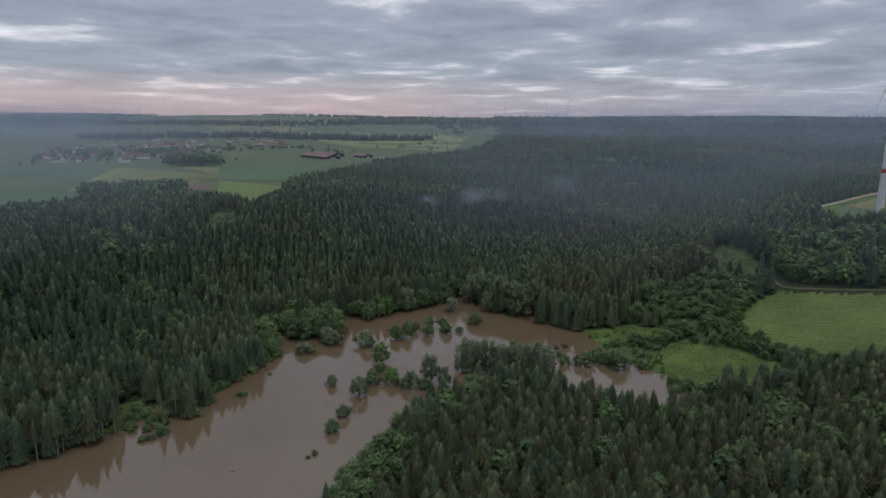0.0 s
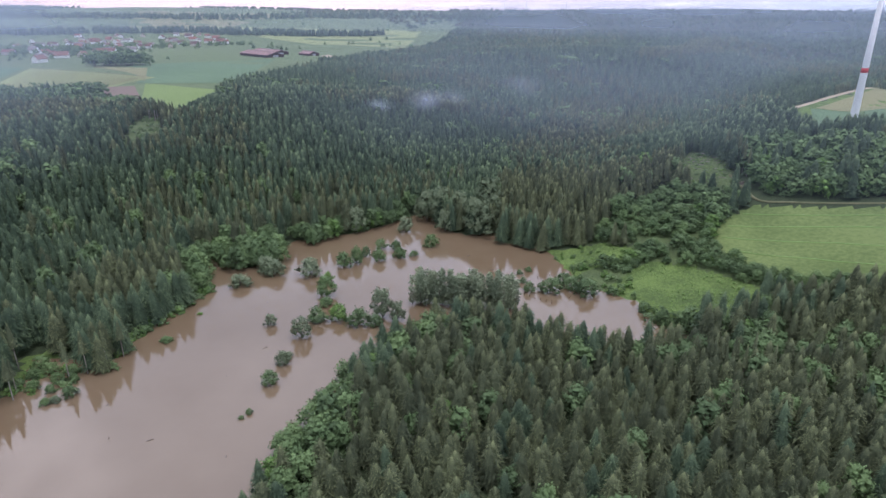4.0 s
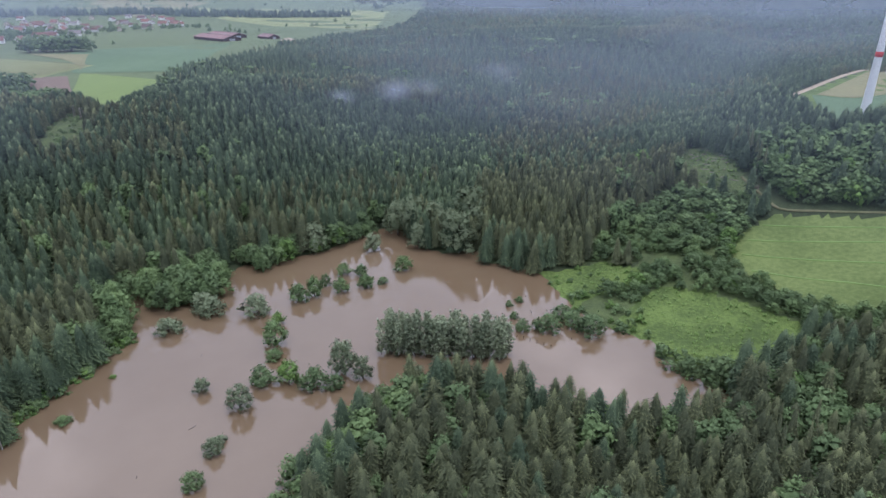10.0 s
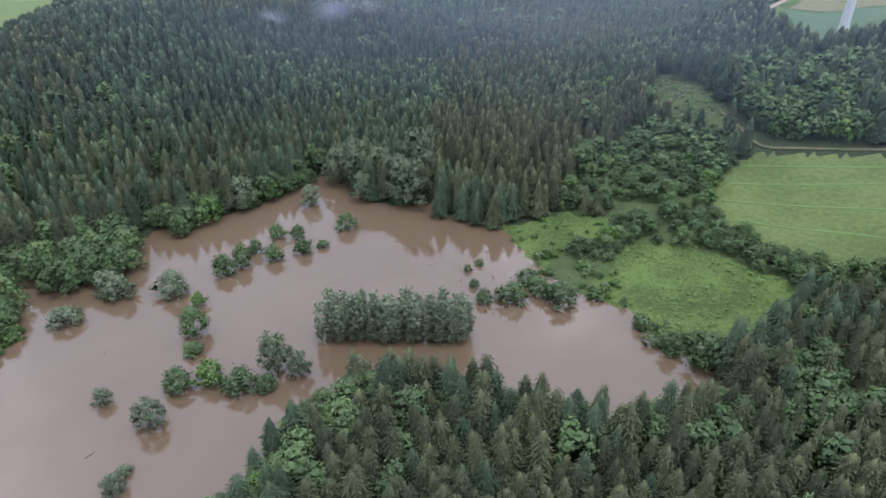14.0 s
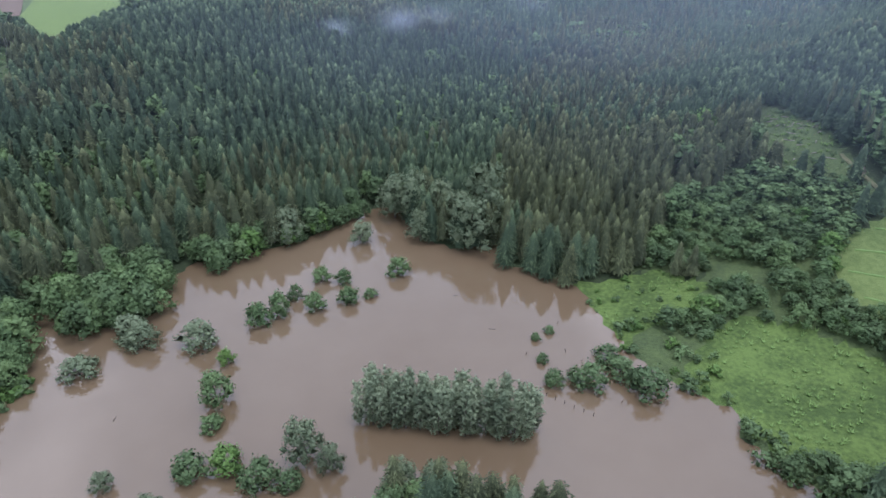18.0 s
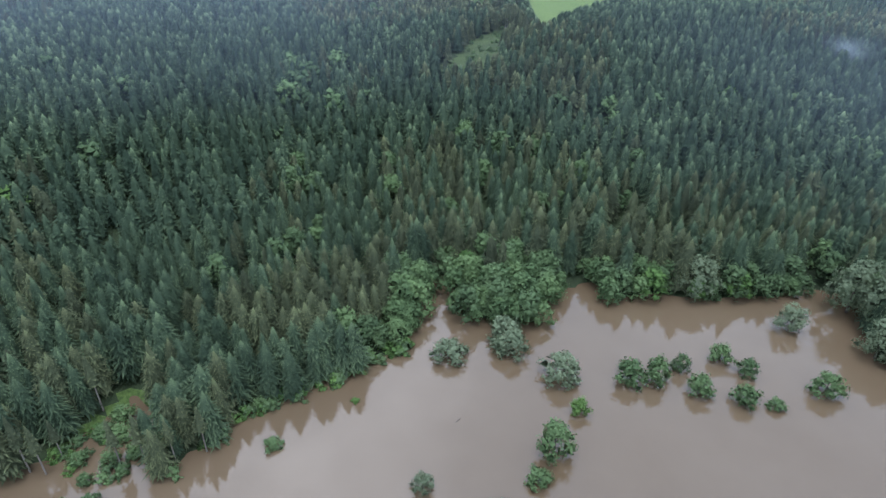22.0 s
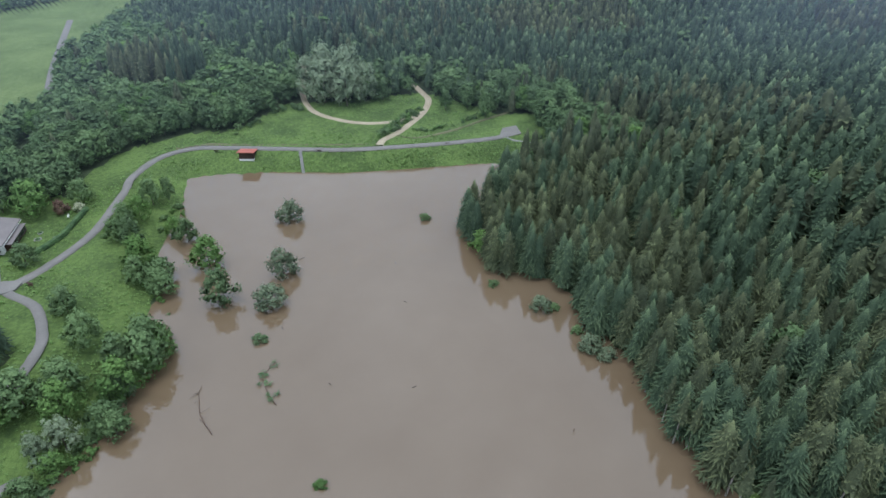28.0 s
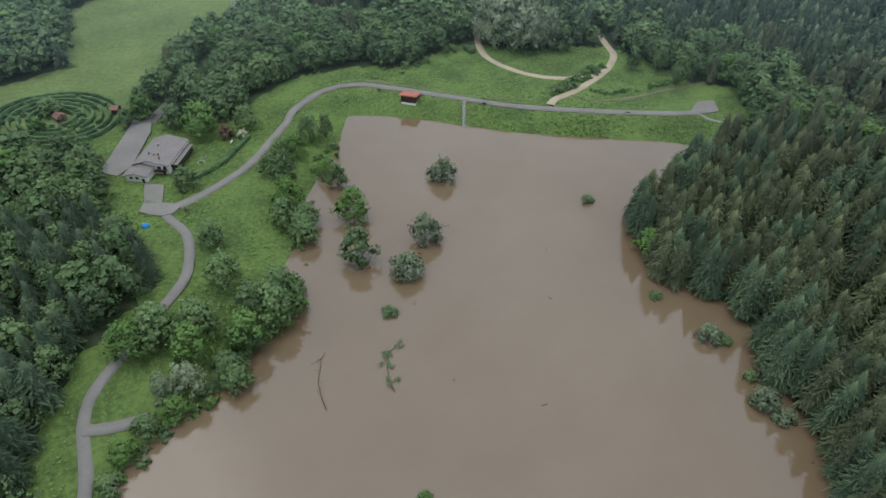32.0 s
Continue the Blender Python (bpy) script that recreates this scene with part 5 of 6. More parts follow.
# ---------------------------------------------------------------- the guest house above the lake
def window_on(parent, x0, z0, w, h, y, face=-1):
    """A framed window with its pane on a wall that faces -y (face -1) or +y."""
    f = part("window", boxed(x0 - 0.08, y + face * 0.02 - 0.06, z0 - 0.08, x0 + w + 0.08, y + face * 0.02 + 0.06, z0 + h + 0.08, 0.02), M_WOOD, parent)
    part("pane", boxed(x0, y + face * 0.09 - 0.015, z0, x0 + w, y + face * 0.09 + 0.015, z0 + h), M_GLASS, f)
    part("sill", boxed(x0 - 0.12, y + face * 0.12 - 0.08, z0 - 0.16, x0 + w + 0.12, y + face * 0.12 + 0.08, z0 - 0.09), M_CONCRETE, f)


HOUSE = pose(-67.6, -189.1, 3.6, 0, 0, 147) @ Matrix.Scale(0.86, 4)
house_z = max(float(height(-67 - 8, -190)), float(height(-72, -182)))
HOUSE.translation.z = house_z - 0.1
guest_house = thing("guest_house", HOUSE, "white guest house with a wide low grey roof beside the lane", "house")
part("wall", gable_walls(13, 19, 4.4, 6.1, 0.42), M_WHITE, guest_house)
main_roof = part("roof", gable_roof(13, 19, 4.4, 6.1, 1.0, 0.25, 0.42), M_ROOF_GREY, guest_house, "wide low-pitched grey roof")
for k in range(19):
    part("seam", boxed(-0.9, -0.85 + k * 1.15, 0, 5.4, -0.79 + k * 1.15, 0.05), M_ROOF_GREY, main_roof).matrix_local = Matrix.Translation((0.0, 0, 4.44)) @ pose(0, 0, 0, 0, -17.3, 0)
for x, y in ((4.0, 5.0), (6.5, 4.0), (8.0, 4.4), (9.4, 2.0)):
    part("vent", lathe([(0.22, 0), (0.22, 0.7), (0.32, 0.75), (0.3, 0.95)], 10), M_WOOD, main_roof).matrix_local = pose(x, y, 5.6)
part("chimney", boxed(5.0, 10.5, 5.6, 5.8, 11.3, 7.3, 0.04), M_CONCRETE, guest_house)
part("wall", gable_walls(8.2, 7.0, 3.3, 4.4, 0.5), M_WHITE, guest_house).matrix_local = pose(-1.2, -7.0, 0)
part("roof", gable_roof(8.2, 7.0, 3.3, 4.4, 0.8, 0.22, 0.5), M_ROOF_GREY, guest_house, "lower grey roof of the wing").matrix_local = pose(-1.2, -7.0, 0)
part("glazed_veranda", boxed(13.02, 2.5, 0, 15.6, 18.0, 2.9, 0.05), M_WOOD, guest_house, "dark timber and glass veranda along the garden")
part("veranda_roof", boxed(12.9, 2.2, 2.95, 16.0, 18.4, 3.1, 0.03), M_ROOF_GREY, guest_house)
for k in range(7):
    part("pane", boxed(15.6, 3.0 + k * 2.1, 0.7, 15.64, 4.7 + k * 2.1, 2.6), M_GLASS, guest_house)
part("gutter", boxed(13.95, -1.0, 3.75, 14.15, 20.0, 3.95, 0.03), M_WHITE, guest_house, "white rain gutter along the eave")
window_on(guest_house, 0.6, 1.9, 0.9, 0.8, -7.0)
window_on(guest_house, 2.9, 1.9, 1.0, 0.8, -7.0)
part("door", boxed(5.2, -7.08, 0, 6.2, -6.98, 2.0, 0.02), M_WOOD, guest_house)
window_on(guest_house, 8.6, 2.2, 1.4, 1.2, 0.0)
window_on(guest_house, 11.0, 2.2, 1.2, 1.2, 0.0)
part("door", boxed(10.4, -0.08, 0, 11.5, 0.02, 2.05, 0.02), M_WOOD, guest_house)
part("balcony", boxed(7.4, -1.6, 1.75, 12.6, -0.05, 1.95, 0.02), M_WOOD, guest_house)
for k in range(9):
    part("baluster", boxed(7.45 + k * 0.63, -1.58, 1.95, 7.53 + k * 0.63, -1.50, 2.9), M_WOOD, guest_house)
part("handrail", boxed(7.4, -1.62, 2.9, 12.6, -1.46, 2.98, 0.02), M_WOOD, guest_house)


def slab(name, pts, mat, label, lift=0.12, category="paving", z=None):
    """A flat paved piece with an edge, between corner points."""
    bm = bmesh.new()
    zs = [float(height(x, y)) if z is None else z for x, y in pts]
    top = [bm.verts.new((x, y, max(zs) * 0.5 + q * 0.5 + lift)) for (x, y), q in zip(pts, zs)]
    low = [bm.verts.new((x, y, q - (0.5 if z is None else 4.0))) for (x, y), q in zip(pts, zs)]
    bm.faces.new(top)
    for i in range(len(pts)):
        j = (i + 1) % len(pts)
        bm.faces.new((low[i], low[j], top[j], top[i]))
    bmesh.ops.recalc_face_normals(bm, faces=bm.faces)
    me = bpy.data.meshes.new(name)
    bm.to_mesh(me)
    bm.free()
    me.materials.append(mat)
    return tagged(new(name, me), label, category, kind="structure")


slab("pavement_parking", [(-56, -194), (-61, -189), (-66, -193), (-76, -216), (-79, -230), (-73, -231)], M_PATH, "grey asphalt parking strip beside the guest house", 0.25)
slab("pavement_junction", [(-64.5, -163), (-67, -160), (-70, -157.6), (-73.5, -157.4), (-76.5, -160.5), (-74.5, -163), (-71, -165.5), (-66, -167)], M_PATH, "grey asphalt fork where the paths meet", 0.42)
slab("pavement_drive", [(-66, -166), (-71.5, -165), (-74, -176), (-68.5, -180)], M_PATH, "worn grey asphalt drive up to the guest house", 0.2)
slab("pavement_turning", [(-273.9, -133), (-281, -130.6), (-275.4, -122.8), (-262.4, -126.2)], M_PATH, "grey asphalt turning place at the end of the dam", 0.22, z=CREST_Z)
ribbon("gutter_channel", [(-266.2, -126.1), (-269.3, -119.9), (-271.4, -114.8), (-269.3, -108.6)], 0.8, M_CONCRETE, 0.1, "pale concrete drainage channel down the dam slope", wobble=0.02)
ribbon("track_berm", [(-154.3, -219.5), (-174.9, -209.3), (-193.3, -192.8), (-207.7, -178.5), (-220.0, -167.2)], 1.6, M_DIRT, 0.0, "worn earth trail beside the crest road", wobble=0.3)
ribbon("track_meadow", [(-236, -167), (-238, -160), (-244, -155), (-259, -151), (-276, -149), (-294, -146)], 1.8, M_DIRT, 0.0, "faint earth trail through the meadow", wobble=0.3)

# ---------------------------------------------------------------- gauge hut and stairs on the dam
HUT = pose(-174.0, -193.0, 3.4, 0, 0, 134)
HUT.translation.z = float(height(-172.0, -190.6)) + 0.2
hut = thing("gauge_hut", HUT, "dark wooden hut with red roof and white base on the dam", "hut")
part("base", boxed(-3.2, -2.4, -3.2, 3.2, 2.4, 1.1, 0.05), M_WHITE, hut, "whitewashed masonry base")
part("wall", boxed(-3.1, -2.3, 1.1, 3.1, 2.3, 3.5, 0.03), M_WOOD, hut)
for k in range(15):
    part("board", boxed(-3.12 + k * 0.43, 2.3, 1.12, -2.76 + k * 0.43, 2.36, 3.5), M_WOOD, hut)
hut_roof = boxed(-3.8, -3.1, 0, 3.8, 3.1, 0.22, 0.03)
bmesh.ops.transform(hut_roof, matrix=pose(0, 0, 3.75, -9), verts=hut_roof.verts)
hut_top = part("roof", hut_roof, M_ROOF_RED, hut, "sloping red roof")
for k in range(9):
    part("seam", boxed(-3.7 + k * 0.92, -3.08, 0.22, -3.64 + k * 0.92, 3.08, 0.27), M_ROOF_RED, hut_top).matrix_local = pose(0, 0, 3.75, -9)
window_on(hut, 1.2, 1.7, 0.9, 0.8, 2.36, 1)
part("door", boxed(-3.18, -0.6, 1.0, -3.1, 0.4, 3.0, 0.02), M_CONCRETE, hut)
part("platform", boxed(-4.6, -1.4, 0.75, -3.2, 1.2, 0.95, 0.02), M_WOOD, hut)
stairs = thing("dam_stairs", pose(0, 0, 0), "narrow straight concrete stairs down the grass slope of the dam", "stairs")
for k in range(30):
    f = k / 29
    x, y = -191.3 + 6.4 * f, -178.6 + 10.9 * f
    z = CREST_Z + 0.1 - (CREST_Z + 0.5) * f
    part("step", boxed(-0.65, -0.32, -0.9, 0.65, 0.32, 0.16, 0.02), M_CONCRETE, stairs).matrix_local = pose(x, y, max(float(height(x, y)), z - 0.6) + 0.1, 0, 0, -30.4)
for x, y in ((-199.5, -175.4), (-167.7, -207), (-244.7, -141.5)):
    b = thing("bench", pose(x + 2.2, y + 2.6, float(height(x + 2.2, y + 2.6)) + 0.0, 0, 0, 135), "small wooden bench beside the dam road", "bench", "benches on the dam")
    part("seat", boxed(-0.9, -0.25, 0.42, 0.9, 0.25, 0.48, 0.01), M_WOOD, b)
    part("backrest", boxed(-0.9, -0.3, 0.55, 0.9, -0.24, 0.9, 0.01), M_WOOD, b)
    for s in (-0.7, 0.7):
        part("leg", boxed(s - 0.05, -0.25, -0.2, s + 0.05, 0.25, 0.42), M_CONCRETE, b)


# ---------------------------------------------------------------- hedge maze, kiosk, garden
def hedge_strip(line, w, h, rng):
    """A clipped hedge along a line, with an uneven face."""
    bm = bmesh.new()
    rows = []
    for i, (x, y) in enumerate(line):
        ax, ay = line[max(i - 1, 0)]
        bx, by = line[min(i + 1, len(line) - 1)]
        d = Vector((bx - ax, by - ay)).normalized()
        n = Vector((-d.y, d.x))
        g = float(height(x, y))
        row = []
        for s, z in ((-0.5, -0.4), (-0.54, h * 0.55), (-0.36, h), (0.36, h), (0.54, h * 0.55), (0.5, -0.4)):
            j = rng.uniform(-0.10, 0.10)
            row.append(bm.verts.new((x + n.x * (s * w + j), y + n.y * (s * w + j), g + z + rng.uniform(-0.08, 0.08))))
        rows.append(row)
    for a, b in zip(rows[:-1], rows[1:]):
        for k in range(5):
            bm.faces.new((a[k], b[k], b[k + 1], a[k + 1]))
    bm.faces.new(rows[0])
    bm.faces.new(rows[-1][::-1])
    bmesh.ops.recalc_face_normals(bm, faces=bm.faces)
    return bm


MX, MY = -46, -240
maze = thing("hedge_maze", pose(0, 0, 0), "round maze of clipped green hedges on the meadow", "maze")
m_rng = random.Random(8)
for ring, r in enumerate((6.5, 9.6, 12.7, 15.8, 18.9, 22.0)):
    cuts = sorted(m_rng.uniform(0, 360) for _ in range(1 if ring == 5 else 3))
    for k, c in enumerate(cuts):
        end = cuts[(k + 1) % len(cuts)] + (360 if k == len(cuts) - 1 else 0)
        a0, a1 = c + 140 / r, end
        if a1 - a0 < 12:
            continue
        steps = max(4, int((a1 - a0) * r * 0.0175 / 1.4))
        part("hedge", hedge_strip([(MX + r * math.cos(radians(a0 + (a1 - a0) * i / steps)), MY + r * math.sin(radians(a0 + (a1 - a0) * i / steps))) for i in range(steps + 1)], 1.15, 1.7, m_rng), M_HEDGE, maze)
    if ring < 5:
        for _ in range(3):
            a = radians(m_rng.uniform(0, 360))
            part("hedge", hedge_strip([(MX + (r + s) * math.cos(a), MY + (r + s) * math.sin(a)) for s in (0.4, 1.5, 2.7)], 1.1, 1.6, m_rng), M_HEDGE, maze)
g = float(height(MX, MY))
pav = thing("pavilion", pose(MX - 1.5, MY + 1.0, g, 0, 0, 25), "small open pavilion with a red roof inside the maze", "pavilion")
part("roof", gable_roof(3.4, 3.4, 2.2, 3.2, 0.4, 0.12), M_TILE, pav).matrix_local = pose(-1.7, -1.7, 0)
for sx in (-1.5, 1.5):
    for sy in (-1.5, 1.5):
        part("post", boxed(sx - 0.08, sy - 0.08, -0.2, sx + 0.08, sy + 0.08, 2.3), M_WOOD, pav)
part("deck", boxed(-2.2, -2.2, -0.2, 2.2, 2.2, 0.18, 0.02), M_TILE, pav)
kz = float(height(-67, -239))
kiosk = thing("kiosk", pose(-67, -239, kz, 0, 0, 60), "small kiosk with a red roof at the maze entrance", "kiosk")
part("wall", gable_walls(3.4, 2.6, 2.2, 3.0), M_WOOD, kiosk).matrix_local = pose(-1.7, -1.3, 0)
part("roof", gable_roof(3.4, 2.6, 2.2, 3.0, 0.4, 0.12), M_TILE, kiosk).matrix_local = pose(-1.7, -1.3, 0)
garden_hedge = thing("garden_hedge", pose(0, 0, 0), "clipped hedge round the garden lawn", "hedge")
part("hedge", hedge_strip([(-82 - 0.92 * k, -175.5 - 0.3 * k - 0.012 * k * k) for k in range(14)] + [(-95 - 0.9 * k, -182 - 0.95 * k) for k in range(15)], 1.7, 1.5, m_rng), M_HEDGE, garden_hedge)
M_RUST = material("reddish_leaves", (0.190, 0.120, 0.080), (0.080, 0.050, 0.036), fresh=(0.260, 0.170, 0.115), island=0.2, scale=0.2, fine=1.9, bump=1.0, bump_scale=2.4, space="World", amount=2.0)
M_BLOSSOM = material("cream_blossom", (0.420, 0.430, 0.260), (0.120, 0.170, 0.070), fresh=(0.560, 0.560, 0.400), island=0.4, scale=0.2, fine=1.9, bump=1.0, bump_scale=2.4, space="World", amount=2.0)
for mat, x, y, h, w, label in ((M_RUST, -100, -199.5, 6.5, 6.5, "reddish-brown leafy shrub at the end of the garden lawn"), (M_BLOSSOM, -105.5, -196.5, 4.2, 4.6, "shrub covered in cream blossom beside the hedge")):
    kit = tree_kit("garden_shrub", leaf_crown(len(label), 12, 420, 0.042, spread=0.6, tall=0.9, base=0.02), trunk_mesh(0.5, 0.03, 5), mat, M_BARK, label, "shrub", "")
    place(kit, x, y, h, w, 40)
    for o in (*kit.children_recursive, kit):
        bpy.data.objects.remove(o)
for x, y, q in ((-88, -186, 1.0), (-93, -183, 0.8), (-90, -190, 0.7)):
    bed = thing("flower_bed", pose(x, y, float(height(x, y)), 0, 0, 30 * x), "small stone-edged flower bed on the garden lawn", "flower bed", "flower beds on the lawn")
    part("edging", lathe([(1.3 * q, -0.1), (1.3 * q, 0.22), (1.0 * q, 0.24), (1.0 * q, 0.1)], 12), M_STONE, bed)
    part("planting", lathe([(1.0 * q, 0.05), (0.7 * q, 0.45), (0.2 * q, 0.6)], 9), M_HEDGE, bed)
tent = thing("dome_tent", pose(-65, -154, float(height(-65, -154)), 0, 0, 20) @ Matrix.Scale(0.66, 4), "bright blue dome tent on the grass by the path", "tent")
part("canopy", lathe([(1.9, -0.1), (1.85, 0.4), (1.5, 1.1), (0.8, 1.6), (0.15, 1.75)], 10), M_BLUE, tent)
part("flap", boxed(-0.5, -1.95, 0, 0.5, -1.75, 1.0, 0.04), M_WHITE, tent, "pale door flap")
seatg = thing("garden_bench", pose(-101, -195, float(height(-101, -195)), 0, 0, 70), "white garden bench beside a flowering shrub", "bench")
part("seat", boxed(-0.9, -0.3, 0.4, 0.9, 0.3, 0.5, 0.02), M_WHITE, seatg)
part("backrest", boxed(-0.9, 0.26, 0.5, 0.9, 0.34, 1.0, 0.02), M_WHITE, seatg)
for s in (-0.75, 0.75):
    part("leg", boxed(s - 0.06, -0.28, -0.1, s + 0.06, 0.3, 0.4), M_WHITE, seatg)
board = thing("notice_board", pose(-77.5, -156, float(height(-77.5, -156)), 0, 0, 120), "small brown wooden notice board at the path fork", "board")
part("panel", boxed(-0.9, -0.06, 0.8, 0.9, 0.06, 1.7, 0.02), M_TILE, board)
part("roof", boxed(-1.1, -0.35, 1.72, 1.1, 0.35, 1.82, 0.02), M_WOOD, board)
for s in (-0.75, 0.75):
    part("post", boxed(s - 0.06, -0.06, -0.3, s + 0.06, 0.06, 1.75), M_WOOD, board)

# ---------------------------------------------------------------- village and farm on the plateau
VILLAGE = [(-870, 640), (-905, 780), (-890, 880), (-930, 1010), (-1000, 1190), (-930, 1400), (-1250, 1750), (-1560, 1500), (-1420, 1080), (-1080, 700)]
v_rng = random.Random(21)
spots = []
while len(spots) < 86:
    x, y = v_rng.uniform(-1560, -860), v_rng.uniform(630, 1760)
    if bool(inside(np.array(x), np.array(y), VILLAGE)) and all((x - a) ** 2 + (y - b) ** 2 > 27 ** 2 for a, b in spots):
        spots.append((x, y))
for k, (x, y) in enumerate(spots):
    w, d, e = v_rng.uniform(10, 14), v_rng.uniform(14, 24), v_rng.uniform(4.2, 6.4)
    r = e + w * v_rng.uniform(0.36, 0.5)
    h = thing("house", pose(x, y, float(height(x, y)) - 0.3, 0, 0, v_rng.choice((12, 102, 40, 130)) + v_rng.uniform(-8, 8)),
              ("white" if k % 3 else "cream") + " village house with a " + ("red tiled" if k % 4 else "grey") + " gable roof", "house", "village houses")
    part("wall", gable_walls(w, d, e, r), M_WHITE if k % 3 else M_CREAM, h)
    part("roof", gable_roof(w, d, e, r, 0.7, 0.25), M_TILE if k % 4 else M_ROOF_GREY, h)
    part("chimney", boxed(w * 0.62, d * 0.3, r - 1.2, w * 0.62 + 0.7, d * 0.3 + 0.7, r + 0.9), M_CONCRETE, h)
    for s in (0.25, 0.62):
        part("window", boxed(w * s - 0.6, -0.05, 1.0, w * s + 0.6, 0.03, 2.3), M_GLASS, h)


def barn(x, y, yaw, w, d, e, r, label):
    b = thing("barn", pose(x, y, float(height(x, y)) - 0.2, 0, 0, yaw), label, "barn", "farm barns")
    part("wall", gable_walls(w, d, e, r), M_WOOD, b)
    rf = part("roof", gable_roof(w, d, e, r, 1.0, 0.3), M_BARN, b, "long red-brown roof")
    for k in range(5):
        sk = boxed(0.4, d * (0.1 + 0.19 * k), 0, w * 0.44, d * (0.1 + 0.19 * k) + 1.6, 0.1)
        part("skylight", sk, M_ROOF_GREY, rf, "pale translucent roof strip").matrix_local = Matrix.Translation((0, 0, e + 0.36)) @ pose(0, 0, 0, 0, -math.degrees(math.atan2(r - e, w / 2)), 0)
    part("ridge_vent", boxed(w / 2 - 0.8, 2, r + 0.2, w / 2 + 0.8, d - 2, r + 0.9, 0.1), M_ROOF_GREY, b)
    part("gate", boxed(w * 0.35, -0.06, 0, w * 0.65, 0.04, e - 0.4), M_CONCRETE, b)


barn(-590, 955, 57, 34, 112, 4.5, 9.0, "long low cattle barn with a red-brown roof and pale strips")
barn(-622, 1036, 57, 32, 96, 4.5, 8.5, "second long cattle barn with a red-brown roof")
barn(-548, 1040, 57, 22, 40, 4.0, 8.0, "smaller farm barn with a red-brown roof")
heap = lathe([(13, -0.5), (11, 1.5), (7, 3.2), (2, 4.2)], 14)
for v in heap.verts:
    v.co.x *= 1.0 + 0.25 * math.sin(3 * v.co.y)
    v.co.z *= 0.8 + 0.3 * math.sin(v.co.x * 0.7)
part("mound", heap, M_SAND, thing("earth_heap", pose(-500, 1015, float(height(-500, 1015))), "brown heap of earth beside the farm", "heap"))


def grove(centre, n, spread, hmin, hmax, seed, kits=("a",), label="dark green trees in a small grove on the plateau"):
    """A few dozen plateau trees as single things."""
    r = random.Random(seed)
    for _ in range(n):
        x, y = centre[0] + r.gauss(0, spread[0]), centre[1] + r.gauss(0, spread[1])
        hh = r.uniform(hmin, hmax)
        place(PLATEAU_KITS[r.randrange(3)], x, y, hh, hh * r.uniform(1.0, 1.3), r.uniform(0, 360))


def joined_trees(name, label, centre, n, spread, hmin, hmax, seed):
    """Countless small trees far away, in one mesh."""
    r = rng_of(seed)
    x, y, h = r.normal(centre[0], spread[0], n), r.normal(centre[1], spread[1], n), r.uniform(hmin, hmax, n)
    if name == "village_trees":
        k = inside(x, y, VILLAGE)
        x, y, h, n = x[k], y[k], h[k], int(k.sum())
    pieces = []
    for k, (V, F) in enumerate(LEAF_MID):
        i = np.arange(n) % len(LEAF_MID) == k
        v, t = scatter(V, F, np.stack([x[i], y[i], height(x[i], y[i]) - 0.3], 1), x[i], h[i] * 1.25, h[i], r.uniform(0.3, 1.2, i.sum()))
        pieces.append((v, t, k % 2))
    tagged(new(name, joined(name, pieces, [M_LEAF_DARK, M_LEAF], True)), label, "trees", kind="stuff")


joined_trees("village_trees", "dark green garden trees between the village houses", (-1060, 960), 330, (150, 200), 8, 16, 21)
joined_trees("field_trees", "dark green trees scattered over the far fields", (-1300, 2100), 60, (420, 420), 9, 16, 22)
PLATEAU_KITS = [tree_kit("broadleaf_tree", leaf_crown(500 + k, 8, 40, 0.05, base=0.12, tall=0.8), trunk_mesh(0.5, 0.02, 5), (M_LEAF_DARK, M_LEAF, M_LEAF_DARK)[k], M_BARK,
                         "dark green broadleaf tree in the open plateau farmland", "tree", "trees round the village") for k in range(3)]
grove((-728, 742), 52, (25, 15), 20, 27, 1)
grove((-1080, 1000), 26, (150, 210), 9, 14, 2)
grove((-960, 1230), 16, (40, 70), 9, 15, 3)
grove((-900, 1350), 18, (40, 30), 10, 16, 4)
grove((-700, 1200), 10, (40, 25), 9, 14, 5)
grove((-560, 1500), 8, (60, 60), 9, 13, 6)
for kit in PLATEAU_KITS:
    for o in (*kit.children_recursive, kit):
        bpy.data.objects.remove(o)

# ---------------------------------------------------------------- caravans at the far camp site
for k, (x, y) in enumerate([(-31, -562), (-42, -548), (-53, -552), (-63, -556), (-74, -551), (-84, -553), (-48, -572), (-70, -574)]):
    c = thing("caravan", pose(x, y, float(height(x, y)) + 0.3, 0, 0, 30 * k), "white touring caravan parked on the camp site", "caravan", "caravans on the camp site")
    part("body", boxed(-1.2, -2.8, 0.2, 1.2, 2.8, 2.5, 0.3), M_WHITE, c)
    part("window", boxed(1.2, -1.0, 1.2, 1.24, 1.0, 1.9), M_GLASS, c)
    for s in (-1.15, 1.0):
        wv = lathe([(0.33, -0.1), (0.35, 0), (0.33, 0.12)], 12)
        bmesh.ops.transform(wv, matrix=pose(s, 0, 0.05, 0, 90), verts=wv.verts)
        part("wheel", wv, M_WOOD, c)


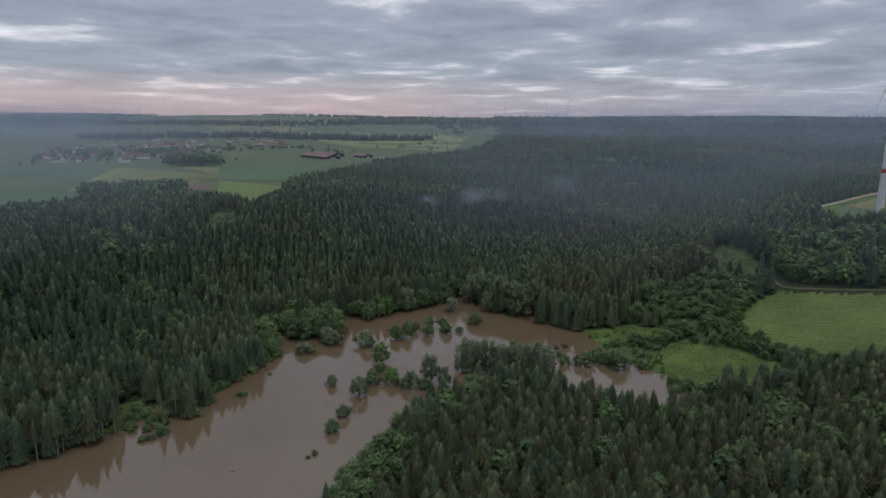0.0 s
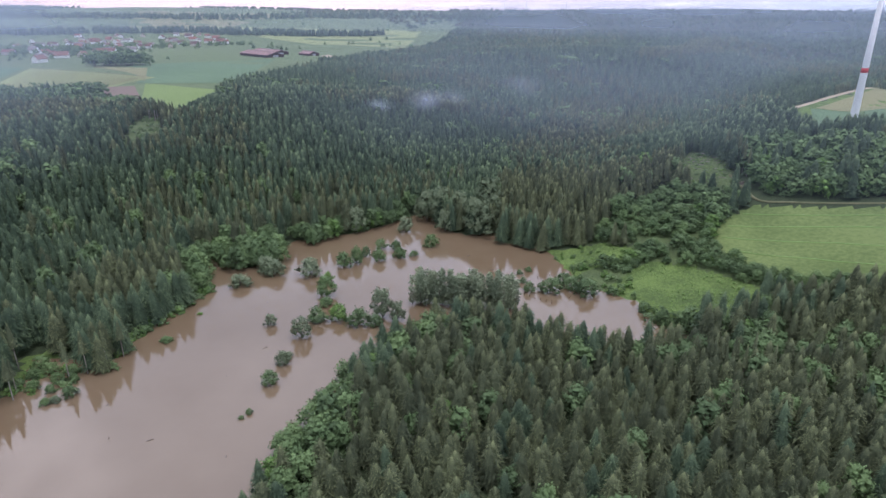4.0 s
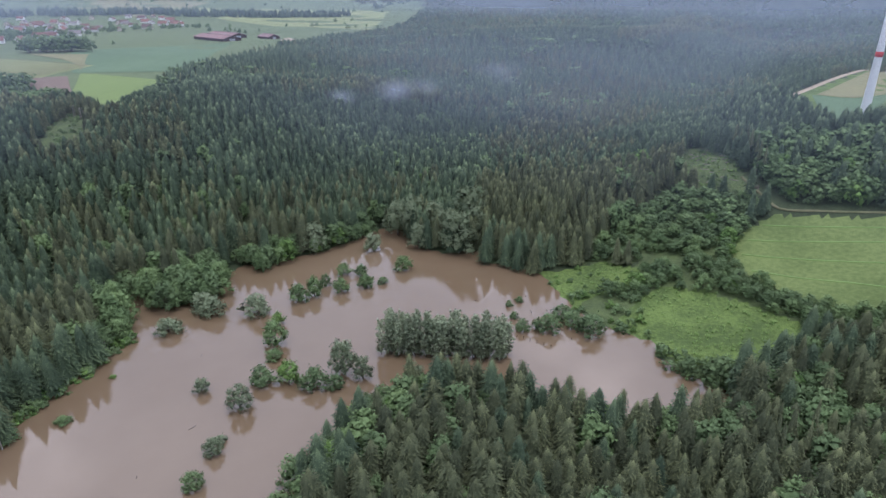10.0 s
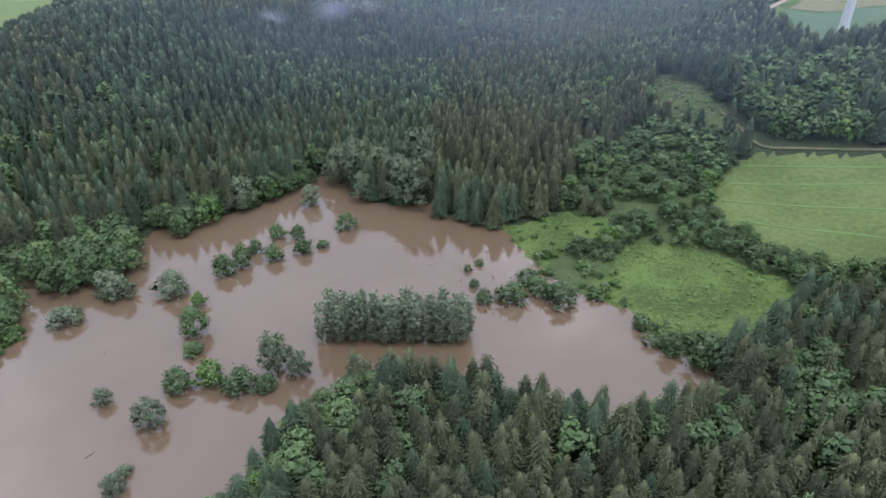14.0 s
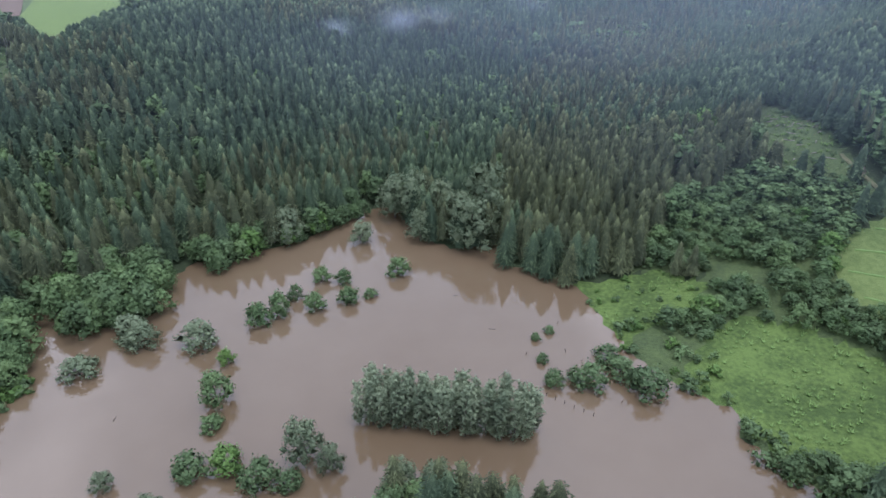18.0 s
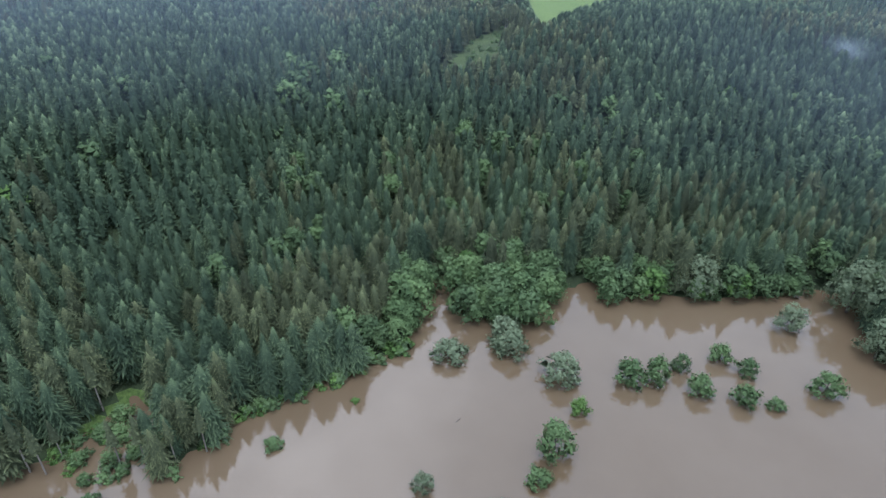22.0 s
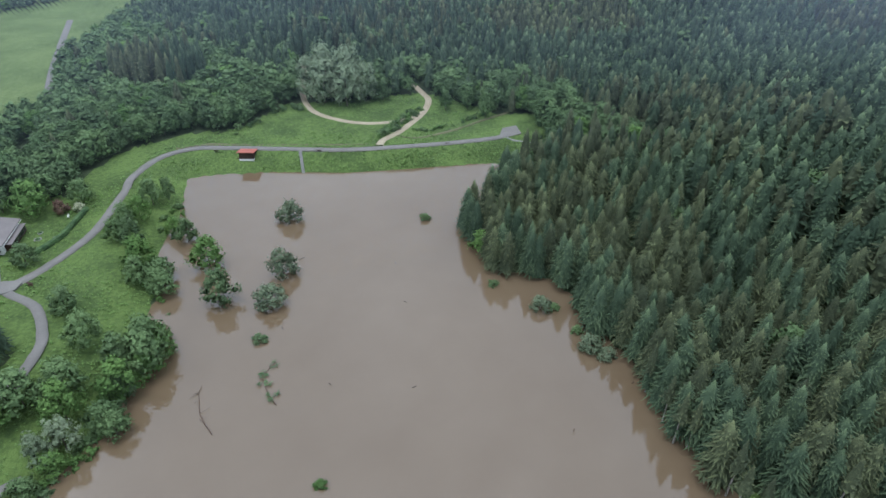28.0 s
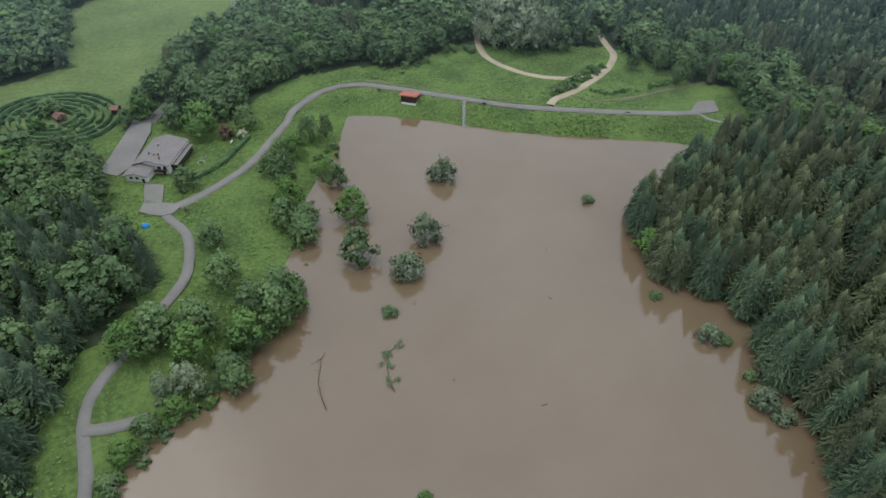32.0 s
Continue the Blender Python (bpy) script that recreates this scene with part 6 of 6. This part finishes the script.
# ---------------------------------------------------------------- mist
def mist_material(name, strength, scale, stretch, tint=(0.80, 0.87, 0.98), lo=0.30, hi=0.72):
    """Thin cloud: mostly clear, in parts a pale scattering veil, with soft torn edges."""
    m = bpy.data.materials.new(name)
    m.use_nodes = True
    n, l = m.node_tree.nodes, m.node_tree.links
    n.clear()
    out, mix, clear = n.new("ShaderNodeOutputMaterial"), n.new("ShaderNodeMixShader"), n.new("ShaderNodeBsdfTransparent")
    add, dif, tra = n.new("ShaderNodeMixShader"), n.new("ShaderNodeBsdfDiffuse"), n.new("ShaderNodeBsdfTranslucent")
    for k in (dif, tra):
        k.inputs["Color"].default_value = (*tint, 1)
    l.new(dif.outputs[0], add.inputs[1])
    l.new(tra.outputs[0], add.inputs[2])
    geo, mp, no = n.new("ShaderNodeNewGeometry"), n.new("ShaderNodeMapping"), n.new("ShaderNodeTexNoise")
    mp.inputs["Scale"].default_value = stretch
    l.new(geo.outputs["Position"], mp.inputs["Vector"])
    l.new(mp.outputs[0], no.inputs["Vector"])
    no.inputs["Scale"].default_value, no.inputs["Detail"].default_value = scale, 5.0
    at = n.new("ShaderNodeAttribute")
    at.attribute_name = "veil"
    mr = n.new("ShaderNodeMapRange")
    mr.inputs["From Min"].default_value, mr.inputs["From Max"].default_value, mr.inputs["To Max"].default_value = lo, hi, strength
    l.new(no.outputs[0], mr.inputs["Value"])
    mul = n.new("ShaderNodeMath")
    mul.operation = "MULTIPLY"
    l.new(mr.outputs[0], mul.inputs[0])
    l.new(at.outputs["Fac"], mul.inputs[1])
    l.new(mul.outputs[0], mix.inputs[0])
    l.new(clear.outputs[0], mix.inputs[1])
    l.new(add.outputs[0], mix.inputs[2])
    l.new(mix.outputs[0], out.inputs[0])
    return m


M_WISP = mist_material("mist_wisp", 0.42, 0.05, (1, 1, 1))


def haze_shell(radius, strength):
    """Distance haze imitated by a faint tinted shell round the valley at one distance, thinning out upwards."""
    n = 150
    a, t = np.meshgrid(np.linspace(0, 2 * math.pi, n), np.linspace(0, 1, 30))
    rr = radius * (1 + 0.05 * np.sin(a * 7 + radius))
    z = -12 + (150 + 0.035 * radius) * t
    V = np.stack([(-60 + rr * np.sin(a)).ravel(), (40 + rr * np.cos(a)).ravel(), z.ravel()], 1)
    i = (np.arange(29)[:, None] * n + np.arange(n - 1)[None]).ravel()
    tris = np.concatenate([np.stack([i, i + 1, i + n + 1], 1), np.stack([i, i + n + 1, i + n], 1)])
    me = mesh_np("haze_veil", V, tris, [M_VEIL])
    # veil strengthened to the north and west, to pale the far slopes
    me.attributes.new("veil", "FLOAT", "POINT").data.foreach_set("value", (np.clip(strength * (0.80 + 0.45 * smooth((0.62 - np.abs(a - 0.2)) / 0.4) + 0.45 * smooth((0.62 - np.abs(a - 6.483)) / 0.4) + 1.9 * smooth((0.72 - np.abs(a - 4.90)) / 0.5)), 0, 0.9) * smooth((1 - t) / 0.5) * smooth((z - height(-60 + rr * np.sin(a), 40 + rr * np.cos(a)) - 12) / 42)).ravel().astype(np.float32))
    return tagged(new("haze_veil", me), "faint bluish see-through shell imitating distance haze round the valley", "haze", kind="stuff")


# bluish see-through sheets that stand in for haze between near and far
M_VEIL = mist_material("haze_shell_tint", 1.0, 0.004, (1, 1, 1), (0.62, 0.72, 0.95), -0.2, 0.9)
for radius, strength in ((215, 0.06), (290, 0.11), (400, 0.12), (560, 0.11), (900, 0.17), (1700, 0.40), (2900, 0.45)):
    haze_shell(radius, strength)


def wisp(x, y, z, w, h, lean, seed):
    """A small torn shred of cloud: several bowed veils through one another."""
    rng = rng_of(seed)
    V, T, D, n = [], [], [], 0
    for k in range(2):
        a = rng.uniform(-0.5, 0.5)
        s, t = np.meshgrid(np.linspace(-1, 1, 12), np.linspace(-1, 1, 12))
        q = rng.uniform(0.6, 1.0)
        px = x + w * q * s * math.cos(a) + rng.normal(0, w * 0.2) + lean * t
        py = y + w * q * s * math.sin(a) + rng.normal(0, w * 0.2)
        pz = z + h * q * (t + 0.35 * s * s) + rng.normal(0, h * 0.2)
        V.append(np.stack([px.ravel(), py.ravel(), pz.ravel()], 1))
        i = (np.arange(11)[:, None] * 12 + np.arange(11)[None]).ravel() + n
        T += [np.stack([i, i + 1, i + 13], 1), np.stack([i, i + 13, i + 12], 1)]
        D.append(np.clip(1 - np.hypot(s, t), 0, 1).ravel() ** 1.2)
        n += 144
    me = mesh_np("mist_wisp", np.concatenate(V), np.concatenate(T), [M_WISP])
    me.attributes.new("veil", "FLOAT", "POINT").data.foreach_set("value", np.concatenate(D).astype(np.float32))
    tagged(new("mist_wisp", me), "pale wisp of mist rising from the spruce forest", "mist", kind="stuff")


wisp(-139, 447, 46, 24, 12, 5, 1)
wisp(-112, 455, 50, 16, 9, 4, 2)
wisp(-60, 520, 52, 40, 10, 3, 3)
wisp(-175, 425, 40, 22, 10, 3, 5)

# ---------------------------------------------------------------- drowned clearing: bare-stemmed spruces
BARE_KITS = [tree_kit("bare_stemmed_spruce", spruce_crown(600 + k, 9, 8, start=0.50, r=0.11), trunk_mesh(0.9, 0.0135, 7), M_SPRUCE_TIP, M_BARK_PALE,
                      "tall spruce with a bare pale trunk standing in the flooded clearing", "spruce", "bare spruces in the clearing") for k in range(3)]
for k, (x, y, h) in enumerate([(-161, 26, 19), (-158, 29, 17), (-164, 21, 18), (-167, 14, 17), (-166, 11, 18), (-172, 44, 19), (-168, 58, 20), (-161, 33, 14), (-150, 44, 17), (-144, 55, 15), (-143, 62, 16),
                                (-170, 6, 17), (-176, -2, 18), (-147, 49, 18)]):
    place(BARE_KITS[k % 3], x, y, h, h * 1.05, 40.0 * k)
# bare stems at the small hillside clearing and the clear-cut
for k in range(22):
    f = k / 21
    place(BARE_KITS[k % 3], -286 - 34 * f + bush_rng.uniform(-3, 3), 288 + 22 * f + bush_rng.uniform(-3, 3), bush_rng.uniform(15, 18), 15, 33.0 * k)
for k in range(12):
    place(BARE_KITS[k % 3], 104 - 0.75 * k + bush_rng.uniform(-1, 5), 287 + 4.2 * k, bush_rng.uniform(15, 19), 15, 27.0 * k)
for k in range(10):
    place(BARE_KITS[k % 3], 66 + bush_rng.uniform(0, 20), 96 + bush_rng.uniform(0, 14), bush_rng.uniform(15, 19), 15, 27.0 * k)
for kit in BARE_KITS:
    for o in (*kit.children_recursive, kit):
        bpy.data.objects.remove(o)


# ---------------------------------------------------------------- driftwood, posts, stumps
def limb(points, r0, r1, sides=5):
    """A crooked branch through points."""
    bm = bmesh.new()
    rings = []
    for i, p in enumerate(points):
        f = i / (len(points) - 1)
        r = r0 + (r1 - r0) * f
        rings.append([bm.verts.new((p[0] + r * math.cos(6.283 * s / sides), p[1] + 0.3 * r * math.sin(6.283 * s / sides), p[2] + r * math.sin(6.283 * s / sides))) for s in range(sides)])
    for a, b in zip(rings[:-1], rings[1:]):
        for s in range(sides):
            bm.faces.new((a[s], a[(s + 1) % sides], b[(s + 1) % sides], b[s]))
    bm.faces.new(rings[-1])
    return bm


d_rng = random.Random(14)
for x, y, size in ((-120, -62, 1.2), (-152, -8, 1.5), (-112, 20, 1.2), (-176, -6, 1.4), (-2, 176, 1.8), (3, 172, 2.0), (-14, 172, 1.2), (-6, 190, 1.0), (14, 158, 1.4)):
    drift = thing("drowned_branch", pose(x, y, 0, 0, 0, d_rng.uniform(0, 360)), "bare dead branch sticking out of the brown water", "branch", "branches in the water")
    part("limb", limb([(0, 0, -0.4), (0.2 * size, 0.1, 0.25 * size), (0.35 * size, -0.2, 0.55 * size), (0.30 * size, 0.1, 0.9 * size)], 0.11, 0.03), M_TWIG, drift)
    for k in range(4):
        a = d_rng.uniform(0, 6.28)
        part("twig", limb([(0.25 * size, 0, 0.3 * size + 0.12 * k * size), ((0.25 + 0.25 * math.cos(a)) * size, 0.25 * size * math.sin(a), (0.38 + 0.14 * k) * size)], 0.05, 0.015, 4), M_TWIG, drift)
for k in range(9):
    x, y = -14 + 2.6 * k, 158 - 0.9 * k
    p = thing("fence_post", pose(x, y, -0.5, d_rng.uniform(-8, 8), d_rng.uniform(-8, 8), 0), "weathered wooden fence post standing in the flood", "post", "fence posts in the flood")
    part("shaft", lathe([(0.09, -0.6), (0.09, 1.7), (0.03, 1.85)], 7), M_WOOD, p)
log_x, log_y = 101, 279
for k in range(26):
    a = d_rng.uniform(0, 180)
    x, y = 84 + d_rng.uniform(-8, 10), 318 + d_rng.uniform(-32, 34)
    lg = thing("cut_log", pose(x, y, float(height(x, y)) + 0.2, 0, 90, a), "felled pale log lying on the cleared slope", "log", "logs on the clear-cut")
    part("stem", lathe([(0.22, -2.2), (0.2, 0), (0.17, 2.4)], 8), M_BARK_PALE, lg)
for k in range(14):
    lg = thing("cut_log", pose(log_x + 0.45 * (k % 5), log_y + 0.1 * k, float(height(log_x, log_y)) + 0.25 + 0.38 * (k // 5), 0, 90, 60), "stacked brown log beside the forest track", "log", "log pile")
    part("stem", lathe([(0.24, -2.5), (0.23, 0), (0.21, 2.5)], 9), M_BARK, lg)


# ---------------------------------------------------------------- scattered shrubs and rank growth
SHRUB_KITS = [tree_kit("shrub", leaf_crown(700 + k, 6, 90, 0.080, spread=0.62, tall=0.9, base=0.02), trunk_mesh(0.4, 0.03, 4, levels=2), (M_LEAF, M_LEAF_DARK, M_LEAF_LIGHT)[k], M_BARK,
                       ("green", "dark green", "fresh green")[k] + " low shrub growing on the grassy bank", "shrub", "shrubs on the banks") for k in range(3)]


def shrubs(poly, n, hmin, hmax, seed):
    r = random.Random(seed)
    xs, ys = [p[0] for p in poly], [p[1] for p in poly]
    done = 0
    while done < n:
        x, y = r.uniform(min(xs), max(xs)), r.uniform(min(ys), max(ys))
        if bool(inside(np.array(x), np.array(y), poly)):
            h = r.uniform(hmin, hmax)
            place(SHRUB_KITS[r.randrange(3)], x, y, h, h * r.uniform(1.0, 1.5), r.uniform(0, 360))
            done += 1


shrubs(MEADOWS["wet"], 26, 0.8, 2.6, 1)
shrubs([(8, 186), (30, 168), (44, 162), (40, 200), (20, 196)], 22, 2.0, 4.5, 2)
shrubs([(-228, -172), (-266, -184), (-268, -179), (-230, -167)], 56, 1.6, 3.2, 3)
shrubs([(-245, -167), (-247, -159), (-260, -154), (-286, -153), (-286, -156), (-262, -158), (-250, -162)], 46, 1.0, 2.2, 4)
shrubs([(-160, 28), (-174, 52), (-166, 56), (-148, 50), (-146, 40)], 34, 1.6, 3.6, 5)
shrubs([(-40, -60), (-46, -75), (-60, -84), (-72, -90), (-70, -84), (-54, -77), (-42, -58)], 30, 1.5, 3.5, 6)
shrubs([(-100, -112), (-110, -135), (-118, -150), (-134, -172), (-138, -182), (-118, -165), (-104, -140)], 24, 1.2, 3.0, 7)
shrubs([(-139, 53), (-146, 72), (-146, 97), (-146, 125), (-151, 125), (-152, 90), (-150, 70), (-143, 53)], 46, 2.5, 5.0, 8)


def shrub_mass(poly, n, hmin, hmax, seed, label):
    """Low growth that nobody could count, in one mesh."""
    r = rng_of(seed)
    xs, ys = [p[0] for p in poly], [p[1] for p in poly]
    x, y = r.uniform(min(xs), max(xs), n * 6), r.uniform(min(ys), max(ys), n * 6)
    k = np.flatnonzero(inside(x, y, poly))[:n]
    x, y, h = x[k], y[k], r.uniform(hmin, hmax, len(k))
    pieces = []
    for j, (V, F) in enumerate(SHRUB):
        i = np.arange(len(x)) % len(SHRUB) == j
        if i.any():
            v, t = scatter(V, F, np.stack([x[i], y[i], height(x[i], y[i]) - 0.1], 1), x[i], h[i] * 1.35, h[i], r.uniform(0.5, 1.2, i.sum()))
            pieces.append((v, t, j % 2))
    tagged(new("undergrowth", joined("undergrowth", pieces, [M_LEAF, M_LEAF_DARK], True)), label, "undergrowth", kind="stuff")


shrub_mass([(46, 158), (44, 147), (54, 139), (66, 134), (72, 142), (58, 150)], 26, 2.5, 5.5, 9, "green bushes along the edge of the flooded meadow")
shrub_mass([(-174, -215), (-210, -228), (-230, -212), (-228, -232), (-190, -232)], 20, 1.5, 4.0, 10, "bushes at the foot of the dam meadow")
shrub_mass([(109, 262), (140, 252), (175, 242), (207, 230), (210, 238), (176, 250), (142, 260), (110, 270)], 70, 2.2, 4.5, 11, "dense bushes along the field track")
shrub_mass(MEADOWS["clearing"], 70, 1.4, 3.2, 12, "young growth on the small hillside clearing")
shrub_mass(MEADOWS["cut"], 60, 0.8, 2.2, 13, "low bramble and young growth on the clear-cut")
for kit in SHRUB_KITS:
    for o in (*kit.children_recursive, kit):
        bpy.data.objects.remove(o)


# ---------------------------------------------------------------- dark belts of wood far out on the plateau
def far_belt(radius, depth, az0, az1, n, seed):
    r = rng_of(seed)
    a = np.radians(r.uniform(az0, az1, n))
    rr = radius + depth * r.uniform(-0.5, 0.5, n) + 90 * np.sin(a * 11 + seed)
    x, y = 20 + rr * np.sin(a), -110 + rr * np.cos(a)
    k = wave(x, y, 260, seed) > -0.42
    x, y = x[k], y[k]
    h = r.uniform(17, 25, len(x))
    pieces = []
    for j, (V, F) in enumerate(SPRUCE_FAR):
        i = np.arange(len(x)) % len(SPRUCE_FAR) == j
        v, t = scatter(V, F, np.stack([x[i], y[i], height(x[i], y[i]) - 1], 1), x[i], h[i] * 2.6, h[i])
        pieces.append((v, t, 0))
    tagged(new("far_wood", joined("far_wood", pieces, [M_SPRUCE], True)), "dark belt of woodland far out on the plateau", "forest", kind="stuff")


far_belt(2350, 160, -56, -20, 700, 3)
far_belt(3200, 220, -58, 34, 1500, 5)

# ---------------------------------------------------------------- rank grass
def grass_tufts(name, polys, per_area, hmin, hmax, seed, label):
    """Tall grass in loose tufts over open ground, thicker in patches, in one mesh."""
    r = rng_of(seed)
    blades = []
    for a in (0.2, 1.4, 2.5, 3.7, 5.1):
        c, d = math.cos(a), math.sin(a)
        blades.append([(0.16 * -d, 0.16 * c, 0), (0.16 * d, -0.16 * c, 0), (0.75 * c, 0.75 * d, 1.0)])
    V = np.array(blades, float).reshape(-1, 3)
    F = np.arange(15).reshape(5, 3)
    X, Y = [], []
    for p in polys:
        xs, ys = [q[0] for q in p], [q[1] for q in p]
        n = int((max(xs) - min(xs)) * (max(ys) - min(ys)) * per_area)
        x, y = r.uniform(min(xs), max(xs), n), r.uniform(min(ys), max(ys), n)
        k = inside(x, y, p) & (wave(x, y, 6.5, seed) + r.normal(0, 0.45, n) > 0.0)
        X.append(x[k])
        Y.append(y[k])
    x, y = np.concatenate(X), np.concatenate(Y)
    z = height(x, y)
    k = (z > 0.1) & ~near_road(x, y, 2.6)
    x, y, z = x[k], y[k], z[k]
    h = r.uniform(hmin, hmax, len(x)) * (1 + 0.5 * wave(x, y, 14, seed))
    v, t = scatter(V, F, np.stack([x, y, z - 0.05], 1), r.uniform(0, 6.28, len(x)), h * 1.3, h)
    tagged(new(name, mesh_np(name, v, t, [M_TUFT], None, True)), label, "grass", kind="stuff")


DAM_FACE = [(-140, -204), (-150, -194), (-184, -165), (-215, -139), (-262, -108), (-268, -118), (-240, -136), (-212, -153), (-188, -173), (-158, -204)]
grass_tufts("meadow_grass", [MEADOWS["shore"], MEADOWS["downstream"], DAM_FACE], 0.62, 0.35, 0.8, 5, "tall uneven green grass on the meadows by the dam")
grass_tufts("pasture_grass", [MEADOWS["near"], MEADOWS["wet"], MEADOWS["cut"]], 0.16, 0.5, 1.1, 8, "rough green grass on the valley meadows")

# ---------------------------------------------------------------- flotsam
f_rand = random.Random(31)
for x, y in ((-120, 40), (-96, 28), (-70, 20), (-104, -20), (-130, -40), (-92, 84), (-112, 122), (-60, 150), (-30, 176), (-46, 196), (-160, -70), (-118, -88), (-150, -120), (-175, -95), (-100, 60), (-84, -8)):
    lump = thing("driftwood", pose(x + f_rand.uniform(-6, 6), y + f_rand.uniform(-6, 6), 0.02, 0, 90, f_rand.uniform(0, 180)), "small dark piece of driftwood floating on the brown water", "driftwood", "driftwood on the water")
    q = f_rand.uniform(0.5, 1.3)
    part("stem", lathe([(0.05, -q), (0.13, -q * 0.7), (0.11, q * 0.6), (0.04, q)], 7), M_BARK, lump)
    part("twig", limb([(0, 0, 0.1 * q), (0.05, 0.25 * q, 0.5 * q), (0.1, 0.35 * q, 0.8 * q)], 0.04, 0.015, 4), M_TWIG, lump)

# ---------------------------------------------------------------- drowned young trees lying at the surface
def fallen_tree(x, y, line, twigs, leafy, seed, label):
    """A thin crooked stem along line, just above the water, with side twigs and perhaps some leaves."""
    rng = random.Random(seed)
    ob = thing("fallen_tree", pose(x, y, 0), label, "branch", "branches in the water")
    pts = []
    for (xa, ya), (xb, yb) in zip(line[:-1], line[1:]):
        pts += [(xa + (xb - xa) * k / 3 + rng.uniform(-0.12, 0.12), ya + (yb - ya) * k / 3 + rng.uniform(-0.12, 0.12), 0.16 + rng.uniform(-0.08, 0.10)) for k in range(3)]
    pts.append((*line[-1], 0.05))
    part("stem", limb(pts, 0.17, 0.05), M_TWIG, ob)
    for k in range(twigs):
        i = rng.randrange(1, len(pts) - 1)
        a, q = rng.uniform(0, 6.28), rng.uniform(1.2, 3.2)
        x0, y0, z0 = pts[i]
        tip = (x0 + q * math.cos(a), y0 + q * math.sin(a), z0 + rng.uniform(0.0, 0.5))
        part("twig", limb([(x0, y0, z0), (0.5 * (x0 + tip[0]) + rng.uniform(-0.3, 0.3), 0.5 * (y0 + tip[1]) + rng.uniform(-0.3, 0.3), z0 + 0.2), tip], 0.07, 0.025, 4), M_TWIG, ob)
        if leafy:
            bm = bmesh.new()
            for n in range(22):
                f, b, w = rng.uniform(0.3, 1.1), rng.uniform(0, 6.28), rng.uniform(0.16, 0.34)
                c = Vector((x0 + f * (tip[0] - x0) + rng.gauss(0, 0.35), y0 + f * (tip[1] - y0) + rng.gauss(0, 0.35), 0.25 + rng.uniform(0, 0.55)))
                u = Vector((math.cos(b), math.sin(b), rng.uniform(-0.4, 0.4))) * w
                v = Vector((-math.sin(b), math.cos(b), rng.uniform(-0.3, 0.3))) * w * 0.6
                bm.faces.new([bm.verts.new(c - u), bm.verts.new(c + v), bm.verts.new(c + u), bm.verts.new(c - v)])
            part("leaf_spray", bm, M_LEAF, ob)
    return ob


fallen_tree(-106, -66, [(0, 0), (-0.5, -4), (-2, -9), (-4.5, -11.5), (-6.5, -13)], 11, True, 5, "half-drowned young tree with a few green leaves in the brown water")
fallen_tree(-90, -69, [(0, 0), (-0.2, -3), (-1, -8), (-4, -14.5), (-5.5, -15.5)], 8, False, 6, "bare curved dead branch lying at the surface of the brown water")
